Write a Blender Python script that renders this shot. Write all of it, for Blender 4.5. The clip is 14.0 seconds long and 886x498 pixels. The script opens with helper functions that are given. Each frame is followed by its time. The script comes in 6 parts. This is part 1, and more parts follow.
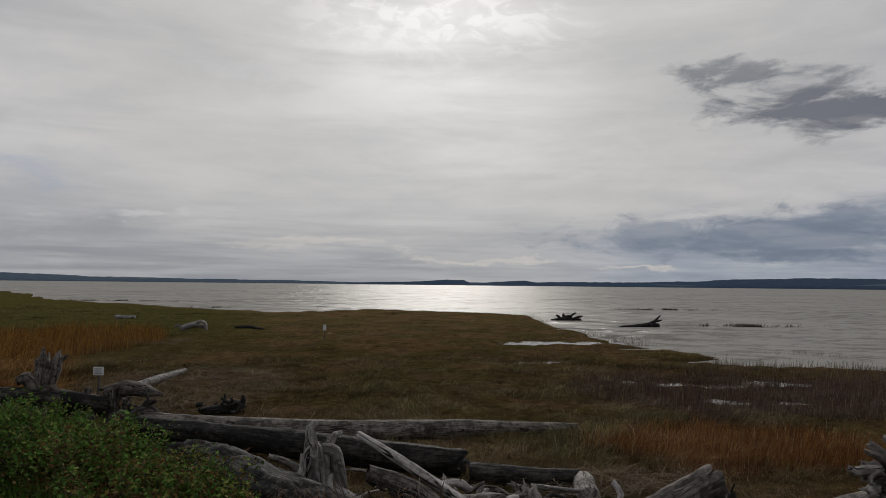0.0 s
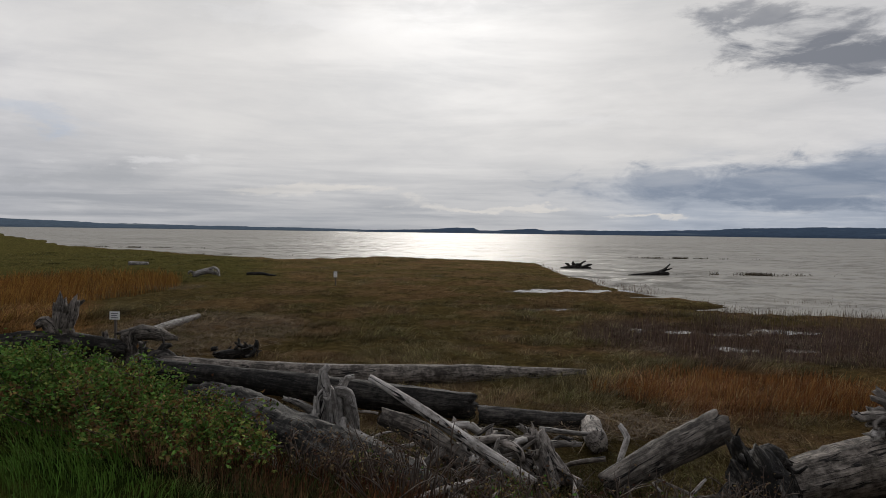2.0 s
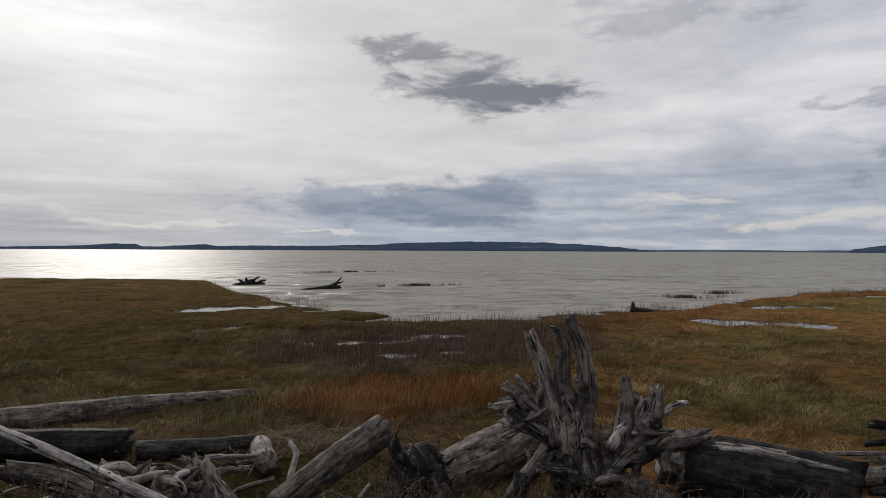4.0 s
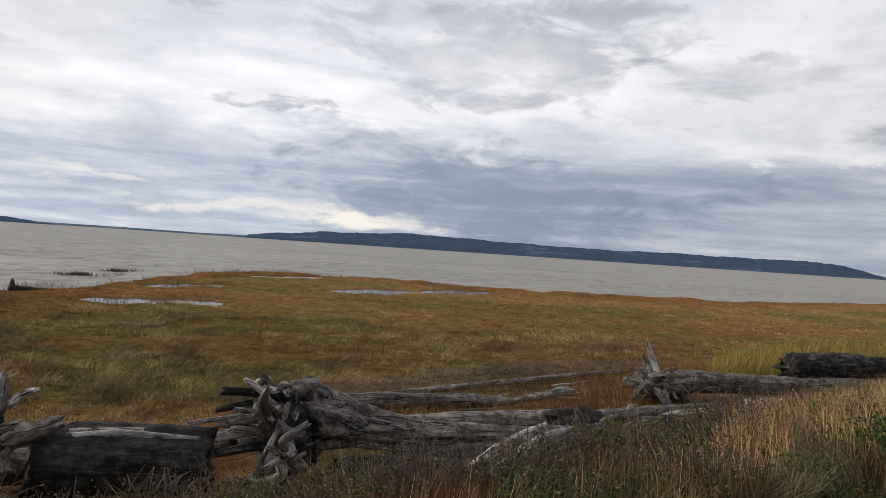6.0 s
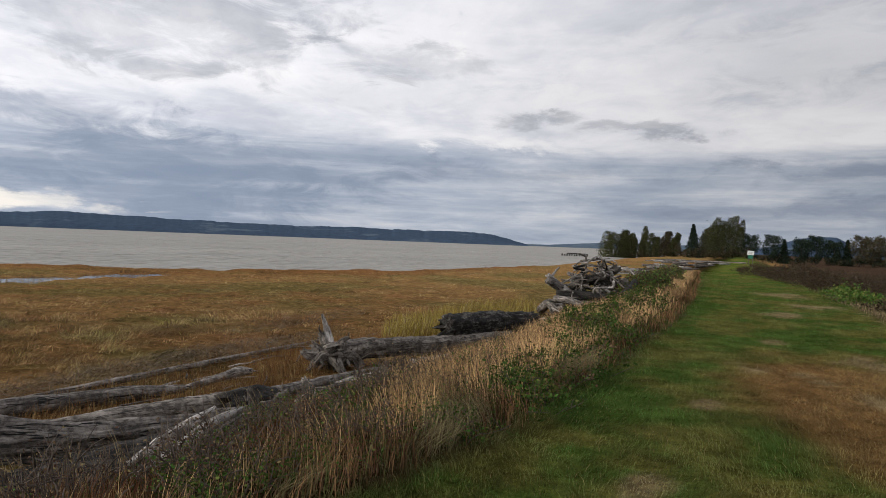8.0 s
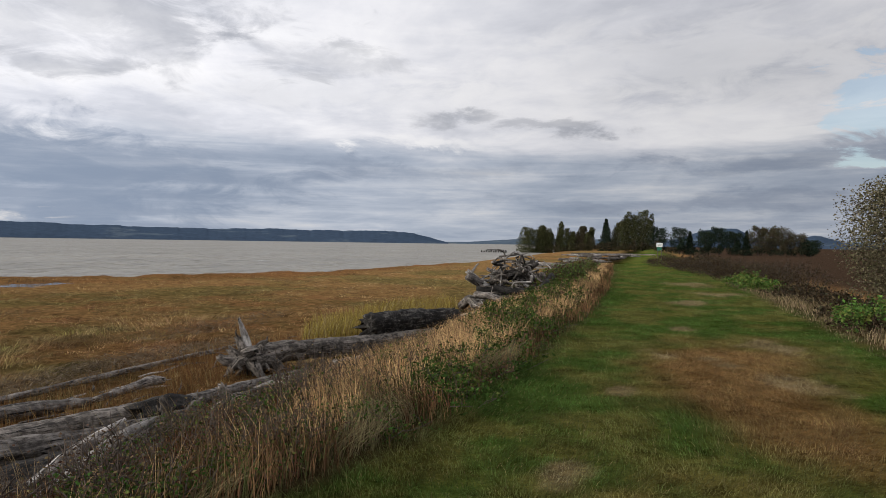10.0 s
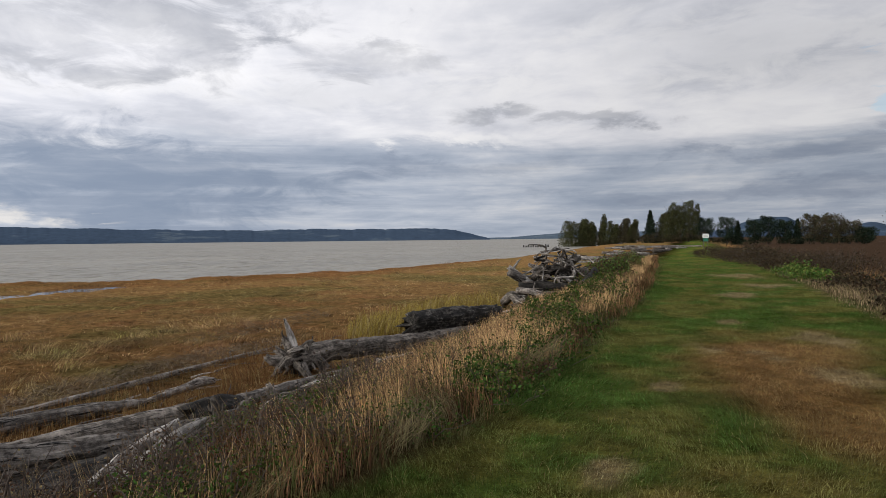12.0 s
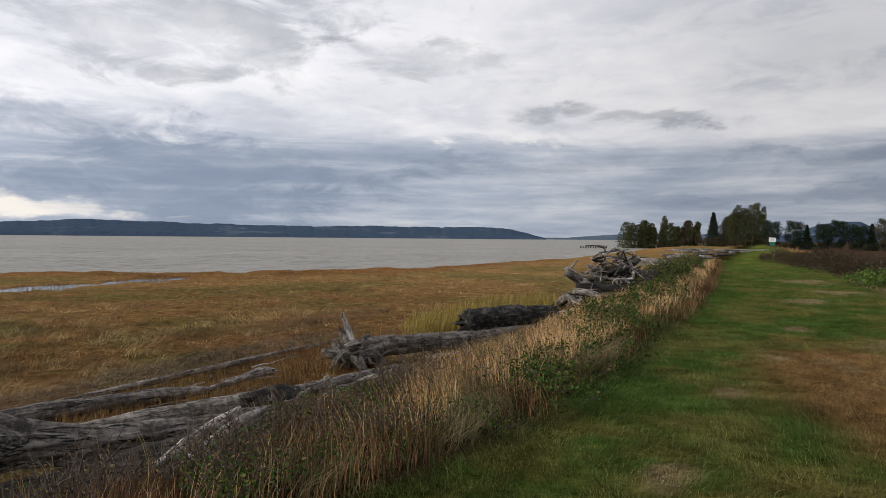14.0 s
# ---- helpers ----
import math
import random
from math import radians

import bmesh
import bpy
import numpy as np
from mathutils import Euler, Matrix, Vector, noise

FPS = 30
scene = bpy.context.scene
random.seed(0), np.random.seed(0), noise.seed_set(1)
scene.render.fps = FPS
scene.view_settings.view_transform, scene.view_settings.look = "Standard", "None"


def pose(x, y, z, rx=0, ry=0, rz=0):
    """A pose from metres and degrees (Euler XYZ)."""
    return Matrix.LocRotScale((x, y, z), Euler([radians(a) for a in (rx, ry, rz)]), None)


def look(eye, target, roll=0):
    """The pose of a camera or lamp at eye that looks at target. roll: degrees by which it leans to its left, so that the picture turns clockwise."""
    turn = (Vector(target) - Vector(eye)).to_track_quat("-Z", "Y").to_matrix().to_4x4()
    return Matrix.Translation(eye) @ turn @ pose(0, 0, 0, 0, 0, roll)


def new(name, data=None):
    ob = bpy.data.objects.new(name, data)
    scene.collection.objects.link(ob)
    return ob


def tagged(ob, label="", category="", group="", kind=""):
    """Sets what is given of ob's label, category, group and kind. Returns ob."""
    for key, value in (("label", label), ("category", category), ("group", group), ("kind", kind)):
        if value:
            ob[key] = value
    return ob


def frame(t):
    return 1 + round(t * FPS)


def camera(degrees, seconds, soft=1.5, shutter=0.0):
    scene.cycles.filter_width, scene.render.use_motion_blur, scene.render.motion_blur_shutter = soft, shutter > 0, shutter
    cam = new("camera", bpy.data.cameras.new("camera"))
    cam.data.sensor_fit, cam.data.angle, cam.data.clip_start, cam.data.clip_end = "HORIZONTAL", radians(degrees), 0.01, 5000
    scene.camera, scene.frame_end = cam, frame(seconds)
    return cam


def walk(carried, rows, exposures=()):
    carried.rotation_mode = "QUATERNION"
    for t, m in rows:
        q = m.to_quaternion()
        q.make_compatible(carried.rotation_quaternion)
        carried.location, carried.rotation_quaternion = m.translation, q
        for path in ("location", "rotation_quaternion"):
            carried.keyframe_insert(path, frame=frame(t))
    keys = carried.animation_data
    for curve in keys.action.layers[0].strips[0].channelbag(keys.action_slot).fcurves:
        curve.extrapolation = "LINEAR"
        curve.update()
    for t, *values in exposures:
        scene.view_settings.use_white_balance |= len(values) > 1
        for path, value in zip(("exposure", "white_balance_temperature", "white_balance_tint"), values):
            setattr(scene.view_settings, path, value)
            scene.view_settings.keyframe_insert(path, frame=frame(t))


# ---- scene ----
cam = camera(66.0, 14.0, soft=0.7)
PATH = [
    (0, (0.16, -0.44, 2.774), (0.195, 1.557, 2.878), 0.6),
    (0.5, (0.17, -0.428, 2.769), (0.164, 1.57, 2.863), 0.2),
    (1, (0.166, -0.422, 2.756), (0.113, 1.578, 2.763), -0.1),
    (1.5, (0.153, -0.432, 2.773), (0.166, 1.568, 2.731), 0.9),
    (2, (0.149, -0.444, 2.764), (0.157, 1.555, 2.715), 0.8),
    (2.2, (0.156, -0.446, 2.778), (0.149, 1.553, 2.723), 1.0),
    (4.3, (0.293, -0.421, 2.785), (1.418, 1.232, 2.778), 1.1),
    (4.5, (0.347, -0.416, 2.777), (1.617, 1.128, 2.715), 2.4),
    (5, (0.454, -0.462, 2.774), (2.062, 0.728, 2.749), 2.9),
    (5.5, (0.569, -0.496, 2.764), (2.387, 0.337, 2.717), 3.6),
    (6, (0.636, -0.528, 2.759), (2.559, 0.022, 2.762), 3.8),
    (6.5, (0.655, -0.569, 2.775), (2.641, -0.331, 2.785), 4.1),
    (7, (0.7, -0.616, 2.778), (2.7, -0.606, 2.75), 2.6),
    (7.5, (0.659, -0.664, 2.779), (2.648, -0.867, 2.745), 2.4),
    (8, (0.659, -0.704, 2.779), (2.627, -1.06, 2.759), 2.2),
    (8.5, (0.678, -0.72, 2.783), (2.615, -1.218, 2.771), 1.0),
    (8.7, (0.676, -0.689, 2.737), (2.589, -1.274, 2.732), 1.1),
    (11, (0.667, -0.754, 2.778), (2.591, -1.299, 2.737), 0.3),
    (11.5, (0.647, -0.73, 2.776), (2.593, -1.189, 2.732), 0.2),
    (12, (0.624, -0.74, 2.788), (2.569, -1.204, 2.76), -0.6),
    (12.5, (0.611, -0.73, 2.779), (2.568, -1.141, 2.77), -0.6),
    (13, (0.61, -0.73, 2.778), (2.568, -1.14, 2.744), -0.1),
    (13.5, (0.604, -0.712, 2.785), (2.561, -1.125, 2.771), 0.1),
    (14, (0.635, -0.71, 2.77), (2.611, -1.014, 2.738), 0.5),
]
walk(cam, [(t, look(eye, target, roll)) for t, eye, target, roll in PATH], [(0.0, -0.62), (0.6, -0.58), (1.5, -0.30), (2.2, -0.24), (4.5, -0.22), (5.1, -0.12), (5.8, 0.22), (7.5, 0.24), (11.0, 0.27), (12.5, 0.23), (14.0, 0.22)])

# ---- world and sun ----
SUN_AZ, SUN_EL = radians(1.0), radians(21.0)
SUN_DIR = Vector((math.sin(SUN_AZ) * math.cos(SUN_EL), math.cos(SUN_AZ) * math.cos(SUN_EL), math.sin(SUN_EL)))


def toward(az, el):
    """A unit vector: degrees clockwise from +y, degrees above the horizon."""
    a, e = radians(az), radians(el)
    return (math.sin(a) * math.cos(e), math.cos(a) * math.cos(e), math.sin(e))


class Graph:
    """A short way to write node trees: sockets or plain values go in, sockets come out."""

    def __init__(self, tree):
        self.tree = tree
        tree.nodes.clear()

    def add(self, kind, ins=None, out=0, **props):
        node = self.tree.nodes.new(kind)
        if "operation" in props:
            node.operation = props["operation"]
        if "use_clamp" in props:
            node.use_clamp = props["use_clamp"]
        if "interpolation_type" in props:
            node.interpolation_type = props["interpolation_type"]
        if "blend_type" in props:
            node.data_type, node.blend_type = "RGBA", props["blend_type"]
        if "attribute_name" in props:
            node.attribute_name = props["attribute_name"]
        for key, value in (ins or {}).items():
            if isinstance(value, bpy.types.NodeSocket):
                self.tree.links.new(value, node.inputs[key])
            else:
                node.inputs[key].default_value = value
        return node.outputs[out] if len(node.outputs) else node

    def math(self, op, a, b=0.0, c=0.0, clamp=False):
        return self.add("ShaderNodeMath", {0: a, 1: b, 2: c}, operation=op, use_clamp=clamp)

    def vec(self, op, a, b=(0, 0, 0), out=0):
        return self.add("ShaderNodeVectorMath", {0: a, 1: b}, out, operation=op)

    def scale(self, a, k):
        return self.add("ShaderNodeVectorMath", {0: a, 3: k}, operation="SCALE")

    def step(self, x, lo, hi, a=0.0, b=1.0):
        return self.add("ShaderNodeMapRange", {0: x, 1: lo, 2: hi, 3: a, 4: b}, interpolation_type="SMOOTHSTEP")

    def mix(self, f, a, b, blend="MIX"):
        return self.add("ShaderNodeMix", {0: f, 6: a, 7: b}, 2, blend_type=blend)

    def noise(self, v, scale, detail=4.0, rough=0.5, distort=0.0, out=0):
        return self.add("ShaderNodeTexNoise", {"Vector": v, "Scale": scale, "Detail": detail, "Roughness": rough, "Distortion": distort}, out)

    def ramp(self, f, stops):
        node = self.tree.nodes.new("ShaderNodeValToRGB")
        while len(node.color_ramp.elements) < len(stops):
            node.color_ramp.elements.new(0.5)
        for e, (p, col) in zip(node.color_ramp.elements, stops):
            e.position, e.color = p, (*col, 1)
        self.tree.links.new(f, node.inputs[0])
        return node.outputs[0]


def rgba(c):
    return (*c, 1.0)


def build_sky():
    """A broken cloud deck lit from behind by the sun: a thin bright veil about it, rain cloud low down away from it."""
    world = bpy.data.worlds.new("sky")
    scene.world = world
    world.use_nodes = True
    g = Graph(world.node_tree)
    air = g.tree.nodes.new("ShaderNodeTexSky")
    air.sky_type, air.sun_disc, air.sun_elevation, air.sun_rotation = "NISHITA", False, SUN_EL, SUN_AZ
    clear = g.scale(air.outputs[0], 0.11)
    way = g.vec("NORMALIZE", g.add("ShaderNodeTexCoord", out=0))
    xyz = g.tree.nodes.new("ShaderNodeSeparateXYZ")
    g.tree.links.new(way, xyz.inputs[0])
    x, y, z = xyz.outputs
    up = g.math("MAXIMUM", z, 0.0)
    az = g.math("MULTIPLY", g.math("ARCTAN2", x, y), 180 / math.pi)
    el = g.math("MULTIPLY", g.math("ARCSINE", z), 180 / math.pi)
    flat = g.add("ShaderNodeCombineXYZ", {0: x, 1: y, 2: 0.0})
    low_deck = g.math("ADD", up, 0.14)
    deck = g.vec("DIVIDE", flat, g.add("ShaderNodeCombineXYZ", {0: low_deck, 1: low_deck, 2: 1.0}))
    stir = g.vec("SUBTRACT", g.noise(deck, 0.8, 3.0, 0.5, 0.0, 1), (0.5, 0.5, 0.5))
    deck = g.vec("ADD", deck, g.vec("MULTIPLY", stir, (0.7, 0.7, 0.0)))
    n1 = g.noise(g.vec("ADD", deck, (3.1, 1.7, 0.0)), 0.62, 8.0, 0.56)
    n2 = g.noise(g.vec("ADD", deck, (11.0, 5.0, 2.0)), 1.7, 8.0, 0.60)
    sweep = g.noise(g.add("ShaderNodeCombineXYZ", {0: g.math("MULTIPLY", az, 0.045), 1: g.math("MULTIPLY", el, 0.30), 2: 4.0}), 1.0, 8.0, 0.58, 0.4)
    slip = g.noise(g.add("ShaderNodeCombineXYZ", {0: g.math("MULTIPLY", az, 0.07), 1: g.math("MULTIPLY", el, 1.1), 2: 9.0}), 1.0, 7.0, 0.6, 0.3)
    rag = g.math("SUBTRACT", g.noise(g.add("ShaderNodeCombineXYZ", {0: g.math("MULTIPLY", az, 0.16), 1: g.math("MULTIPLY", el, 0.42), 2: 1.0}), 1.0, 9.0, 0.62, 0.6), 0.5)
    curl = g.add("ShaderNodeSeparateXYZ", {0: g.noise(g.add("ShaderNodeCombineXYZ", {0: g.math("MULTIPLY", az, 0.11), 1: g.math("MULTIPLY", el, 0.30), 2: 6.0}), 1.0, 6.0, 0.6, 0.0, 1)})
    curl_y = curl.node.outputs[1]
    az2 = g.math("ADD", az, g.math("MULTIPLY", g.math("SUBTRACT", curl, 0.5), 22.0))
    el2 = g.math("ADD", el, g.math("MULTIPLY", g.math("SUBTRACT", curl_y, 0.5), 5.0))
    sun = g.vec("DOT_PRODUCT", way, tuple(SUN_DIR), 1)
    near_sun = g.step(sun, 0.62, 0.97)
    # cloud deck: bright thin sheet and blue-grey bellies
    soft = g.math("ADD", g.math("MULTIPLY", n1, 0.55), g.math("ADD", g.math("MULTIPLY", n2, 0.27), g.math("MULTIPLY", sweep, 0.18)))
    body = g.ramp(soft, [(0.39, (0.47, 0.495, 0.56)), (0.455, (0.585, 0.60, 0.66)), (0.50, (0.69, 0.70, 0.755)), (0.545, (0.80, 0.80, 0.84)), (0.60, (0.90, 0.895, 0.915))])
    veil = g.ramp(g.math("ADD", g.math("MULTIPLY", sweep, 0.6), g.math("MULTIPLY", n2, 0.4)), [(0.36, (0.655, 0.65, 0.65)), (0.50, (0.745, 0.73, 0.718)), (0.64, (0.83, 0.81, 0.79))])
    col = g.mix(g.math("MULTIPLY", near_sun, 0.90, clamp=True), body, veil)
    # rain cloud lying low from beside the sun round to the east, drawn out in streaks
    top = g.step(az, 12.0, 75.0, 5.2, 8.0)
    rim = g.math("ADD", g.math("SUBTRACT", el, top), g.math("MULTIPLY", g.math("SUBTRACT", sweep, 0.5), 9.0))
    bank = g.math("MULTIPLY", g.step(rim, 1.3, -1.6), g.step(az, 4.0, 20.0))
    bank_col = g.ramp(g.math("ADD", g.math("MULTIPLY", slip, 0.55), g.math("MULTIPLY", n2, 0.45)), [(0.36, (0.28, 0.34, 0.44)), (0.49, (0.39, 0.445, 0.54)), (0.60, (0.54, 0.575, 0.64)), (0.68, (0.66, 0.665, 0.685))])
    col = g.mix(g.math("MULTIPLY", bank, 0.84), col, bank_col)
    rain = g.math("MULTIPLY", g.math("MULTIPLY", g.step(az, 58.0, 74.0), g.step(az, 104.0, 86.0)), g.step(el, 10.0, 5.0))
    col = g.mix(g.math("MULTIPLY", rain, g.step(slip, 0.38, 0.62, 0.80, 0.45)), col, (0.235, 0.280, 0.365, 1))
    # grey haze under the sun and to the west of it
    low_sun = g.math("MULTIPLY", g.step(el, 9.0, 0.5), g.step(az, 22.0, 4.0))
    col = g.mix(g.math("MULTIPLY", low_sun, g.step(slip, 0.34, 0.62, 0.92, 0.50)), col, (0.345, 0.365, 0.405, 1))
    # single clouds and rifts: bearing, height, half width, half height, strength, colour
    DUN = (0.215, 0.23, 0.27, 1)
    DEEP = (0.225, 0.275, 0.365, 1)
    DIM, BLUE, PALE, CREAM = (0.28, 0.30, 0.35, 1), (0.25, 0.295, 0.385, 1), (0.90, 0.89, 0.90, 1), (0.82, 0.775, 0.72, 1)
    for a, e, wide, tall, depth, shade in (
            (98.0, 11.6, 26.0, 1.6, 0.38, PALE), (78.0, 11.8, 10.0, 1.1, 0.3, PALE), (95.0, 14.6, 6.0, 1.5, 0.40, DIM), (72.0, 8.2, 12.0, 1.5, 0.55, BLUE), (78.0, 5.0, 15.0, 3.0, 0.92, DEEP), (26.0, 4.0, 12.0, 1.7, 0.88, DEEP), (78.0, 16.5, 15.0, 4.5, 0.45, DIM),
            (31.0, 13.3, 6.6, 1.9, 0.95, DUN), (22.6, 16.5, 3.4, 1.0, 0.75, DUN), (126.0, 13.5, 18.0, 4.0, 0.45, PALE), (45.0, 18.2, 7.5, 1.6, 0.55, DIM), (59.8, 10.6, 5.5, 0.42, 0.62, DIM), (76.0, 12.9, 6.0, 1.1, 0.45, DIM), (84.0, 17.5, 12.0, 2.2, 0.35, DIM),
            (56.0, 2.4, 12.0, 0.62, 0.75, CREAM), (68.0, 2.3, 4.5, 0.75, 0.85, CREAM), (48.0, 3.9, 5.0, 0.35, 0.6, CREAM), (16.0, 2.1, 5.5, 0.22, 0.75, CREAM), (5.0, 2.3, 8.0, 0.28, 0.65, CREAM), (-11.0, 3.2, 9.0, 0.4, 0.5, CREAM),
            (107.6, 8.4, 4.8, 0.85, 0.9, PALE), (108.6, 10.6, 4.6, 0.55, 0.6, DIM), (116.6, 9.3, 5.2, 0.55, 0.62, DIM), (133.0, 6.6, 9.0, 1.1, 0.62, BLUE), (104.0, 6.0, 11.0, 0.7, 0.45, BLUE), (128.0, 3.3, 16.0, 0.7, 0.5, BLUE),
            (-31.5, 8.0, 6.0, 0.9, 0.55, (0.50, 0.575, 0.70, 1)), (-27.0, 3.5, 9.0, 0.7, 0.55, (0.42, 0.435, 0.465, 1)), (-24.0, 4.6, 5.0, 0.35, 0.5, PALE), (-9.0, 17.0, 9.0, 0.8, 0.30, PALE), (11.0, 9.3, 6.0, 0.4, 0.30, PALE)):
        dx = g.math("DIVIDE", g.math("SUBTRACT", az2, a), wide)
        dz = g.math("DIVIDE", g.math("SUBTRACT", el2, e), tall)
        d = g.math("ADD", g.math("SQRT", g.math("ADD", g.math("MULTIPLY", dx, dx), g.math("MULTIPLY", dz, dz))), g.math("MULTIPLY", rag, 4.0))
        col = g.mix(g.math("MULTIPLY", g.step(d, 1.3, 0.3), g.math("MULTIPLY", g.step(n2, 0.36, 0.60, 1.12, 0.72), depth)), col, shade)
    # small bright cells in the thin sheet over the sun
    cells = g.noise(deck, 11.0, 4.0, 0.6, 0.5)
    over = g.math("MULTIPLY", g.step(el, 17.0, 22.0), g.math("MULTIPLY", g.step(az, -16.0, -4.0), g.step(az, 17.0, 7.0)))
    col = g.mix(g.math("MULTIPLY", over, g.step(cells, 0.47, 0.60, 0.0, 0.75)), col, (0.97, 0.96, 0.945, 1))
    col = g.mix(g.math("MULTIPLY", over, g.step(cells, 0.46, 0.38, 0.0, 0.35)), col, (0.60, 0.60, 0.61, 1))
    glow = g.math("MULTIPLY", g.math("POWER", g.math("MAXIMUM", sun, 0.0), 60.0), g.step(sweep, 0.36, 0.62, 0.26, 0.42))
    glow = g.math("ADD", glow, g.math("MULTIPLY", g.math("POWER", g.math("MAXIMUM", sun, 0.0), 9.0), 0.10))
    col = g.vec("ADD", col, g.scale(g.add("ShaderNodeCombineXYZ", {0: 1.0, 1: 0.98, 2: 0.95}), glow))
    # the deck is dimmer on the side away from the sun
    col = g.scale(col, g.step(sun, -0.7, 0.35, 0.62, 1.0))
    # a rift with clear blue
    gap = g.math("ADD", g.vec("DOT_PRODUCT", way, toward(138.5, 10.0), 1), g.math("MULTIPLY", rag, 0.020))
    col = g.mix(g.math("MULTIPLY", g.step(gap, 0.9983, 0.9999), 0.55), col, clear)
    g.add("ShaderNodeOutputWorld", {0: g.add("ShaderNodeBackground", {0: col, 1: 1.0})})


build_sky()
sun_lamp = new("sun", bpy.data.lights.new("sun", "SUN"))
sun_lamp.data.energy, sun_lamp.data.angle, sun_lamp.data.color = 1.7, radians(16), (1.0, 0.95, 0.88)
sun_lamp.matrix_world = look(SUN_DIR * 60, (0, 0, 0))

# ---- materials ----


def material(name):
    m = bpy.data.materials.new(name)
    m.use_nodes = True
    return m, Graph(m.node_tree)


def finish(g, shader):
    g.add("ShaderNodeOutputMaterial", {0: shader})


def bump(g, height, strength, distance):
    return g.add("ShaderNodeBump", {"Height": height, "Strength": strength, "Distance": distance})


def plant_material(name, through_light=0.3, rough=0.6):
    """Leaf and blade surface: the plant's own colour, varied from piece to piece, part of the light passing through."""
    m, g = material(name)
    col = g.add("ShaderNodeAttribute", out=0, attribute_name="tint")
    rnd = g.add("ShaderNodeNewGeometry", out=8)
    col = g.add("ShaderNodeHueSaturation", {"Hue": g.step(rnd, 0, 1, 0.485, 0.515), "Saturation": 1.0, "Value": g.step(rnd, 0, 1, 0.62, 1.62), "Color": col})
    front = g.add("ShaderNodeBsdfPrincipled", {"Base Color": col, "Roughness": rough, "Specular IOR Level": 0.02})
    back = g.add("ShaderNodeBsdfTranslucent", {"Color": col})
    finish(g, g.add("ShaderNodeMixShader", {0: through_light, 1: front, 2: back}))
    return m


def ground_material():
    m, g = material("ground_soil_and_turf")
    pos = g.add("ShaderNodeNewGeometry", out=0)
    tint = g.add("ShaderNodeAttribute", out=0, attribute_name="tint")
    fine = g.noise(pos, 38.0, 6.0, 0.65)
    mid = g.noise(pos, 3.2, 6.0, 0.6, 0.6)
    tuft = g.noise(g.vec("MULTIPLY", pos, (1.0, 0.55, 1.0)), 9.0, 6.0, 0.7, 1.0)
    col = g.mix(1.0, tint, g.ramp(fine, [(0.3, (0.55, 0.52, 0.48)), (0.7, (1.35, 1.3, 1.2))]), "MULTIPLY")
    col = g.mix(1.0, col, g.ramp(mid, [(0.32, (0.52, 0.50, 0.46)), (0.66, (1.40, 1.32, 1.18))]), "MULTIPLY")
    col = g.mix(1.0, col, g.ramp(tuft, [(0.3, (0.55, 0.55, 0.55)), (0.6, (1.2, 1.2, 1.2))]), "MULTIPLY")
    h = g.math("ADD", g.math("MULTIPLY", tuft, 0.7), g.math("MULTIPLY", fine, 0.3))
    finish(g, g.add("ShaderNodeBsdfPrincipled", {"Base Color": col, "Roughness": 1.0, "Specular IOR Level": 0.0, "Normal": bump(g, h, 0.9, 0.12)}))
    return m


def water_material():
    """Silty water under a fresh breeze: wave faces tilt the surface at several sizes, with a little foam on the steepest."""
    m, g = material("muddy_tidal_water")
    pos = g.add("ShaderNodeNewGeometry", out=0)
    turn = g.add("ShaderNodeMapping", {"Vector": pos, "Rotation": (0, 0, radians(24)), "Scale": (0.75, 1.0, 1.0)})
    half = (0.5, 0.5, 0.5)
    tilt = g.scale(g.vec("SUBTRACT", g.noise(turn, 0.055, 4.0, 0.6, 0.4, 1), half), 0.4)
    for size, strength, detail in ((0.17, 1.0, 6.0), (0.75, 2.2, 4.0), (4.5, 1.0, 3.0)):
        tilt = g.vec("ADD", tilt, g.scale(g.vec("SUBTRACT", g.noise(turn, size, detail, 0.66, 0.3, 1), half), strength))
    n = g.vec("NORMALIZE", g.vec("ADD", g.vec("MULTIPLY", tilt, (1.0, 1.0, 0.0)), (0.0, 0.0, 1.0)))
    silt = g.ramp(g.noise(turn, 0.03, 4.0, 0.5), [(0.3, (0.232, 0.219, 0.188)), (0.7, (0.285, 0.268, 0.233))])
    crest = g.math("ADD", g.math("MULTIPLY", g.noise(turn, 0.24, 5.0, 0.62, 0.3), 0.75), g.math("MULTIPLY", g.noise(pos, 0.012, 2.0), 0.25))
    silt = g.mix(g.step(crest, 0.655, 0.70, 0.0, 0.7), silt, (0.72, 0.71, 0.68, 1))
    sheen = g.add("ShaderNodeBsdfPrincipled", {"Base Color": silt, "Roughness": 0.32, "IOR": 1.333, "Specular IOR Level": 0.07, "Normal": n})
    finish(g, g.add("ShaderNodeMixShader", {0: 0.36, 1: sheen, 2: g.add("ShaderNodeBsdfDiffuse", {"Color": silt, "Normal": n})}))
    return m


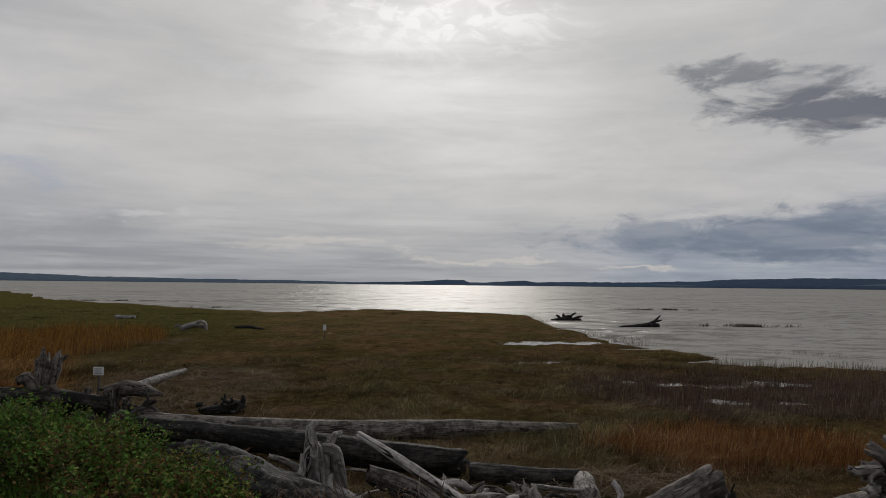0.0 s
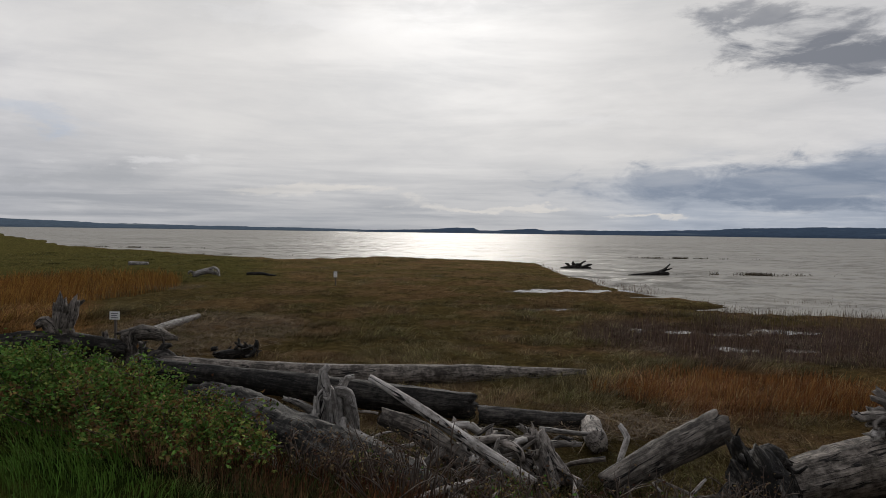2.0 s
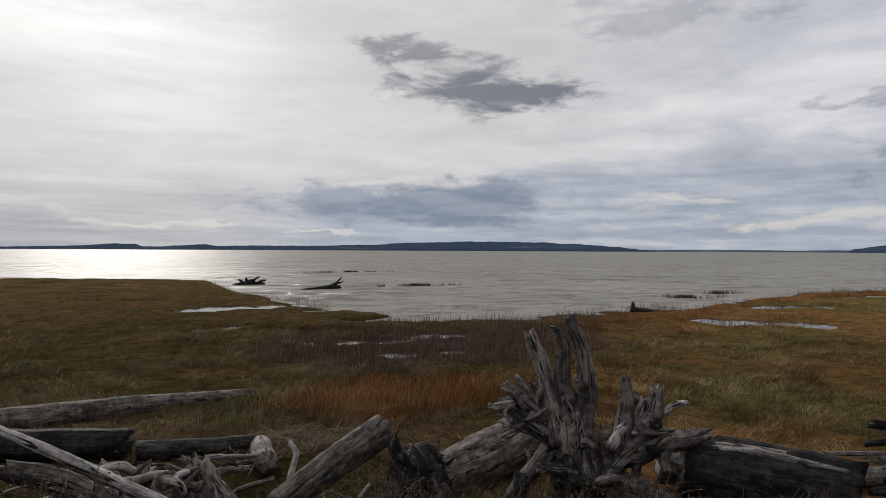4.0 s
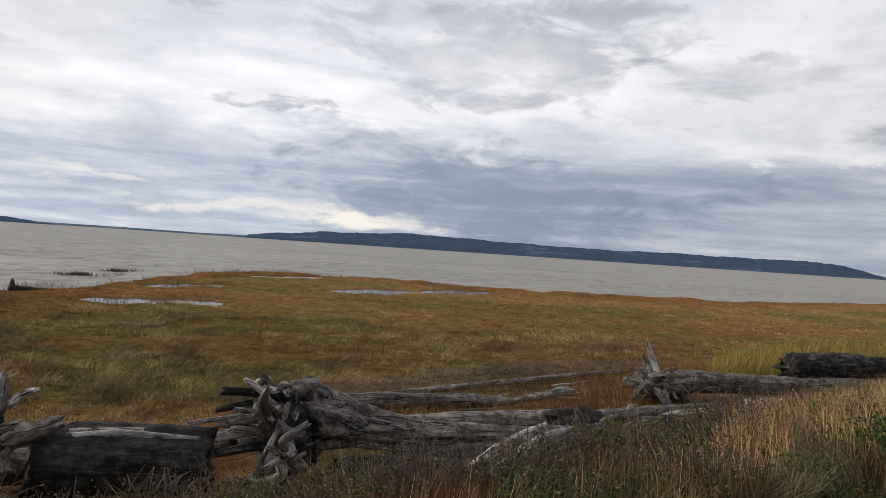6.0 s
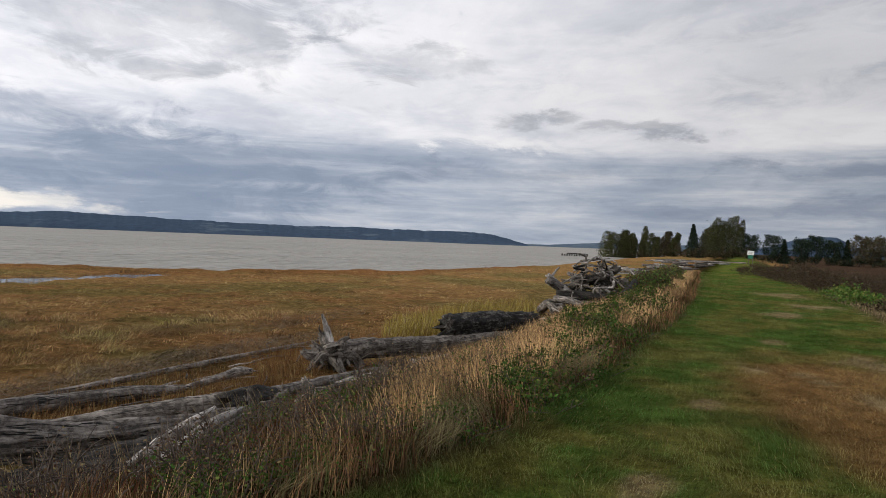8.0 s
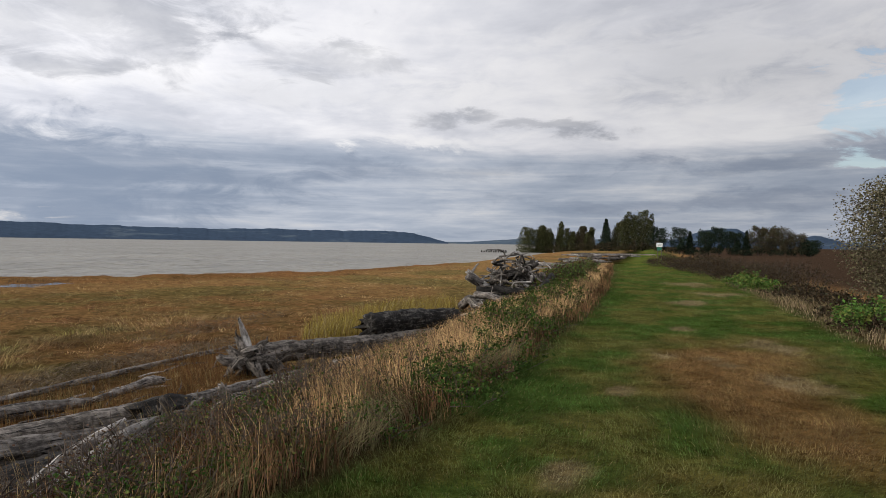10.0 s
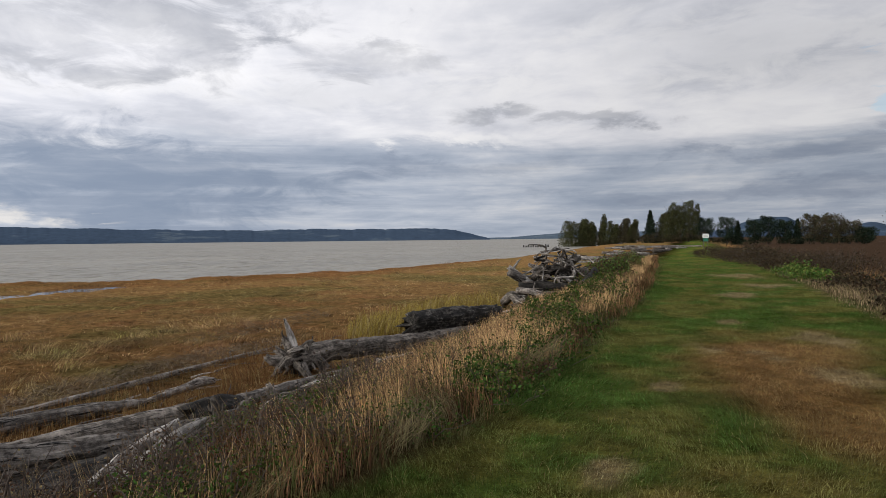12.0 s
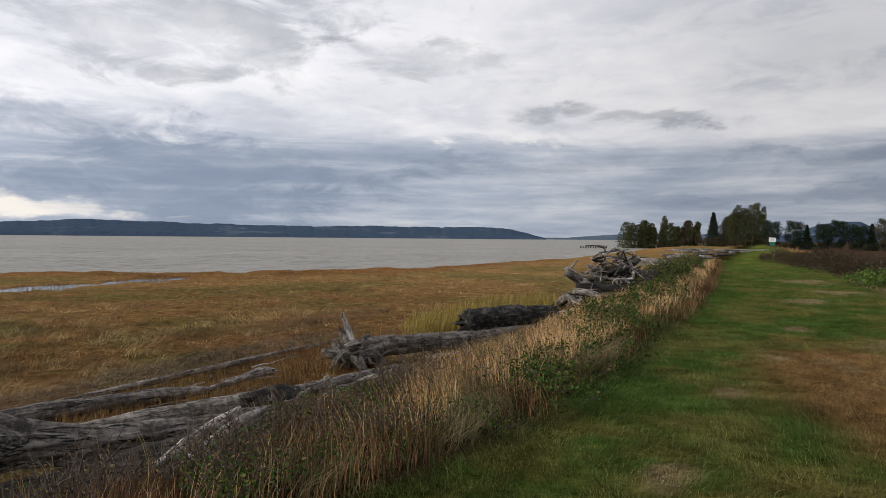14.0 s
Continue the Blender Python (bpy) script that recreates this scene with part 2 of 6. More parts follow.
def pool_material():
    """Still shallow water over mud, sheltered by the grass."""
    m, g = material("still_marsh_water")
    pos = g.add("ShaderNodeNewGeometry", out=0)
    tilt = g.scale(g.vec("SUBTRACT", g.noise(pos, 5.0, 3.0, 0.5, 0.0, 1), (0.5, 0.5, 0.5)), 0.14)
    n = g.vec("NORMALIZE", g.vec("ADD", g.vec("MULTIPLY", tilt, (1.0, 1.0, 0.0)), (0.0, 0.0, 1.0)))
    finish(g, g.add("ShaderNodeBsdfPrincipled", {"Base Color": (0.12, 0.105, 0.085, 1), "Roughness": 0.06, "IOR": 1.333, "Normal": n}))
    return m


def wood_material(name, dark, light, crack=0.55, lichen=0.0, bias=0.0):
    """Weathered driftwood: broken grain along the piece, open checks, bleached faces and damp rotten ones."""
    m, g = material(name)
    grain = g.add("ShaderNodeAttribute", out=1, attribute_name="grain")
    rnd = g.add("ShaderNodeObjectInfo", out=5)
    pos = g.add("ShaderNodeNewGeometry", out=0)
    v = g.vec("ADD", grain, g.add("ShaderNodeCombineXYZ", {0: g.math("MULTIPLY", rnd, 40.0), 1: g.math("MULTIPLY", rnd, 17.0), 2: 0.0}))
    fibre = g.noise(g.vec("MULTIPLY", v, (4.5, 55.0, 55.0)), 1.0, 5.0, 0.72, 0.3)
    band = g.noise(g.vec("MULTIPLY", v, (2.0, 13.0, 13.0)), 1.0, 6.0, 0.68, 0.6)
    split = g.noise(g.vec("MULTIPLY", v, (0.7, 9.0, 9.0)), 1.0, 3.0, 0.5, 0.15)
    split = g.math("ABSOLUTE", g.math("SUBTRACT", split, 0.5))
    chip = g.noise(pos, 15.0, 7.0, 0.7)
    face = g.noise(pos, 3.4, 7.0, 0.62, 0.2)
    blot = g.noise(pos, 1.7, 6.0, 0.62)
    f = g.math("ADD", g.math("ADD", g.math("MULTIPLY", fibre, 0.22), g.math("MULTIPLY", band, 0.30)), g.math("ADD", g.math("MULTIPLY", chip, 0.24), g.math("MULTIPLY", face, 0.24)))
    mid = tuple(a * 0.55 + b * 0.45 for a, b in zip(dark, light))
    col = g.ramp(f, [(0.40 + bias, tuple(k * 0.5 for k in dark)), (0.465 + bias, dark), (0.53 + bias, mid), (0.61 + bias, light)])
    gap = g.math("MULTIPLY", g.step(split, 0.024, 0.006), g.step(face, 0.44, 0.55))
    col = g.mix(gap, col, (0.010, 0.009, 0.008, 1))
    col = g.mix(g.math("MULTIPLY", g.step(blot, 0.47, 0.36), crack * 0.6), col, (dark[0] * 0.45, dark[1] * 0.41, dark[2] * 0.37, 1))
    if lichen:
        spots = g.noise(pos, 9.0, 5.0, 0.7)
        col = g.mix(g.math("MULTIPLY", g.step(spots, 0.56, 0.66), lichen), col, (0.13, 0.12, 0.085, 1))
    col = g.add("ShaderNodeHueSaturation", {"Hue": 0.5, "Saturation": 1.0, "Value": g.step(rnd, 0, 1, 0.72, 1.25), "Color": col})
    h = g.math("SUBTRACT", g.math("ADD", g.math("ADD", g.math("MULTIPLY", fibre, 0.30), g.math("MULTIPLY", chip, 0.75)), g.math("ADD", g.math("MULTIPLY", band, 0.55), g.math("MULTIPLY", face, 0.9))), g.math("MULTIPLY", gap, 0.9))
    finish(g, g.add("ShaderNodeBsdfPrincipled", {"Base Color": col, "Roughness": 0.8, "Specular IOR Level": 0.25, "Normal": bump(g, h, 0.8, 0.022)}))
    return m


def plain_material(name, c, rough=0.6, spread=0.25, scale=6.0):
    m, g = material(name)
    pos = g.add("ShaderNodeNewGeometry", out=0)
    n = g.noise(pos, scale, 6.0, 0.65)
    col = g.ramp(n, [(0.3, tuple(v * (1 - spread) for v in c)), (0.7, tuple(v * (1 + spread) for v in c))])
    finish(g, g.add("ShaderNodeBsdfPrincipled", {"Base Color": col, "Roughness": rough, "Specular IOR Level": 0.3}))
    return m


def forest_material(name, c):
    """Wooded far shore with haze in its base colour: crowns seen as a fine dark mottle with a few paler clearings."""
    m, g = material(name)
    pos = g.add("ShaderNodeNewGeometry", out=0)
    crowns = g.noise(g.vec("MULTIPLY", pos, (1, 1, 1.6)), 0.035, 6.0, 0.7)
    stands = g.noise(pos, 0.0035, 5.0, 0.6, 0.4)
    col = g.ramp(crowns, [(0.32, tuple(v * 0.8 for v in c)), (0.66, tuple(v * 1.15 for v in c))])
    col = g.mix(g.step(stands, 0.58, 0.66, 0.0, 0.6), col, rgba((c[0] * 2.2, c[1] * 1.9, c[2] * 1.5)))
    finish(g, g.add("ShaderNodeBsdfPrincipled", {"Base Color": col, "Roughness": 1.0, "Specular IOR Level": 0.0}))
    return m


GROUND = ground_material()
WATER = water_material()
POOL = pool_material()
BLADE = plant_material("grass_blades", 0.11, 0.7)
LEAF = plant_material("shrub_leaves", 0.14, 0.7)
TWIG = plain_material("brown_twigs", (0.075, 0.055, 0.042), 0.8)
BARK = plain_material("tree_bark", (0.10, 0.085, 0.07), 0.9)
WOOD = wood_material("bleached_driftwood", (0.072, 0.061, 0.053), (0.45, 0.403, 0.358), 0.7, 0.10, 0.0)
WOOD_PALE = wood_material("pale_driftwood", (0.135, 0.121, 0.107), (0.58, 0.545, 0.505), 0.5, 0.0, -0.012)
WOOD_DARK = wood_material("dark_damp_driftwood", (0.014, 0.012, 0.010), (0.125, 0.111, 0.096), 0.8, 0.0, 0.022)
WOOD_GREY = wood_material("grey_driftwood", (0.050, 0.042, 0.035), (0.34, 0.297, 0.254), 0.7, 0.12, 0.0)
WOOD_SPLIT = wood_material("dark_split_driftwood", (0.016, 0.014, 0.012), (0.27, 0.246, 0.216), 0.9, 0.15, 0.036)
# distance haze is put into these base colours, bluer and paler farther off
FOREST = forest_material("haze_tinted_wooded_shore", (0.050, 0.074, 0.112))
FOREST_FAR = forest_material("haze_paled_farthest_shore", (0.085, 0.115, 0.15))
WHITE = plain_material("white_sign_board", (0.78, 0.78, 0.76), 0.5, 0.06)
GREEN = plain_material("green_sign_board", (0.03, 0.16, 0.10), 0.5, 0.1)
GREYBAR = plain_material("sign_print", (0.12, 0.12, 0.13), 0.6, 0.1)
POST = plain_material("weathered_post", (0.13, 0.11, 0.09), 0.85)

# ---- helpers for meshes ----
rng = np.random.default_rng(11)
ALONG, OUT = np.array((0.833, -0.553)), np.array((0.553, 0.833))  # along the dike; from the dike towards the water


def at(s, u):
    return s * ALONG[0] + u * OUT[0], s * ALONG[1] + u * OUT[1]


def lattice(ix, iy, seed):
    h = (ix.astype(np.int64) * 374761393 + iy.astype(np.int64) * 668265263 + seed * 974711) & 0xFFFFFFFF
    h = ((h ^ (h >> 13)) * 1274126177) & 0xFFFFFFFF
    return ((h ^ (h >> 16)) & 0xFFFF) / 65535.0


def vnoise(x, y, seed=0):
    ix, iy = np.floor(x), np.floor(y)
    fx, fy = x - ix, y - iy
    fx, fy = fx * fx * (3 - 2 * fx), fy * fy * (3 - 2 * fy)
    a, b = lattice(ix, iy, seed), lattice(ix + 1, iy, seed)
    c, d = lattice(ix, iy + 1, seed), lattice(ix + 1, iy + 1, seed)
    return (a * (1 - fx) + b * fx) * (1 - fy) + (c * (1 - fx) + d * fx) * fy


def fbm(x, y, seed=0, octaves=4):
    x, y = np.asarray(x, float), np.asarray(y, float)
    total, amp, norm = 0.0, 1.0, 0.0
    for i in range(octaves):
        total, norm = total + amp * vnoise(x * 2**i, y * 2**i, seed + i), norm + amp
        amp *= 0.5
    return total / norm


def smooth(x, lo, hi):
    t = np.clip((np.asarray(x, float) - lo) / (hi - lo), 0, 1)
    return t * t * (3 - 2 * t)


def sheet(name, verts, faces, mat, parent=None, label="", tint=None, grain=None, soft=True):
    """One mesh object from arrays; tint colours and grain coordinates by vertex."""
    me = bpy.data.meshes.new(name)
    if isinstance(faces, np.ndarray):
        k = faces.shape[1]
        me.vertices.add(len(verts))
        me.vertices.foreach_set("co", np.asarray(verts, np.float32).ravel())
        me.loops.add(faces.size)
        me.loops.foreach_set("vertex_index", faces.astype(np.int32).ravel())
        me.polygons.add(len(faces))
        me.polygons.foreach_set("loop_start", np.arange(0, faces.size, k, dtype=np.int32))
    else:
        me.from_pydata([tuple(v) for v in verts], [], faces)
    me.polygons.foreach_set("use_smooth", np.full(len(me.polygons), soft))
    if tint is not None:
        t = np.ones((len(verts), 4), np.float32)
        t[:, :3] = tint
        me.attributes.new("tint", "FLOAT_COLOR", "POINT").data.foreach_set("color", t.ravel())
    if grain is not None:
        me.attributes.new("grain", "FLOAT_VECTOR", "POINT").data.foreach_set("vector", np.asarray(grain, np.float32).ravel())
    me.update()
    me.validate()
    me.materials.append(mat)
    ob = new(name, me)
    ob.parent = parent
    if label:
        tagged(ob, label)
    return ob


def part(name, bm, mat, parent, label=""):
    me = bpy.data.meshes.new(name)
    bm.to_mesh(me)
    bm.free()
    me.materials.append(mat)
    ob = new(name, me)
    ob.parent = parent
    if label:
        tagged(ob, label)
    return ob


def holder(name, place, label, category, group=""):
    ob = new(name)
    ob.location = place
    return tagged(ob, label, category, group)


def box_bm(size, m=None, bevel=0.006):
    bm = bmesh.new()
    bmesh.ops.create_cube(bm, size=1.0, matrix=Matrix.Diagonal((*size, 1)))
    bmesh.ops.bevel(bm, geom=bm.edges[:], offset=bevel, segments=2, affect="EDGES")
    if m is not None:
        bmesh.ops.transform(bm, matrix=m, verts=bm.verts)
    return bm


def spline(points, step, sharp=0.0):
    """A Catmull-Rom run of points through the given ones, about step apart; also the share of the way."""
    p = [Vector(q) for q in points]
    p = [p[0] * 2 - p[1]] + p + [p[-1] * 2 - p[-2]]
    out, share = [], []
    n = len(p) - 3
    for i in range(n):
        a, b, c, d = p[i:i + 4]
        k = max(2, int((c - b).length / step))
        for j in range(k + (i == n - 1)):
            t = j / k
            out.append(b.lerp(c, t) * sharp + (1 - sharp) * 0.5 * ((2 * b) + (c - a) * t + (2 * a - 5 * b + 4 * c - d) * t * t + (3 * b - a - 3 * c + d) * t**3))
            share.append((i + t) / n)
    return out, share


def tube(points, radii, sides=14, step=0.08, flute=0.10, rough=0.05, seed=0, ragged=0.5, squash=1.0, gnarl=0.0, sharp=0.0, crease=0.0):
    """A tapering, fluted round of wood along a bent axis, with broken uneven ends: verts, faces, grain."""
    axis, share = spline(points, step, sharp)
    verts, faces, grain = [], [], []
    ref = Vector((0.13, 0.31, 0.94))
    run = 0.0
    rk = np.linspace(0, 1, len(radii))
    n = len(axis)
    for i in range(1, n - 1):
        bend = noise.noise_vector(axis[i] * 4.0 + Vector((seed, 0, 0))) + noise.noise_vector(axis[i] * 13.0 + Vector((0, seed, 0))) * 0.45
        axis[i] = axis[i] + bend * (gnarl * float(np.interp(share[i], rk, radii)))
    for i, (c, t) in enumerate(zip(axis, share)):
        ahead = (axis[min(i + 1, n - 1)] - axis[max(i - 1, 0)]).normalized()
        side = ahead.cross(ref)
        if side.length < 0.05:
            side = ahead.cross(Vector((1, 0, 0)))
        side.normalize()
        ref = side.cross(ahead)
        if i:
            run += (c - axis[i - 1]).length
        r = float(np.interp(t, rk, radii))
        for k in range(sides):
            a = 2 * math.pi * k / sides
            ca, sa = math.cos(a), math.sin(a)
            low = noise.noise(Vector((ca * 1.4 + seed * 7.3, sa * 1.6, run * 0.55)))
            ridge = noise.noise(Vector((ca * 4.2 + seed * 3.1, sa * 4.2 + 9, run * 0.8)))
            lump = noise.noise(Vector((ca * 2.2 + 5, sa * 2.2 + seed, run * 5.0)))
            rib = 1 - abs(noise.noise(Vector((ca * 6.5 + seed, sa * 6.5 + 4, run * 1.3)))) * 2
            q = r * (1 + flute * (low * 1.5 + ridge + rib * 0.45 - 0.2) + rough * (lump + 0.5 * noise.noise(Vector((ca * 5.0, sa * 5.0 + seed, run * 15.0)))))
            if crease:
                groove = abs(noise.noise(Vector((ca * 2.1 + seed * 1.7, sa * 2.1 + 3, run * 1.6))))
                q -= r * crease * max(0.0, 1 - groove / 0.14)
            v = c + side * (ca * q) + ref * (sa * q * squash)
            if i in (0, n - 1):
                v += ahead * (r * ragged * noise.noise(Vector((ca * 3 + seed, sa * 3, i))) * 1.6)
            verts.append(v)
            grain.append((run, ca * max(r, 0.02), sa * max(r, 0.02)))
    for i in range(n - 1):
        for k in range(sides):
            a, b = i * sides + k, i * sides + (k + 1) % sides
            faces.append((a, b, b + sides, a + sides))
    for ring, turn in ((0, True), (n - 1, False)):
        ids = [ring * sides + k for k in range(sides)]
        mid = len(verts)
        r = radii[0] if turn else radii[-1]
        ahead = (axis[1] - axis[0]).normalized() if turn else (axis[-2] - axis[-1]).normalized()
        verts.append(axis[ring] + ahead * (r * 0.25 * ragged))
        grain.append((run * (not turn), 0, 0))
        for k in range(sides):
            a, b = ids[k], ids[(k + 1) % sides]
            faces.append((b, a, mid) if turn else (a, b, mid))
    return verts, faces, grain


def wood_part(name, points, radii, mat, parent, label="", **how):
    v, f, gr = tube(points, radii, **how)
    back = Matrix.Translation(parent.location).inverted() if parent else Matrix()
    return sheet(name, [back @ p for p in v], f, mat, parent, label, grain=gr)


def log(points, radii, mat, label, group="driftwood along the shore", name="driftwood_log", **how):
    """A single drifted log as a thing of its own."""
    how.setdefault("sides", 18)
    how.setdefault("rough", 0.06)
    how.setdefault("flute", 0.10)
    how.setdefault("gnarl", 0.06)
    how.setdefault("crease", 0.07)
    how.setdefault("sharp", 0.4)
    ob = wood_part(name, points, radii, mat, None, **how)
    return tagged(ob, label, "log", group)


def blades(name, pos, height, width, lean, colour, label, category, segs=2, droop=0.35, mat=None):
    """Grass as one mesh: every blade a narrow tapering strip that bends over towards lean."""
    n = len(pos)
    turn = rng.uniform(0, math.pi, n)
    side = np.stack([np.cos(turn), np.sin(turn), np.zeros(n)], 1) * (width / 2)[:, None]
    over = np.concatenate([lean, np.zeros((n, 1))], 1)
    rows = []
    for k in range(segs):
        t = k / segs
        c = pos + over * t**1.8
        c = c + np.array((0, 0, 1.0)) * (height * (t - droop * t**3))[:, None]
        w = side * (1 - 0.55 * t)
        rows += [c - w, c + w]
    tip = pos + over + np.array((0, 0, 1.0)) * (height * (1 - droop))[:, None]
    rows.append(tip)
    per = len(rows)
    verts = np.stack(rows, 1).reshape(-1, 3)
    base = (np.arange(n) * per)[:, None]
    tris = []
    for k in range(segs - 1):
        a = 2 * k
        tris += [[a, a + 1, a + 3], [a, a + 3, a + 2]]
    tris.append([2 * segs - 2, 2 * segs - 1, 2 * segs])
    faces = (base[:, :, None] + np.array(tris)[None]).reshape(-1, 3)
    tint = np.repeat(colour, per, 0)
    ob = sheet(name, verts, faces, mat or BLADE, tint=tint)
    return tagged(ob, label, category, kind="stuff")


def leaf_mesh(name, pos, size, colour, mat, parent=None, label="", flatness=0.6, long=1.7):
    """Many small folded leaves, each a pointed oval of four corners."""
    n = len(pos)
    d = rng.normal(size=(n, 3))
    d[:, 2] *= flatness
    d /= np.linalg.norm(d, axis=1)[:, None]
    e = np.cross(d, rng.normal(size=(n, 3)))
    e /= np.linalg.norm(e, axis=1)[:, None]
    up = np.cross(d, e)
    s = size[:, None]
    verts = np.stack([pos, pos + d * s * long * 0.45 + e * s * 0.5 + up * s * 0.15, pos + d * s * long, pos + d * s * long * 0.45 - e * s * 0.5 + up * s * 0.15], 1).reshape(-1, 3)
    base = (np.arange(n) * 4)[:, None]
    faces = (base[:, :, None] + np.array([[0, 1, 2], [0, 2, 3]])[None]).reshape(-1, 3)
    if parent:
        verts = verts - np.array(parent.location)
    return sheet(name, verts, faces, mat, parent, label, tint=np.repeat(colour, 4, 0), soft=False)


# ---- lie of the land ----
# distance of the water's edge from the bend in the path, by bearing (degrees clockwise from +y)
SHORE = np.array([(-180, 4500), (-48, 4500), (-39, 900), (-33.2, 330), (-32, 215), (-29, 114), (-20.4, 75), (-13, 64.7), (-3.6, 72), (3.5, 66.5), (8.3, 57), (10.7, 44.4),
                  (15.4, 35.4), (19.8, 31.7), (24.1, 26.6), (29.5, 26.8), (33.8, 27.4), (39.5, 29.8), (43.4, 32), (48, 33), (51.5, 39.5), (55, 49), (58.4, 55), (62, 60), (70, 56),
                  (77.4, 53), (87, 54.5), (96, 60), (102.6, 71), (109, 95), (114.5, 135), (118, 225), (120.5, 600), (124.5, 4500), (180, 4500)], float)
# flooded hollows: x, y, half length, half width, turn
POOLS = [(6.0, 30.8, 2.0, 0.8, 0.1), (6.4, 17.9, 0.9, 0.4, -0.2), (7.9, 17.6, 0.8, 0.35, 0.1), (6.9, 15.1, 0.5, 0.3, -0.4), (8.5, 14.9, 0.5, 0.3, -0.5), (9.8, 18.2, 0.9, 0.4, -0.4), (22.0, 16.6, 2.6, 1.1, -0.80), (37.0, 13.4, 3.6, 1.4, -0.45), (42.4, 10.2, 2.9, 1.2, -0.6), (30.0, 20.5, 2.4, 0.9, -0.5), (4.4, 23.0, 1.3, 0.5, 0.2)]
# shallow arms of the bay reaching into the marsh
INLETS = [(11.7, 24.0, 3.0, 1.1, 0.0), (13.8, 22.4, 2.8, 1.0, -0.2), (11.8, 29.0, 3.4, 1.3, 0.1), (43.5, 23.5, 5.0, 1.8, -0.3)]


# where the mown grass ends towards the water, along the dike
EDGE_S, EDGE_U = [-3, 0, 3, 4.5, 5.5, 7, 10, 17, 24, 40, 53], [2.5, 2.3, 2.2, 2.0, 1.68, 1.46, 1.25, 1.0, 1.05, 1.6, 2.4]


def bearing(x, y):
    return np.degrees(np.arctan2(x, y))


def seaward(x, y):
    """Metres from the water's edge, land positive."""
    r = np.hypot(x, y)
    edge = np.interp(bearing(x, y), SHORE[:, 0], SHORE[:, 1])
    edge = edge * (1 + 0.16 * (fbm(x * 0.12, y * 0.12, 40) - 0.5)) + 8.0 * (fbm(x * 0.45, y * 0.45, 44, 5) - 0.5)
    return edge - r


def hollow(x, y, where):
    """How far a place lies inside one of the flooded hollows, 0 to 1."""
    deep = np.zeros(np.shape(x))
    ragged = 1.3 * (fbm(x * 1.3, y * 1.3, 60, 4) - 0.5)
    for px, py, a, b, turn in where:
        dx, dy = x - px, y - py
        c, sn = math.cos(turn), math.sin(turn)
        deep = np.maximum(deep, smooth(np.hypot((dx * c + dy * sn) / a, (-dx * sn + dy * c) / b) + ragged, 1.2, 0.95))
    return deep


def land(x, y):
    """Ground height."""
    x, y = np.asarray(x, float), np.asarray(y, float)
    s, u = x * ALONG[0] + y * ALONG[1], x * OUT[0] + y * OUT[1]
    e = seaward(x, y)
    marsh = 0.20 + 0.10 * (fbm(x * 0.22, y * 0.22, 3) - 0.5) + 0.10 * (fbm(x * 1.3, y * 1.3, 5) - 0.5) * smooth(u, 5, 8)
    z = marsh * smooth(e, -0.5, 3.5) - 0.4 * smooth(-e, -0.5, 6)
    z = z - 0.36 * hollow(x, y, INLETS)
    full = hollow(x, y, POOLS)
    z = z * (1 - full) + 0.02 * full
    field = 0.25 + 0.15 * (fbm(x * 0.1, y * 0.1, 8) - 0.5)
    wob = 0.7 * (fbm(s * 0.25, s * 0.0 + 3.3, 9) - 0.5)
    sea_side = smooth(u + wob, 6.3, 1.7)
    field_side = smooth(u + wob, -8.5, -3.6)
    crest = 1.2 + 0.05 * (fbm(x * 0.5, y * 0.5, 12) - 0.5)
    low = np.where(u > -1, z, field)
    k = np.where(u > -1, sea_side, field_side)
    top = low * (1 - k) + crest * k
    # beyond the bend the dike ends in a low spit with the trees on it
    spit = 0.9 * smooth(s, 60, 120) * smooth(np.abs(u - 10), 60, 25) * smooth(e, 0, 14)
    return np.where(u > -1, np.where(spit > 0.02, np.maximum(top, spit), top), np.maximum(top, field))


def mixed(a, b, f):
    f = np.asarray(f)[:, None]
    return np.asarray(a)[None] * (1 - f) + np.asarray(b)[None] * f if np.ndim(a) == 1 else a * (1 - f) + np.asarray(b)[None] * f


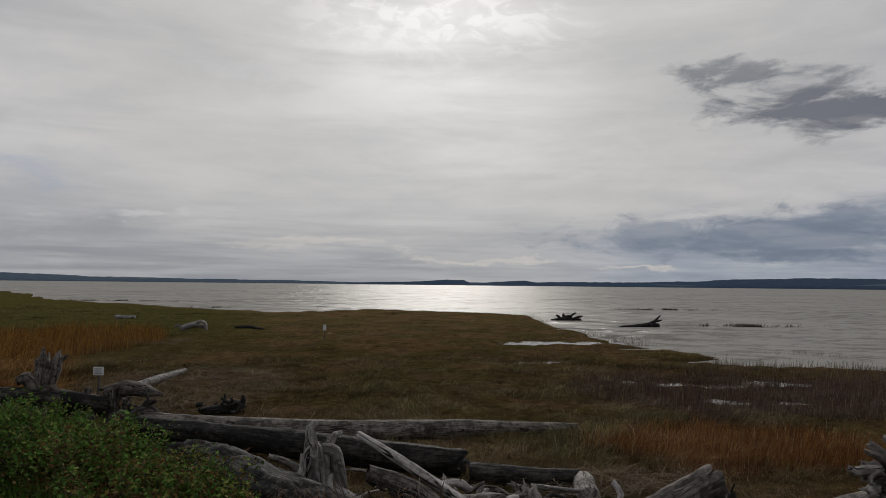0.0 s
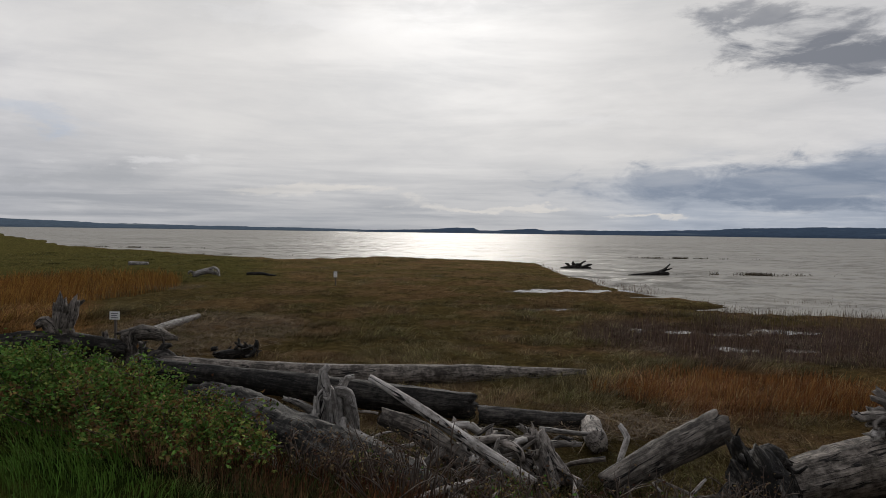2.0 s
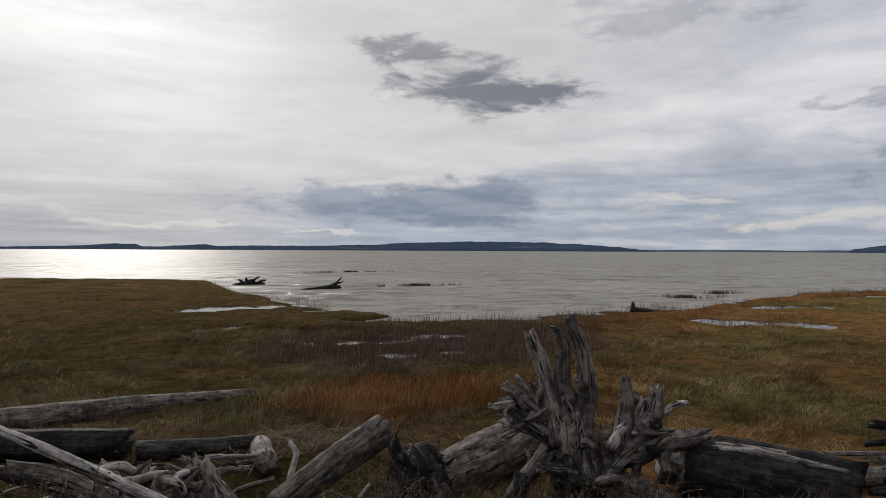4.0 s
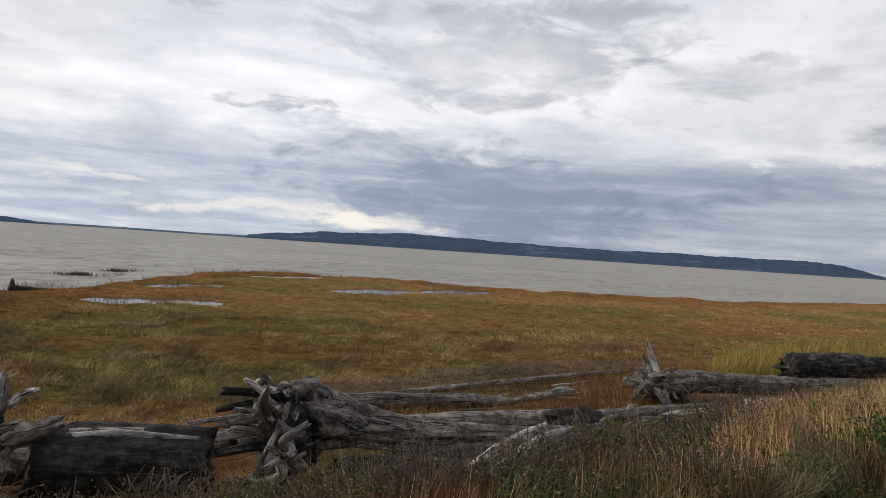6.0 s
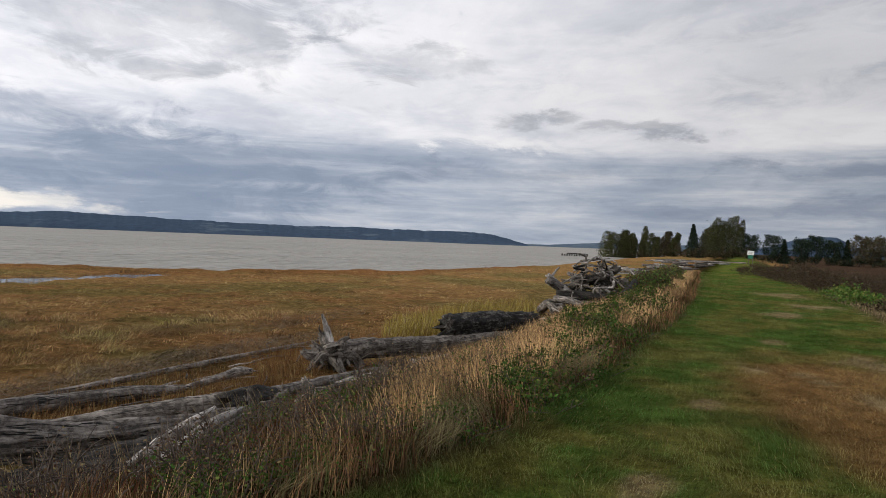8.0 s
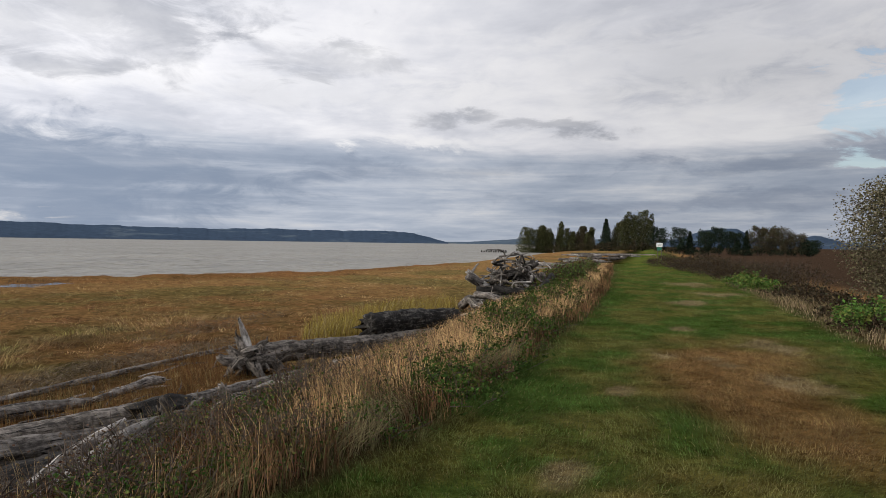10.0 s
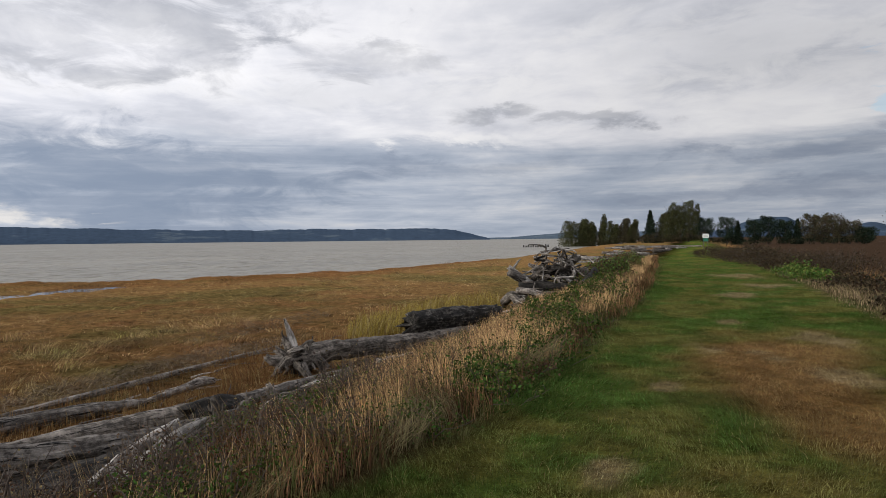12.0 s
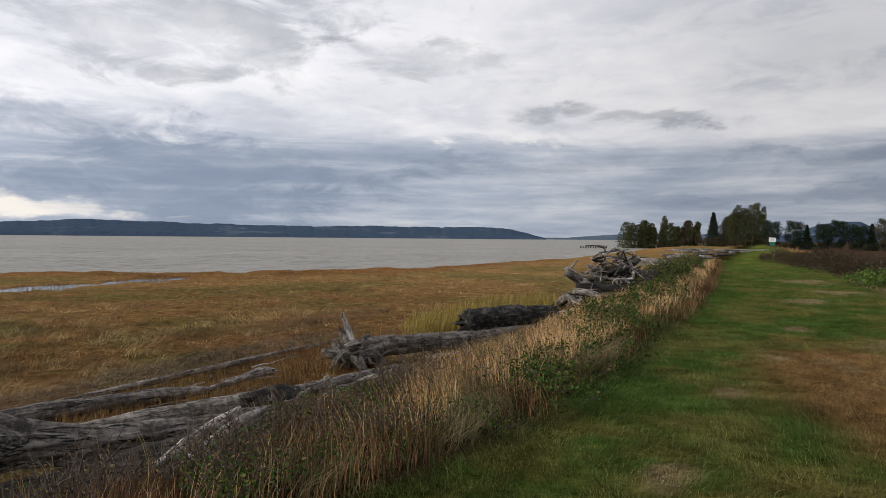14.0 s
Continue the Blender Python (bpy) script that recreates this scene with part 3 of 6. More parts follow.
def plant_colour(x, y):
    """The colour of what grows at a place."""
    s, u = x * ALONG[0] + y * ALONG[1], x * OUT[0] + y * OUT[1]
    r, az, e = np.hypot(x, y), bearing(x, y), seaward(x, y)
    n1, n2, n3 = fbm(x * 0.16, y * 0.16, 70), fbm(x * 0.7, y * 0.7, 75), fbm(x * 0.06, y * 0.06, 78)
    col = mixed((0.270, 0.164, 0.066), (0.190, 0.146, 0.054), smooth(n1, 0.42, 0.6))
    col = mixed(col, (0.285, 0.130, 0.056), smooth(n2 * 0.5 + n3 * 0.5, 0.50, 0.62) * 0.5)
    col = mixed(col, (0.20, 0.090, 0.034), smooth(e, 14, 3) * smooth(az, 30, 45) * 0.75)
    # backlit shade coloured into grey-brown sedge straight out; green meadow and orange reed to the west
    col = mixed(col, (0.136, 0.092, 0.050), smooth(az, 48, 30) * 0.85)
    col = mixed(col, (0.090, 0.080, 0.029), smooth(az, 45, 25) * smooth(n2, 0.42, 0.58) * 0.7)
    col = mixed(col, (0.078, 0.078, 0.024), smooth(az, -10, -17) * smooth(r, 28, 38) * smooth(e, 2, 9) * 0.9)
    col = mixed(col, (0.210, 0.105, 0.030), smooth(az, -26, -29) * smooth(r, 42, 34) * 0.9)
    col = mixed(col, (0.185, 0.085, 0.032), smooth(np.hypot((x - 5.2) / 2.8, (y - 10.6) / 1.7) + 0.8 * (n2 - 0.5), 1.15, 0.6))
    reeds = smooth(np.hypot((x - 8.5) / 5.0, (y - 16.3) / 3.5) + 0.8 * (n2 - 0.5), 1.2, 0.7)
    col = mixed(col, (0.090, 0.062, 0.052), reeds * 0.85)
    gold = smooth(np.hypot((s - 21.5) / 5.5, (u - 7.6) / 1.5), 1.2, 0.8)
    col = mixed(col, (0.270, 0.172, 0.038), gold)
    straw = smooth(np.hypot((s - 11.0) / 6.0, (u - 9.9) / 0.8) + 1.2 * (n2 - 0.5), 1.2, 0.6) + smooth(np.hypot((x + 5.6) / 2.6, (y - 16.5) / 4.2) + 1.2 * (n2 - 0.5), 1.2, 0.7)
    col = mixed(col, (0.165, 0.118, 0.072), np.clip(straw, 0, 1) * 0.4)
    # the dike: mown turf with worn brown patches, rank growth on its flanks, a ploughed field behind
    flank = smooth(u, 6.2, 5.0) * smooth(u, -7.5, -6.0)
    rank = mixed((0.120, 0.085, 0.040), (0.070, 0.080, 0.026), smooth(n2, 0.45, 0.62))
    col = col * (1 - flank[:, None]) + rank * flank[:, None]
    turf = mixed((0.054, 0.102, 0.015), (0.106, 0.112, 0.024), smooth(fbm(x * 1.5, y * 1.5, 76, 5), 0.38, 0.64))
    worn = np.hypot((s - 9.2) / 4.4, (u + 1.35) / 0.95) + 2.0 * (fbm(x * 0.7, y * 0.7, 90, 5) - 0.5)
    turf = mixed(turf, (0.190, 0.102, 0.038), smooth(worn, 1.5, 0.3) * 0.85)
    for ps, pu, rad in ((11.2, -0.4, 0.32), (12.6, -2.2, 0.55), (21.0, -1.4, 0.8), (24.9, -2.5, 0.9), (30.8, -2.0, 1.2), (5.7, 0.3, 0.28), (8.5, 0.0, 0.2), (14.5, -0.9, 0.3), (9.6, -1.9, 0.5), (10.6, -1.2, 0.35)):
        d = np.hypot((s - ps) / (rad * 1.4), (u - pu) / (rad * 0.8)) + 2.2 * (fbm(x * 2.4, y * 2.4, 95) - 0.5)
        turf = mixed(turf, (0.225, 0.172, 0.092), smooth(d, 1.15, 0.4) * 0.85)
    edge = np.interp(s, EDGE_S, EDGE_U)
    lawn = smooth(u - edge + 0.5 * (fbm(s * 0.8, u * 0.8, 97) - 0.5), 0.2, -0.2) * smooth(u, -4.0, -3.3)
    col = col * (1 - lawn[:, None]) + turf * lawn[:, None]
    ploughed = smooth(u, -9, -14) * smooth(s, 30, 50)
    col = mixed(col, (0.060, 0.040, 0.030), ploughed)
    grey = col.mean(1)[:, None]
    return col * 0.86 + grey * 0.14


def build_ground():
    cx, cy = 0.3, -0.4
    rad = np.concatenate([np.geomspace(0.25, 3.0, 18)[:-1], np.geomspace(3.0, 90.0, 210)[:-1], np.geomspace(90, 4700, 60)])
    na = 560
    a = np.linspace(0, 2 * math.pi, na, endpoint=False)
    x = cx + rad[:, None] * np.sin(a)[None]
    y = cy + rad[:, None] * np.cos(a)[None]
    x, y = x.ravel(), y.ravel()
    z = land(x, y)
    # clumps of growth on the marsh
    u = x * OUT[0] + y * OUT[1]
    z = z + 0.16 * (fbm(x * 1.9, y * 1.5, 21, 3) - 0.45) * smooth(u, 5.5, 8) * smooth(seaward(x, y), 0.5, 4) * smooth(z, 0.08, 0.16)
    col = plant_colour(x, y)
    mud = smooth(z, 0.07, 0.0) * smooth(u, 4, 7)
    col = mixed(col, (0.070, 0.056, 0.042), mud)
    verts = np.concatenate([np.stack([x, y, z], 1), [[cx, cy, 1.2]]])
    col = np.concatenate([col, col[:1]])
    i, j = np.meshgrid(np.arange(len(rad) - 1), np.arange(na), indexing="ij")
    i, j = i.ravel(), j.ravel()
    k = (j + 1) % na
    quads = np.stack([i * na + j, i * na + k, (i + 1) * na + k, (i + 1) * na + j], 1)
    tri = np.concatenate([quads[:, [0, 2, 1]], quads[:, [0, 3, 2]], np.stack([np.full(na, len(verts) - 1), np.arange(na), (np.arange(na) + 1) % na], 1)[:, [0, 2, 1]]])
    # near ground and bank flank tinted darker, as the shade between blades
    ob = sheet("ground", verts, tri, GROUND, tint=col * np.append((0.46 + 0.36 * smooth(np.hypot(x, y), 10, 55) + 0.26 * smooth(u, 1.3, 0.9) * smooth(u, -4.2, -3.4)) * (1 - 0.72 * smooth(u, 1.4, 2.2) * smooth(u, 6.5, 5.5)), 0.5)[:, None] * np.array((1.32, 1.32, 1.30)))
    tagged(ob, "mown dike and wet tidal marsh down to the water", "ground", kind="structure")


def build_water():
    r = np.concatenate([[4.0], np.geomspace(12, 4750, 24)])
    na = 96
    a = np.linspace(0, 2 * math.pi, na, endpoint=False)
    verts = np.stack([(r[:, None] * np.sin(a)).ravel(), (r[:, None] * np.cos(a)).ravel(), np.zeros(len(r) * na)], 1)
    i, j = np.meshgrid(np.arange(len(r) - 1), np.arange(na), indexing="ij")
    i, j = i.ravel(), j.ravel()
    k = (j + 1) % na
    ob = sheet("water", verts, np.stack([i * na + j, i * na + k, (i + 1) * na + k, (i + 1) * na + j], 1), WATER)
    tagged(ob, "choppy silty grey bay water at high tide", "water", kind="structure")


def build_pools():
    """Water lying in the hollows of the marsh; the ground round each closes its edge."""
    for i, (px, py, a, b, turn) in enumerate(POOLS):
        t = np.linspace(0, 2 * math.pi, 28, endpoint=False)
        dx, dy = a * 1.6 * np.cos(t), b * 1.6 * np.sin(t)
        c, sn = math.cos(turn), math.sin(turn)
        verts = np.stack([px + dx * c - dy * sn, py + dx * sn + dy * c, np.full(28, 0.15 - 0.005 * (i % 3))], 1)
        ob = sheet("marsh_pool", verts, [list(range(28))], POOL, soft=False)
        tagged(ob, "still flooded hollow in the tidal marsh", "water", kind="structure")


def hill(name, label, mat, dist, profile, back=700, seed=0, crown=7.0, category="hill"):
    """A wooded shore far over the water: a ridge between two bearings, its height given in degrees as seen."""
    az = np.arange(profile[0][0], profile[-1][0], 0.035)
    el = np.interp(az, [p[0] for p in profile], [p[1] for p in profile])
    ridge = dist * np.tan(np.radians(np.maximum(el, 0.0))) + 2.8
    ridge = ridge * (1 + 0.24 * (fbm(az * 0.42, az * 0, seed) - 0.5)) + crown * 0.30 * (fbm(az * 2.2, az * 0 + 2, seed + 3, 2) - 0.5) * np.minimum(1, el / 0.25)
    rows = []
    steps = ((-0.02, -1.0), (0.0, 0.10), (0.05, 0.30), (0.14, 0.42), (0.3, 0.62), (0.55, 0.84), (0.85, 0.97), (1.0, 1.0), (1.3, 0.7), (1.7, -0.1))
    for depth, h in steps:
        d = dist + back * depth * (0.25 + 0.75 * np.minimum(1, el / 0.5))
        bumps = crown * 0.35 * (fbm(az * 0.6 + depth * 17, az * 0 + depth * 31, seed + 7, 2) - 0.5) * (0.2 < h < 1)
        z = np.maximum(ridge * h + bumps, -1) if h > 0 else np.full(len(az), -3.0)
        rows.append(np.stack([d * np.sin(np.radians(az)), d * np.cos(np.radians(az)), z * (d / dist)], 1))
    n = len(az)
    verts = np.concatenate(rows)
    i, j = np.meshgrid(np.arange(len(steps) - 1), np.arange(n - 1), indexing="ij")
    i, j = i.ravel(), j.ravel()
    ob = sheet(name, verts, np.stack([i * n + j, i * n + j + 1, (i + 1) * n + j + 1, (i + 1) * n + j], 1), mat)
    tagged(ob, label, category, kind="structure")


build_ground()
build_water()
build_pools()
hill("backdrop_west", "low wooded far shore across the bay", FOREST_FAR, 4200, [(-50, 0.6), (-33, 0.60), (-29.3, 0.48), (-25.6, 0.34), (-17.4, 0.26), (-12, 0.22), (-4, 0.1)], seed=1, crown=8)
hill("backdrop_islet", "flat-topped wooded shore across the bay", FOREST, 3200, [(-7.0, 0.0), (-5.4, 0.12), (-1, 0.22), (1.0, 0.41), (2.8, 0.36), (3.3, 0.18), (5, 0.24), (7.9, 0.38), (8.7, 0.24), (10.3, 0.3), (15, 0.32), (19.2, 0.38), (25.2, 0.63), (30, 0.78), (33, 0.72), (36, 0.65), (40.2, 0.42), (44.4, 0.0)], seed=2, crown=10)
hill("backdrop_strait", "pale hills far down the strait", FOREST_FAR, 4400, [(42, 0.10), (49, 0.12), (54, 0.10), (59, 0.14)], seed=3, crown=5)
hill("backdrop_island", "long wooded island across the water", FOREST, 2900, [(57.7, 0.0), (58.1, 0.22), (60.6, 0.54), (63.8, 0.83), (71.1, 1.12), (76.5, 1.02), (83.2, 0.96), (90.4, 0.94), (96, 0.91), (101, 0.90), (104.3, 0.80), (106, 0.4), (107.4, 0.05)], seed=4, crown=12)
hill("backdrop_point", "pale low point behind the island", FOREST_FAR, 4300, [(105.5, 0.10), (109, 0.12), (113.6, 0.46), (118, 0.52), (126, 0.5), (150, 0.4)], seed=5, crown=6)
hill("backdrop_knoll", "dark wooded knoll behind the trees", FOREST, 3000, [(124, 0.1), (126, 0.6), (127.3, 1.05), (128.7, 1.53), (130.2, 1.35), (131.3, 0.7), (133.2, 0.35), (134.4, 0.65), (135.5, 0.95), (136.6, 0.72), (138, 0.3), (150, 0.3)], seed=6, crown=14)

# ---- driftwood ----
GRID = 0.2
GRID_X, GRID_Y = np.arange(-14.0, 62.0, GRID), np.arange(-44.0, 26.0, GRID)
GRID_Z = land(*(q.ravel() for q in np.meshgrid(GRID_X, GRID_Y, indexing="ij"))).reshape(len(GRID_X), len(GRID_Y))


def height_at(x, y):
    """Ground height at one place, looked up on a fine grid near the path."""
    fx, fy = (x - GRID_X[0]) / GRID, (y - GRID_Y[0]) / GRID
    i, j = int(math.floor(fx)), int(math.floor(fy))
    if not (0 <= i < len(GRID_X) - 1 and 0 <= j < len(GRID_Y) - 1):
        return float(land(np.array([x]), np.array([y]))[0])
    fx, fy = fx - i, fy - j
    return float((GRID_Z[i, j] * (1 - fx) + GRID_Z[i + 1, j] * fx) * (1 - fy) + (GRID_Z[i, j + 1] * (1 - fx) + GRID_Z[i + 1, j + 1] * fx) * fy)


def bedded(points, radii, sink=0.0):
    """Lowers or lifts an axis so that its piece rests on the ground at its lowest place."""
    rk = np.interp(np.linspace(0, 1, len(points)), np.linspace(0, 1, len(radii)), radii)
    gap = min(p[2] - r * (1 - sink) - height_at(p[0], p[1]) for p, r in zip(points, rk))
    return [(p[0], p[1], p[2] - max(gap, 0.0)) for p in points]


def resting_log(points, radii, mat, label, **how):
    return log(bedded(points, radii), radii, mat, label, **how)


resting_log([(-5.3, 11.6, 0.34), (-1.9, 10.97, 0.33), (0.6, 11.35, 0.31), (2.8, 11.76, 0.27)], [0.19, 0.20, 0.17, 0.07], WOOD_GREY, "long straight grey log lying on marsh grass", seed=1, flute=0.05, rough=0.04, sides=22, step=0.14, ragged=0.2, gnarl=0.02)
resting_log([(-4.6, 10.9, 0.46), (-1.66, 9.61, 0.46), (0.62, 8.9, 0.42)], [0.17, 0.20, 0.19], WOOD_DARK, "dark rotting log lying behind a root stump", seed=2, flute=0.10, rough=0.06, sides=26, step=0.1, gnarl=0.04)
resting_log([(-2.75, 7.85, 0.62), (-2.1, 7.32, 0.58), (-0.8, 6.05, 0.5), (0.15, 5.05, 0.42)], [0.30, 0.36, 0.37, 0.30], WOOD_SPLIT, "thick split dark log on the dike's foot", seed=3, flute=0.10, rough=0.05, sides=40, step=0.07, gnarl=0.03, crease=0.16)
log([(-0.55, 6.53, 1.26), (-0.1, 6.3, 1.05), (0.45, 6.02, 0.77), (1.03, 5.74, 0.47)], [0.035, 0.05, 0.055, 0.06], WOOD_PALE, "pale bare pole leaning on heaped driftwood", seed=4, flute=0.06, sides=12, name="driftwood_pole")
resting_log([(-0.45, 6.75, 0.80), (0.0, 6.6, 0.66), (0.5, 6.2, 0.45), (1.0, 5.5, 0.30)], [0.09, 0.12, 0.11, 0.09], WOOD_GREY, "grey log half hidden under a leaning pole", seed=5)
resting_log([(0.7, 8.53, 0.36), (2.05, 8.32, 0.36)], [0.14, 0.11], WOOD_DARK, "short dark log lying in flattened grass", seed=6)
log([(1.35, 7.55, 0.46), (1.9, 7.35, 0.46)], [0.03, 0.026], WOOD_PALE, "pale thin stick among heaped driftwood", seed=7, sides=8, name="driftwood_stick")
resting_log([(1.97, 7.28, 0.46), (2.02, 7.75, 0.44), (2.1, 8.2, 0.40)], [0.125, 0.135, 0.13], WOOD, "short log stub with a pale sawn end", seed=8, ragged=0.1)
log([(2.2, 7.2, 0.62), (2.27, 7.12, 0.50), (2.17, 7.02, 0.30), (2.12, 7.0, 0.18)], [0.03, 0.038, 0.035, 0.02], WOOD_PALE, "small curved pale root standing on end", seed=9, sides=9, name="driftwood_stick")
resting_log([(1.8, 6.12, 0.36), (2.38, 6.26, 0.62), (3.02, 6.40, 0.88)], [0.13, 0.165, 0.175], WOOD_GREY, "broad bleached log sloping up from the weeds", seed=10, flute=0.09, rough=0.05, sides=36, step=0.06, ragged=0.35, squash=0.95, gnarl=0.03, crease=0.12)
resting_log([(3.3, 5.95, 0.36), (4.0, 6.05, 0.48), (4.75, 6.15, 0.64)], [0.22, 0.27, 0.29], WOOD_GREY, "thick weathered log running under a root stump", seed=11, flute=0.08, rough=0.05, sides=36, step=0.07, gnarl=0.03, crease=0.12)
resting_log([(5.55, 4.62, 0.62), (6.0, 4.15, 0.58), (6.52, 3.40, 0.54)], [0.33, 0.34, 0.31], WOOD_DARK, "blackened checked log section lying in weeds", seed=12, flute=0.07, rough=0.04, sides=40, step=0.06, ragged=0.25, gnarl=0.02, crease=0.14)
for k, (lift, out) in enumerate(((0.30, 0.02), (0.27, -0.12), (0.18, -0.22), (0.29, 0.12))):
    log([(5.62 - out * 0.8, 4.55 + out * -0.6, 0.56 + lift), (6.02 - out * 0.8, 4.10 + out * -0.6, 0.56 + lift), (6.45 - out * 0.8, 3.48 + out * -0.6, 0.50 + lift)], [0.025, 0.04, 0.02], WOOD_PALE if k % 2 else WOOD, "long bleached splinter lying on a blackened log", seed=900 + k, sides=8, name="driftwood_splinter", flute=0.2)
resting_log([(5.7, 5.1, 0.5), (6.9, 4.4, 0.42), (8.1, 3.9, 0.4)], [0.16, 0.14, 0.10], WOOD_GREY, "grey split log behind a blackened one", seed=13)
resting_log([(12.0, -1.2, 0.55), (12.9, -2.0, 0.55)], [0.10, 0.09], WOOD_PALE, "short bleached log half hidden by grass", seed=25)
resting_log([(13.3, -2.5, 0.55), (14.3, -3.4, 0.5)], [0.09, 0.07], WOOD_PALE, "short bleached log half hidden by grass", seed=26)
resting_log([(11.0, -0.6, 0.5), (11.9, -1.5, 0.52)], [0.08, 0.11], WOOD_DARK, "short dark log in dry bank grass", seed=27)
# long poles and logs lying out along the marsh edge
resting_log([(8.3, 4.95, 0.34), (11.33, 3.26, 0.38), (14.14, 1.40, 0.38), (17.6, -0.85, 0.34)], [0.050, 0.060, 0.055, 0.040], WOOD, "very long thin pole lying on dead grass", seed=14, flute=0.05, sides=12, step=0.2, name="driftwood_pole")
resting_log([(9.4, 4.2, 0.34), (10.53, 3.30, 0.34), (11.36, 2.03, 0.36), (11.85, 1.30, 0.33)], [0.14, 0.15, 0.11, 0.06], WOOD, "forked bleached log with a tapering end", seed=15, flute=0.14, step=0.09)
log([(11.9, 1.35, 0.32), (12.4, 0.95, 0.36), (12.8, 0.6, 0.42), (13.0, 0.4, 0.38)], [0.05, 0.06, 0.09, 0.06], WOOD, "crooked branch with a swollen pale end", seed=16, sides=12, name="driftwood_branch")
resting_log([(8.6, 3.0, 0.42), (9.57, 2.02, 0.42), (10.30, 1.12, 0.42), (10.9, 0.13, 0.46)], [0.15, 0.16, 0.15, 0.13], WOOD_GREY, "smooth grey log lying beside a root wad", seed=17, flute=0.08)
resting_log([(10.6, 0.45, 0.46), (11.27, 0.08, 0.50), (12.62, -1.21, 0.50), (13.6, -2.1, 0.48)], [0.11, 0.10, 0.09, 0.08], WOOD, "narrow pale log half buried in dry grass", seed=18, step=0.1)
log([(16.65, -3.75, 0.74), (17.6, -5.1, 0.76), (18.55, -6.5, 0.74)], [0.30, 0.31, 0.25], WOOD_SPLIT, "stout dark hollowed log on the grassy bank", seed=19, flute=0.16, sides=30, step=0.07, ragged=0.9, crease=0.25, rough=0.12)
resting_log([(15.4, -3.0, 0.45), (16.6, -4.4, 0.45), (17.6, -5.6, 0.42)], [0.16, 0.17, 0.15], WOOD_GREY, "grey log lying under a stout dark one", seed=20)
resting_log([(19.0, -6.3, 0.55), (20.2, -7.4, 0.58), (21.6, -8.7, 0.6)], [0.10, 0.10, 0.07], WOOD_PALE, "pale log reaching towards heaped driftwood", seed=21)
resting_log([(-1.6, 5.5, 0.80), (-1.2, 5.1, 0.76), (-0.7, 4.6, 0.72)], [0.09, 0.10, 0.09], WOOD_GREY, "smooth grey limb lying among dark weeds", seed=22)
resting_log([(-0.35, 5.55, 0.55), (0.3, 5.05, 0.52), (0.7, 4.7, 0.5)], [0.10, 0.11, 0.09], WOOD, "bleached limb half sunk in dark weeds", seed=23)
resting_log([(-1.75, 5.1, 0.78), (-1.3, 4.75, 0.80), (-0.9, 4.5, 0.78)], [0.04, 0.045, 0.03], WOOD_PALE, "thin pale limb lying among dark weeds", seed=24, sides=10)

for i in range(46):
    x, y = at(-3.5 + random.gauss(0, 1.3), 5.6 + random.gauss(0, 0.75))
    a, half, r = random.uniform(0, 3.14), random.uniform(0.12, 0.5), random.uniform(0.010, 0.032)
    z = height_at(x, y) + r + random.uniform(0.02, 0.16)
    d = Vector((math.cos(a), math.sin(a), random.gauss(0, 0.25))) * half
    m = Vector((x, y, z))
    k = i % 3
    log([m - d, m + Vector((random.gauss(0, 0.05), random.gauss(0, 0.05), 0.03)), m + d], [r, r * 0.9, r * 0.5], (WOOD_GREY, WOOD, WOOD_PALE)[k], ("grey stick among heaped driftwood", "bleached stick among heaped driftwood", "pale stick among heaped driftwood")[k], "loose drift sticks", "driftwood_stick", seed=700 + i, sides=7, step=0.1)


resting_log([(10.45, 0.55, 0.75), (10.75, 0.15, 0.78), (11.15, -0.15, 0.74)], [0.17, 0.20, 0.12], WOOD_DARK, "dark rotten log end among bleached limbs", seed=41, flute=0.12, rough=0.08, sides=26, step=0.06, ragged=0.9, gnarl=0.05, crease=0.12)
resting_log([(10.35, -0.35, 0.74), (10.95, -0.75, 0.78), (11.6, -1.25, 0.74)], [0.06, 0.10, 0.05], WOOD_SPLIT, "split weathered limb lying in bank weeds", seed=42, flute=0.10, rough=0.05, sides=18, step=0.08, ragged=0.7, gnarl=0.05)
resting_log([(11.55, -1.05, 0.76), (11.95, -1.65, 0.80), (12.15, -2.2, 0.78)], [0.07, 0.11, 0.06], WOOD_PALE, "short pale broken limb lying in straw", seed=43, flute=0.08, rough=0.05, sides=18, step=0.08, ragged=0.8, gnarl=0.04)
stick_pick = random.Random(19)
for i in range(40):
    x, y = at(stick_pick.uniform(7.5, 17.5), 7.9 + stick_pick.gauss(0, 0.75))
    a, half, r = stick_pick.uniform(-1.2, 0.2), stick_pick.uniform(0.15, 0.6), stick_pick.uniform(0.010, 0.028)
    m, d = Vector((x, y, height_at(x, y) + r + 0.02)), Vector((math.cos(a), math.sin(a), stick_pick.gauss(0, 0.06))) * half
    k = i % 3
    log([m - d, m + Vector((stick_pick.gauss(0, 0.04), stick_pick.gauss(0, 0.04), 0.02)), m + d], [r, r * 0.9, r * 0.5], (WOOD_GREY, WOOD, WOOD_PALE)[k], ("grey stick lying in rusty marsh grass", "bleached stick lying in rusty marsh grass", "pale stick lying in rusty marsh grass")[k], "loose drift sticks", "driftwood_stick", seed=1000 + i, sides=7, step=0.12)


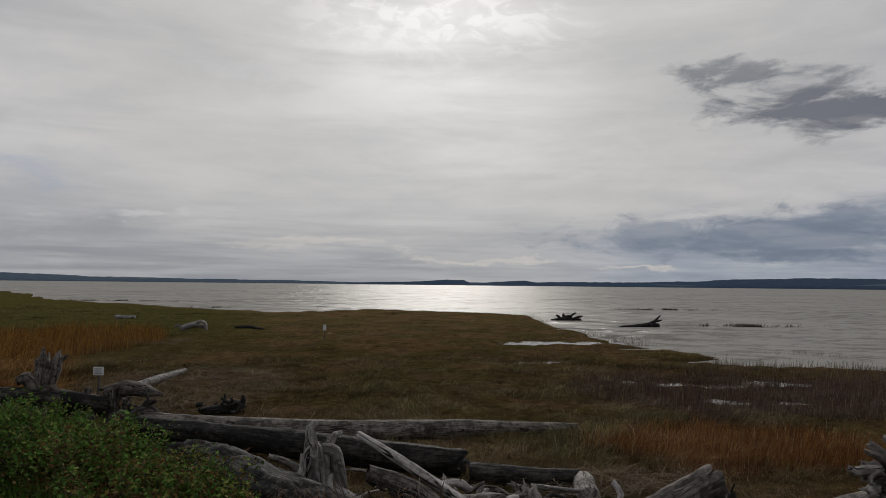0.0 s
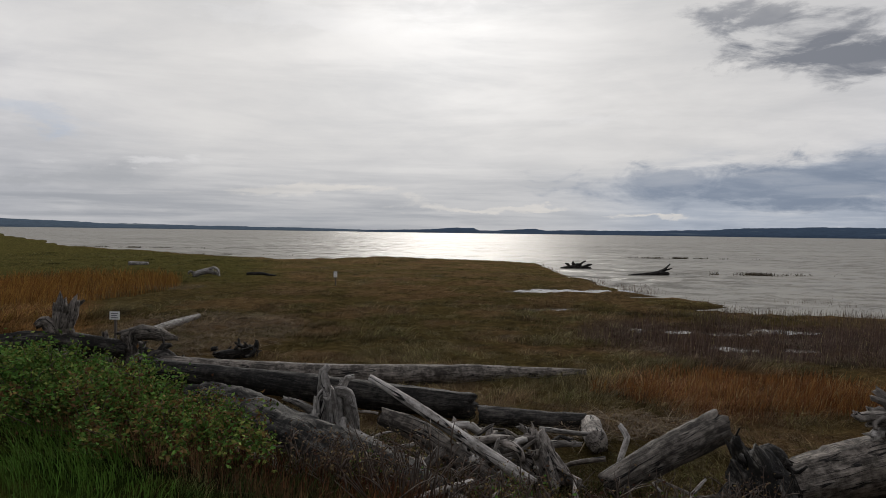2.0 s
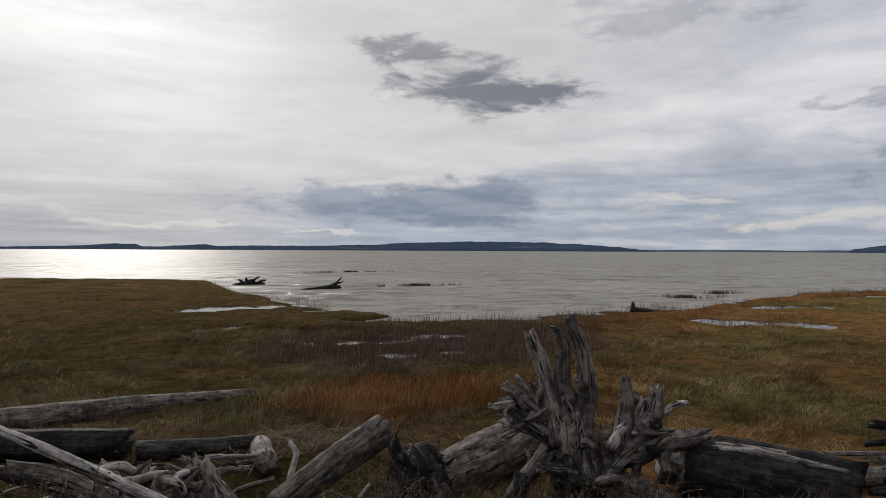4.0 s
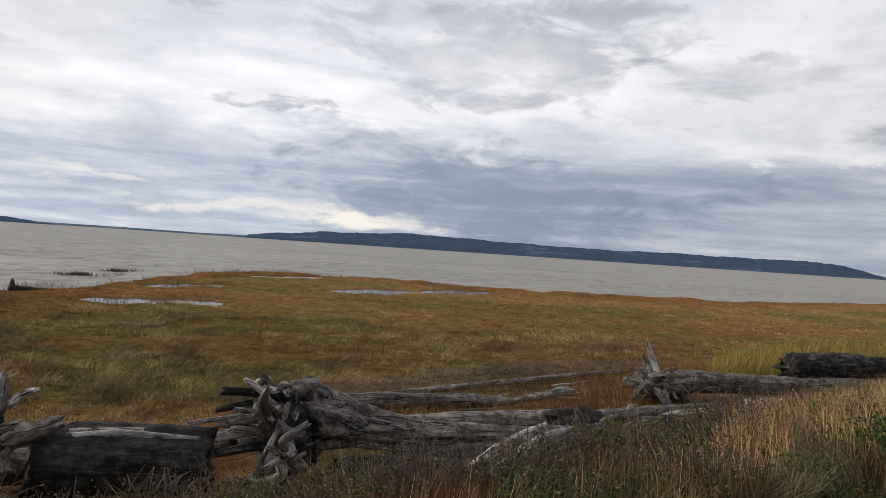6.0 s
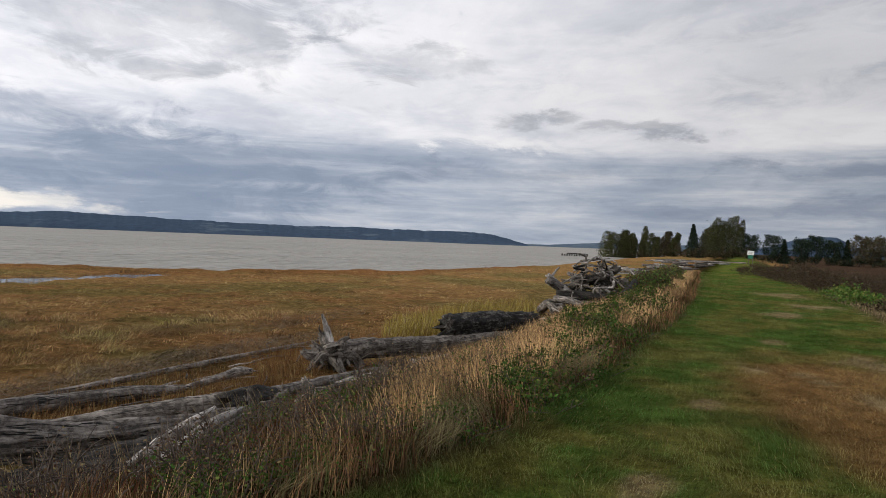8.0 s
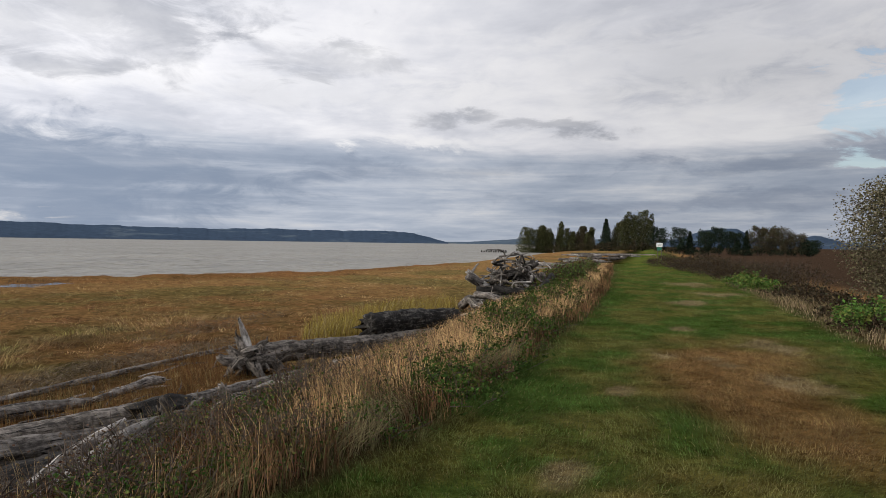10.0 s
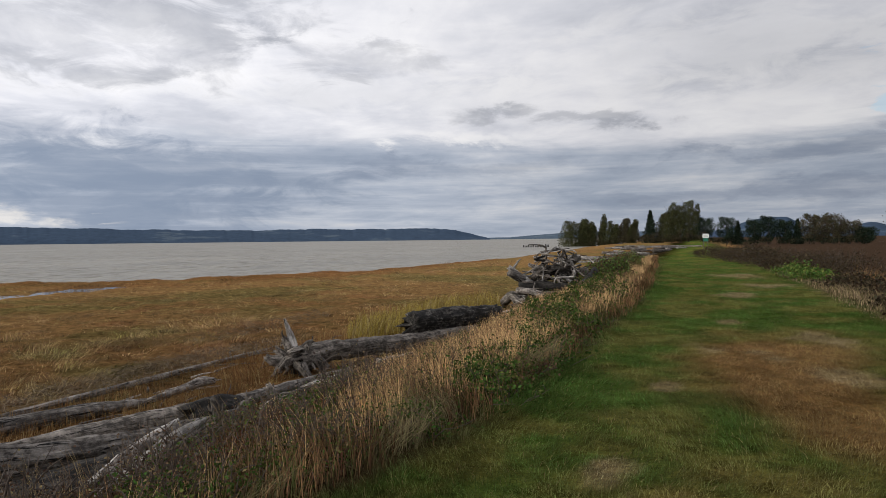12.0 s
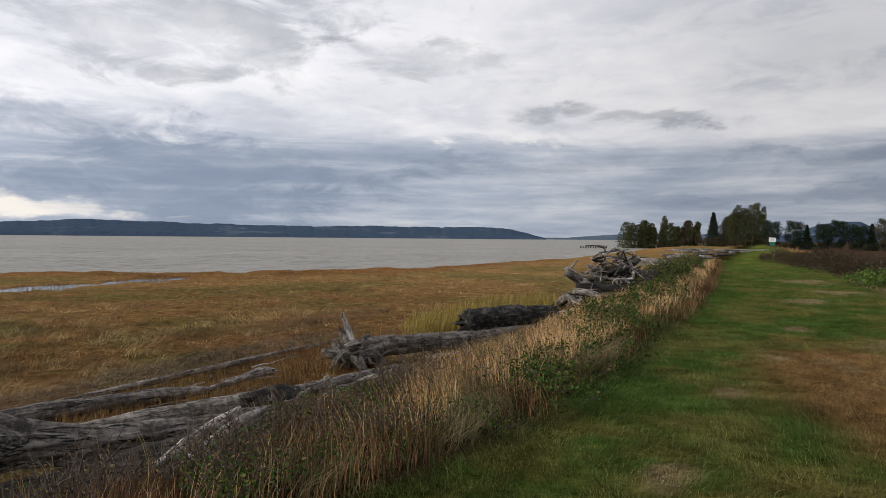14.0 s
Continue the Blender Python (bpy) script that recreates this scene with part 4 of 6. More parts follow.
def rootlets(ob, pieces, mat, seed, each=2, size=0.42):
    """Broken side roots sprouting from the larger roots."""
    pick = random.Random(seed)
    for pts, rad in pieces:
        for k in range(each):
            t = pick.uniform(0.25, 0.95)
            axis, share = spline(pts, 0.03)
            i = min(len(axis) - 1, int(t * len(axis)))
            r = float(np.interp(share[i], np.linspace(0, 1, len(rad)), rad)) * size * pick.uniform(0.6, 1.1)
            if r < 0.008:
                continue
            a = axis[i]
            way = Vector((pick.gauss(0, 1), pick.gauss(0, 1), pick.gauss(0.25, 0.8))).normalized()
            far = pick.uniform(2.5, 5.0) * r
            mid = a + way * far + Vector((pick.gauss(0, 0.3), pick.gauss(0, 0.3), pick.gauss(0, 0.3))) * far
            end = mid + (way + Vector((pick.gauss(0, 0.7), pick.gauss(0, 0.7), pick.gauss(0, 0.7)))).normalized() * far * pick.uniform(0.5, 1.1)
            wood_part("root", [a, mid, end], [r, r * 0.75, r * 0.35], mat, ob, seed=seed + k, sides=8, step=0.035, flute=0.08, rough=0.08, gnarl=0.28, sharp=0.55, ragged=1.0)


def stump(place, mat, label, pieces, seed, group="driftwood root stumps", each=2):
    """A tree stump with its roots: pieces of (name, points, radii)."""
    ob = holder("driftwood_stump", place, label, "stump", group)
    for i, (name, pts, rad) in enumerate(pieces):
        wood_part(name, pts, rad, mat, ob, seed=seed + i * 3, flute=0.10 if rad[0] > 0.18 else 0.08, rough=0.06 if rad[0] > 0.18 else 0.08, step=0.036 if place[1] < 20 else 0.12, sides=(32 if rad[0] > 0.1 else 18) if place[1] < 20 else 10, ragged=1.1, gnarl=0.10 if rad[0] > 0.18 else 0.22, sharp=0.4, crease=0.07 if rad[0] > 0.18 else 0.10)
    if place[1] < 20:
        rootlets(ob, [(p, r) for _, p, r in pieces], mat, seed, each)
    return ob


# upright stump with a skirt of roots, behind the leaning pole
stump((-1.05, 7.15, 0.3), WOOD_PALE, "bleached root stump standing among drift logs", [
    ("trunk", [(-1.02, 7.15, 0.30), (-1.04, 7.14, 0.62), (-1.06, 7.13, 0.98)], [0.22, 0.18, 0.14]),
    ("root", [(-1.10, 7.13, 0.85), (-1.12, 7.12, 1.06), (-1.14, 7.12, 1.20), (-1.07, 7.12, 1.26)], [0.10, 0.07, 0.05, 0.03]),
    ("root", [(-1.02, 7.13, 0.88), (-0.93, 7.14, 1.02), (-0.86, 7.15, 1.12), (-0.80, 7.16, 1.14)], [0.075, 0.05, 0.04, 0.02]),
    ("root", [(-0.98, 7.08, 0.98), (-0.86, 7.08, 0.95), (-0.80, 7.06, 0.75), (-0.74, 7.05, 0.45)], [0.07, 0.07, 0.06, 0.05]),
    ("root", [(-1.04, 7.0, 0.95), (-1.0, 6.98, 0.75), (-0.95, 6.95, 0.4)], [0.08, 0.07, 0.05]),
    ("root", [(-1.14, 7.02, 0.92), (-1.18, 7.0, 0.7), (-1.26, 6.95, 0.4)], [0.08, 0.06, 0.05]),
    ("root", [(-1.18, 7.08, 0.75), (-1.3, 7.02, 0.62), (-1.42, 6.98, 0.42)], [0.08, 0.06, 0.04]),
    ("root", [(-1.16, 7.1, 0.7), (-1.36, 7.06, 0.84), (-1.55, 7.02, 0.92)], [0.06, 0.045, 0.025]),
    ("root", [(-0.9, 7.08, 0.6), (-0.72, 7.0, 0.5), (-0.45, 6.95, 0.42)], [0.09, 0.07, 0.04]),
    ("root", [(-0.92, 7.02, 0.7), (-0.84, 6.95, 0.5), (-0.8, 6.9, 0.35)], [0.06, 0.05, 0.04]),
], 30, each=1)

# tangle of roots at the foot of the leaning pole
def crooked(ob, centre, spread, count, thin, thick, seed, mats, tip=0.5):
    """Many short crooked roots thrown together."""
    pick = random.Random(seed)
    for i in range(count):
        p = Vector(centre) + Vector((pick.gauss(0, spread[0]), pick.gauss(0, spread[1]), abs(pick.gauss(0, spread[2]))))
        p.z = min(max(p.z, height_at(p.x, p.y) + 0.05), centre[2] + 1.6 * spread[2])
        way = Vector((pick.gauss(0, 1), pick.gauss(0, 1), pick.gauss(0, tip))).normalized()
        pts = [p]
        far = pick.uniform(0.06, 0.15)
        for k in range(pick.choice((2, 3, 3))):
            way = (way + Vector((pick.gauss(0, 0.45), pick.gauss(0, 0.45), pick.gauss(0, 0.3)))).normalized()
            q = pts[-1] + way * far
            q.z = max(q.z, height_at(q.x, q.y) + 0.04)
            pts.append(q)
        r = pick.uniform(thin, thick)
        wood_part("root", pts, [r, r * 1.1, r * 0.95, r * 0.75][:len(pts)], mats[i % len(mats)], ob, seed=seed + i, sides=10, step=0.03, flute=0.10, rough=0.14, gnarl=0.35, sharp=0.8, ragged=1.8, crease=0.15)


knot = stump((0.75, 6.5, 0.3), WOOD, "tangled grey root mass heaped beside a pole", [
    ("trunk", [(0.42, 6.78, 0.36), (0.80, 6.55, 0.42), (1.1, 6.35, 0.34)], [0.17, 0.18, 0.12]),
    ("root", [(0.30, 6.62, 0.80), (0.42, 6.55, 0.66), (0.52, 6.5, 0.42), (0.5, 6.45, 0.25)], [0.04, 0.055, 0.06, 0.05]),
    ("root", [(0.52, 6.5, 0.52), (0.72, 6.42, 0.68), (0.92, 6.36, 0.66), (1.02, 6.3, 0.5)], [0.055, 0.05, 0.045, 0.03]),
    ("root", [(0.85, 6.45, 0.50), (1.0, 6.4, 0.66), (1.14, 6.35, 0.72)], [0.055, 0.045, 0.03]),
    ("root", [(0.35, 6.5, 0.45), (0.2, 6.35, 0.55), (0.02, 6.25, 0.42)], [0.07, 0.055, 0.03]),
    ("root", [(0.55, 6.4, 0.40), (0.6, 6.2, 0.44), (0.45, 5.9, 0.30)], [0.07, 0.055, 0.03]),
], 60, each=3)
crooked(knot, (0.62, 6.42, 0.36), (0.34, 0.22, 0.22), 64, 0.014, 0.042, 1100, (WOOD, WOOD_PALE, WOOD_GREY, WOOD, WOOD_SPLIT))
stump((1.25, 6.42, 0.3), WOOD, "small fluted root stump leaning in weeds", [
    ("trunk", [(1.34, 6.40, 0.24), (1.22, 6.42, 0.52), (1.16, 6.44, 0.76)], [0.19, 0.13, 0.08]),
    ("root", [(1.3, 6.4, 0.35), (1.45, 6.35, 0.3), (1.6, 6.3, 0.22)], [0.09, 0.07, 0.04]),
    ("root", [(1.18, 6.43, 0.6), (1.05, 6.44, 0.68), (0.98, 6.45, 0.62)], [0.06, 0.045, 0.02]),
], 90)
stump((3.05, 5.8, 0.3), WOOD_SPLIT, "hollow grey stump between two thick logs", [
    ("trunk", [(3.20, 5.84, 0.20), (3.10, 5.8, 0.50), (3.0, 5.78, 0.74)], [0.34, 0.29, 0.20]),
    ("root", [(3.05, 5.8, 0.62), (3.25, 5.85, 0.72), (3.42, 5.9, 0.62)], [0.15, 0.12, 0.06]),
    ("root", [(2.95, 5.75, 0.7), (2.88, 5.72, 0.88), (2.86, 5.7, 0.95)], [0.08, 0.06, 0.03]),
    ("root", [(2.9, 5.7, 0.5), (2.8, 5.6, 0.4), (2.75, 5.5, 0.25)], [0.08, 0.05, 0.03]),
], 110)
# the big upturned stump with long prongs
big_stump = stump((4.6, 5.05, 0.3), WOOD, "big upturned root stump with tall bleached prongs", [
    ("trunk", [(4.62, 5.02, 0.10), (4.55, 5.08, 0.55), (4.52, 5.10, 0.95), (4.52, 5.10, 1.2)], [0.24, 0.22, 0.20, 0.14]),
    ("root", [(4.42, 5.15, 0.9), (4.37, 5.2, 1.25), (4.30, 5.26, 1.6), (4.18, 5.34, 1.95)], [0.14, 0.10, 0.085, 0.06]),
    ("root", [(4.50, 5.12, 1.1), (4.46, 5.16, 1.5), (4.46, 5.16, 1.83), (4.42, 5.19, 1.97), (4.35, 5.23, 2.01)], [0.13, 0.085, 0.065, 0.045, 0.025]),
    ("root", [(4.58, 5.06, 1.0), (4.66, 5.01, 1.35), (4.62, 5.04, 1.75), (4.51, 5.12, 2.12)], [0.14, 0.10, 0.085, 0.06]),
    ("root", [(4.40, 5.2, 1.3), (4.47, 5.14, 1.18), (4.56, 5.07, 1.3)], [0.05, 0.06, 0.05]),
    ("root", [(4.38, 5.2, 0.90), (4.18, 5.34, 1.05), (4.02, 5.44, 1.22), (3.93, 5.5, 1.24)], [0.13, 0.09, 0.07, 0.04]),
    ("root", [(4.35, 5.22, 1.05), (4.15, 5.36, 1.27), (3.97, 5.48, 1.44)], [0.09, 0.06, 0.035]),
    ("root", [(4.32, 5.3, 1.1), (4.2, 5.4, 1.35), (4.1, 5.46, 1.50)], [0.08, 0.05, 0.03]),
    ("root", [(4.33, 5.25, 0.95), (4.12, 5.38, 1.0), (3.99, 5.46, 1.10)], [0.08, 0.06, 0.03]),
    ("root", [(4.36, 5.2, 0.8), (4.2, 5.28, 0.6), (4.02, 5.35, 0.38), (3.94, 5.4, 0.2)], [0.11, 0.09, 0.08, 0.06]),
    ("root", [(4.5, 5.0, 0.6), (4.44, 4.9, 0.45), (4.42, 4.82, 0.15)], [0.12, 0.10, 0.07]),
    ("root", [(4.72, 4.95, 0.5), (4.86, 4.88, 0.7), (4.98, 4.85, 0.98), (5.02, 4.84, 1.3), (5.0, 4.86, 1.53)], [0.14, 0.12, 0.10, 0.07, 0.04]),
    ("root", [(4.95, 4.86, 0.75), (5.12, 4.74, 0.95), (5.22, 4.66, 1.2), (5.24, 4.64, 1.42)], [0.13, 0.11, 0.09, 0.07]),
    ("root", [(5.02, 4.8, 0.8), (5.08, 4.8, 1.02), (5.17, 4.75, 1.30)], [0.10, 0.07, 0.045]),
    ("root", [(5.05, 4.8, 0.75), (5.28, 4.6, 0.88), (5.45, 4.45, 0.93), (5.58, 4.32, 1.0)], [0.14, 0.12, 0.09, 0.06]),
    ("root", [(4.85, 4.9, 0.6), (4.7, 4.85, 0.85), (4.76, 4.9, 1.05)], [0.08, 0.05, 0.03]),
    ("root", [(4.8, 4.9, 0.45), (5.0, 4.75, 0.4), (5.25, 4.6, 0.3), (5.45, 4.5, 0.2)], [0.16, 0.17, 0.13, 0.08]),
    ("root", [(4.65, 4.95, 0.4), (4.7, 4.75, 0.35), (4.75, 4.6, 0.15)], [0.13, 0.10, 0.06]),
], 130)
crooked(big_stump, (4.12, 5.32, 1.02), (0.13, 0.09, 0.14), 16, 0.018, 0.045, 1400, (WOOD, WOOD_PALE, WOOD_GREY))
crooked(big_stump, (5.12, 4.74, 0.70), (0.22, 0.16, 0.26), 26, 0.025, 0.065, 1450, (WOOD, WOOD_GREY, WOOD_SPLIT, WOOD_PALE))
crooked(big_stump, (4.55, 4.92, 0.35), (0.28, 0.14, 0.30), 30, 0.03, 0.075, 1500, (WOOD_GREY, WOOD_SPLIT, WOOD, WOOD_DARK))
# the root wad whose trunk runs away along the bank
wad = holder("driftwood_tree", (7.0, 2.7, 0.3), "fallen bleached tree with a tangled root wad", "driftwood", "driftwood root stumps")
wood_part("trunk", [(7.06, 2.72, 0.90), (7.24, 2.54, 0.87), (7.55, 2.22, 0.78), (8.0, 1.66, 0.66), (8.65, 0.88, 0.56), (9.5, 0.0, 0.5)], [0.40, 0.32, 0.22, 0.18, 0.16, 0.13], WOOD, wad, seed=200, flute=0.22, rough=0.05, sides=44, step=0.05, sharp=0.4, crease=0.2)
# dark core added to give the shade between the roots
wood_part("root", [(6.90, 2.88, 0.66), (6.98, 2.80, 0.74), (7.10, 2.66, 0.84)], [0.30, 0.42, 0.36], WOOD_DARK, wad, "dark core for the shade inside the root wad", seed=205, flute=0.2, rough=0.12, sides=30, step=0.05)
wad_pick = random.Random(77)
CENTRE, AWAY, ACROSS, UPWARD = Vector((6.98, 2.80, 0.76)), Vector((-0.71, 0.70, 0)), Vector((-0.70, -0.71, 0)), Vector((0, 0, 1))
for i in range(34):
    # main roots: out from the heart, then bent forward and round
    HEART = CENTRE + AWAY * wad_pick.uniform(-0.08, 0.24)
    turn = radians(-100 + i * 67 % 215 + wad_pick.uniform(-8, 8))
    ray = ACROSS * math.cos(turn) + UPWARD * math.sin(turn)
    twist = ACROSS * -math.sin(turn) + UPWARD * math.cos(turn)
    long, swing = wad_pick.uniform(0.72, 1.02), wad_pick.uniform(-0.20, 0.20)
    pts = [HEART + ray * 0.12 + AWAY * 0.02, HEART + ray * 0.40 * long + AWAY * wad_pick.uniform(-0.02, 0.14), HEART + ray * 0.55 * long + AWAY * wad_pick.uniform(0.02, 0.26) + twist * swing * 0.7, HEART + ray * wad_pick.uniform(0.42, 0.66) * long + AWAY * wad_pick.uniform(-0.05, 0.36) + twist * swing * 1.6]
    for q in pts:
        q.z = max(q.z, 0.22)
    r = wad_pick.uniform(0.030, 0.068)
    rad = [r * 1.5, r, r * 0.85, r * 0.55]
    wood_part("root", pts, rad, (WOOD_PALE, WOOD, WOOD_PALE, WOOD_GREY)[i % 4], wad, seed=210 + i, flute=0.12, rough=0.07, step=0.03, sides=18, ragged=1.3, gnarl=0.16, sharp=0.25, crease=0.12)
    rootlets(wad, [(pts, rad)], WOOD_GREY if i % 2 else WOOD, 230 + i, 1, 0.5)
for i in range(12):
    # broken stubs pointing away from the trunk
    a = CENTRE + AWAY * 0.15 + UPWARD * wad_pick.uniform(-0.15, 0.42) + ACROSS * wad_pick.uniform(-0.2, 0.3)
    b2 = a + (AWAY + UPWARD * wad_pick.uniform(-0.15, 0.30) + ACROSS * wad_pick.uniform(-0.3, 0.3)).normalized() * wad_pick.uniform(0.30, 0.62)
    r = wad_pick.uniform(0.028, 0.055)
    wood_part("root", [a, a.lerp(b2, 0.5) + UPWARD * 0.02, b2], [r * 1.2, r, r * 0.75], (WOOD_GREY, WOOD_SPLIT, WOOD, WOOD_DARK)[i % 4], wad, seed=800 + i, flute=0.12, rough=0.08, step=0.03, sides=14, ragged=1.6, gnarl=0.12, sharp=0.5, crease=0.14)
crooked(wad, (7.0, 2.76, 1.12), (0.09, 0.09, 0.10), 10, 0.028, 0.055, 1700, (WOOD_GREY, WOOD_SPLIT, WOOD))
# dark round added below the trunk to stand for its shaded underside
resting_log([(7.05, 2.25, 0.34), (7.9, 1.25, 0.36), (8.9, 0.15, 0.36)], [0.24, 0.27, 0.22], WOOD_DARK, "dark log added for the shade under a fallen tree", seed=250, flute=0.12, sides=26, step=0.08)
# torn slab of trunk beside it
slab = holder("driftwood_slab", (7.6, 0.35, 0.4), "split bleached slab of trunk with torn end", "driftwood", "driftwood along the shore")
slab_pick = random.Random(31)
for i in range(15):
    across, rise = -0.34 + 0.045 * i + slab_pick.gauss(0, 0.02), 0.34 - 0.020 * i + slab_pick.gauss(0, 0.05)
    a0, a1 = slab_pick.uniform(-0.1, 0.25), slab_pick.uniform(1.0, 1.55)
    pts = []
    for t in (0.0, 0.35, 0.7, 1.0):
        q = a0 + (a1 - a0) * t
        pts.append((6.92 + q * 0.90 - across * 0.42, 0.62 - q * 0.42 - across * 0.90, 0.34 + rise + 0.26 * q - 0.07 * q * q))
    r = slab_pick.uniform(0.040, 0.085)
    wood_part("splinter", pts, [r * 0.8, r * 1.15, r, r * 0.45], (WOOD_PALE, WOOD, WOOD_GREY, WOOD, WOOD_SPLIT)[i % 5], slab, seed=240 + i, flute=0.16, rough=0.08, step=0.06, sides=12, ragged=1.2, squash=0.8, gnarl=0.15)
stump((9.4, -0.1, 0.3), WOOD_GREY, "broken knotty branch stubs in dry grass", [
    ("trunk", [(9.1, 0.25, 0.42), (9.5, -0.1, 0.56), (9.9, -0.5, 0.45)], [0.13, 0.14, 0.10]),
    ("root", [(9.35, 0.0, 0.55), (9.3, 0.05, 0.78), (9.28, 0.08, 0.90)], [0.08, 0.06, 0.035]),
    ("root", [(9.6, -0.2, 0.55), (9.7, -0.25, 0.70), (9.85, -0.35, 0.74)], [0.07, 0.05, 0.02]),
    ("root", [(10.6, -0.7, 0.45), (10.5, -0.6, 0.62), (10.45, -0.55, 0.78)], [0.10, 0.08, 0.04]),
    ("root", [(10.3, -0.5, 0.45), (10.6, -0.75, 0.52), (11.0, -1.0, 0.42)], [0.09, 0.10, 0.07]),
], 260)
spiked = stump((14.2, -1.2, 0.3), WOOD_GREY, "dark root stump with one pale spike", [
    ("trunk", [(14.05, -0.95, 0.45), (14.6, -1.7, 0.55), (15.3, -2.9, 0.52), (15.9, -3.8, 0.5)], [0.30, 0.21, 0.19, 0.16]),
    ("root", [(14.1, -0.95, 0.6), (14.12, -0.86, 0.78), (14.15, -0.78, 0.92)], [0.12, 0.08, 0.05]),
    ("root", [(14.2, -1.15, 0.65), (14.15, -1.25, 0.8), (14.12, -1.33, 0.84)], [0.10, 0.06, 0.03]),
    ("root", [(14.05, -0.9, 0.5), (13.95, -0.75, 0.42), (13.9, -0.6, 0.22)], [0.14, 0.10, 0.06]),
    ("root", [(14.0, -1.05, 0.45), (13.8, -1.15, 0.35), (13.7, -1.25, 0.2)], [0.13, 0.09, 0.06]),
    ("root", [(14.12, -0.9, 0.5), (14.1, -0.74, 0.6), (14.1, -0.64, 0.70)], [0.13, 0.10, 0.06]),
    ("root", [(14.1, -1.1, 0.5), (14.05, -1.2, 0.66), (14.0, -1.22, 0.76)], [0.12, 0.09, 0.05]),
    ("root", [(14.1, -0.85, 0.45), (14.0, -0.6, 0.5), (13.95, -0.45, 0.6)], [0.13, 0.10, 0.06]),
    ("root", [(14.15, -1.0, 0.4), (14.1, -1.4, 0.45), (14.05, -1.6, 0.3)], [0.14, 0.12, 0.08]),
], 280)
wood_part("spike", [(14.15, -1.0, 0.55), (14.18, -0.92, 0.92), (14.2, -0.80, 1.28)], [0.12, 0.075, 0.02], WOOD_PALE, spiked, "pale bare spike", seed=295, flute=0.12, rough=0.1, step=0.05, sides=14, crease=0.15)
# weathered trunk and stump on the western bank
stump((-6.3, 11.2, 0.5), WOOD_GREY, "broad grey stump top on a dark log", [
    ("trunk", [(-6.28, 11.2, 0.55), (-6.30, 11.2, 0.95), (-6.25, 11.22, 1.2), (-6.22, 11.23, 1.44)], [0.2, 0.15, 0.18, 0.20]),
    ("root", [(-6.35, 11.15, 0.9), (-6.5, 11.07, 1.15), (-6.62, 11.0, 1.1)], [0.12, 0.10, 0.05]),
], 300)
log([(-7.6, 10.6, 0.75), (-6.7, 10.95, 0.85), (-6.0, 11.3, 0.78), (-5.4, 11.6, 0.62)], [0.15, 0.17, 0.16, 0.14], WOOD_DARK, "dark root-end log with a charred hollow", seed=310, flute=0.2, sides=20)
log(bedded([(-7.8, 11.6, 0.5), (-6.6, 12.0, 0.5), (-5.4, 12.3, 0.48)], [0.2, 0.2, 0.18]), [0.2, 0.2, 0.18], WOOD_DARK, "dark damp log lying on the marsh edge", seed=311)
stump((-5.2, 11.7, 0.25), WOOD_GREY, "arched grey root bent over the ground", [
    ("trunk", [(-5.35, 11.67, 0.2), (-5.34, 11.67, 0.5), (-5.36, 11.66, 0.86)], [0.19, 0.13, 0.15]),
    ("root", [(-5.48, 11.62, 0.84), (-5.2, 11.74, 0.90), (-4.88, 11.87, 0.84), (-4.62, 11.97, 0.75)], [0.09, 0.14, 0.11, 0.03]),
    ("root", [(-5.66, 11.5, 0.25), (-5.68, 11.5, 0.6), (-5.71, 11.49, 0.93)], [0.09, 0.075, 0.05]),
    ("root", [(-5.3, 11.7, 0.45), (-5.1, 11.8, 0.35), (-4.9, 11.87, 0.3), (-4.6, 12.0, 0.2)], [0.10, 0.09, 0.09, 0.05]),
], 320)
stump((-4.8, 11.6, 0.2), WOOD_DARK, "dark upturned root knot on a log", [
    ("trunk", [(-4.95, 11.4, 0.35), (-4.75, 11.6, 0.42), (-4.5, 11.7, 0.32)], [0.18, 0.20, 0.12]),
    ("root", [(-4.8, 11.6, 0.45), (-4.72, 11.62, 0.66), (-4.6, 11.65, 0.70)], [0.10, 0.07, 0.03]),
    ("root", [(-4.9, 11.5, 0.45), (-4.98, 11.52, 0.60), (-5.0, 11.55, 0.66)], [0.07, 0.05, 0.02]),
], 330)
resting_log([(-6.75, 15.4, 0.4), (-6.7, 17.0, 0.42), (-6.68, 18.9, 0.4)], [0.11, 0.10, 0.07], WOOD_PALE, "pale log lying in dead reed litter", seed=340)
sunk = stump((-3.9, 13.1, 0.2), WOOD_DARK, "small dark stump sunk in litter", [
    ("trunk", [(-4.2, 12.95, 0.26), (-3.9, 13.1, 0.30), (-3.5, 13.25, 0.26)], [0.09, 0.11, 0.08]),
    ("root", [(-3.55, 13.2, 0.28), (-3.52, 13.2, 0.42), (-3.5, 13.2, 0.52)], [0.07, 0.06, 0.04]),
    ("root", [(-3.75, 13.1, 0.3), (-3.74, 13.1, 0.42), (-3.70, 13.1, 0.48)], [0.06, 0.05, 0.03]),
], 341)
crooked(sunk, (-3.9, 13.1, 0.25), (0.28, 0.12, 0.10), 12, 0.02, 0.045, 1300, (WOOD_DARK, WOOD_SPLIT))
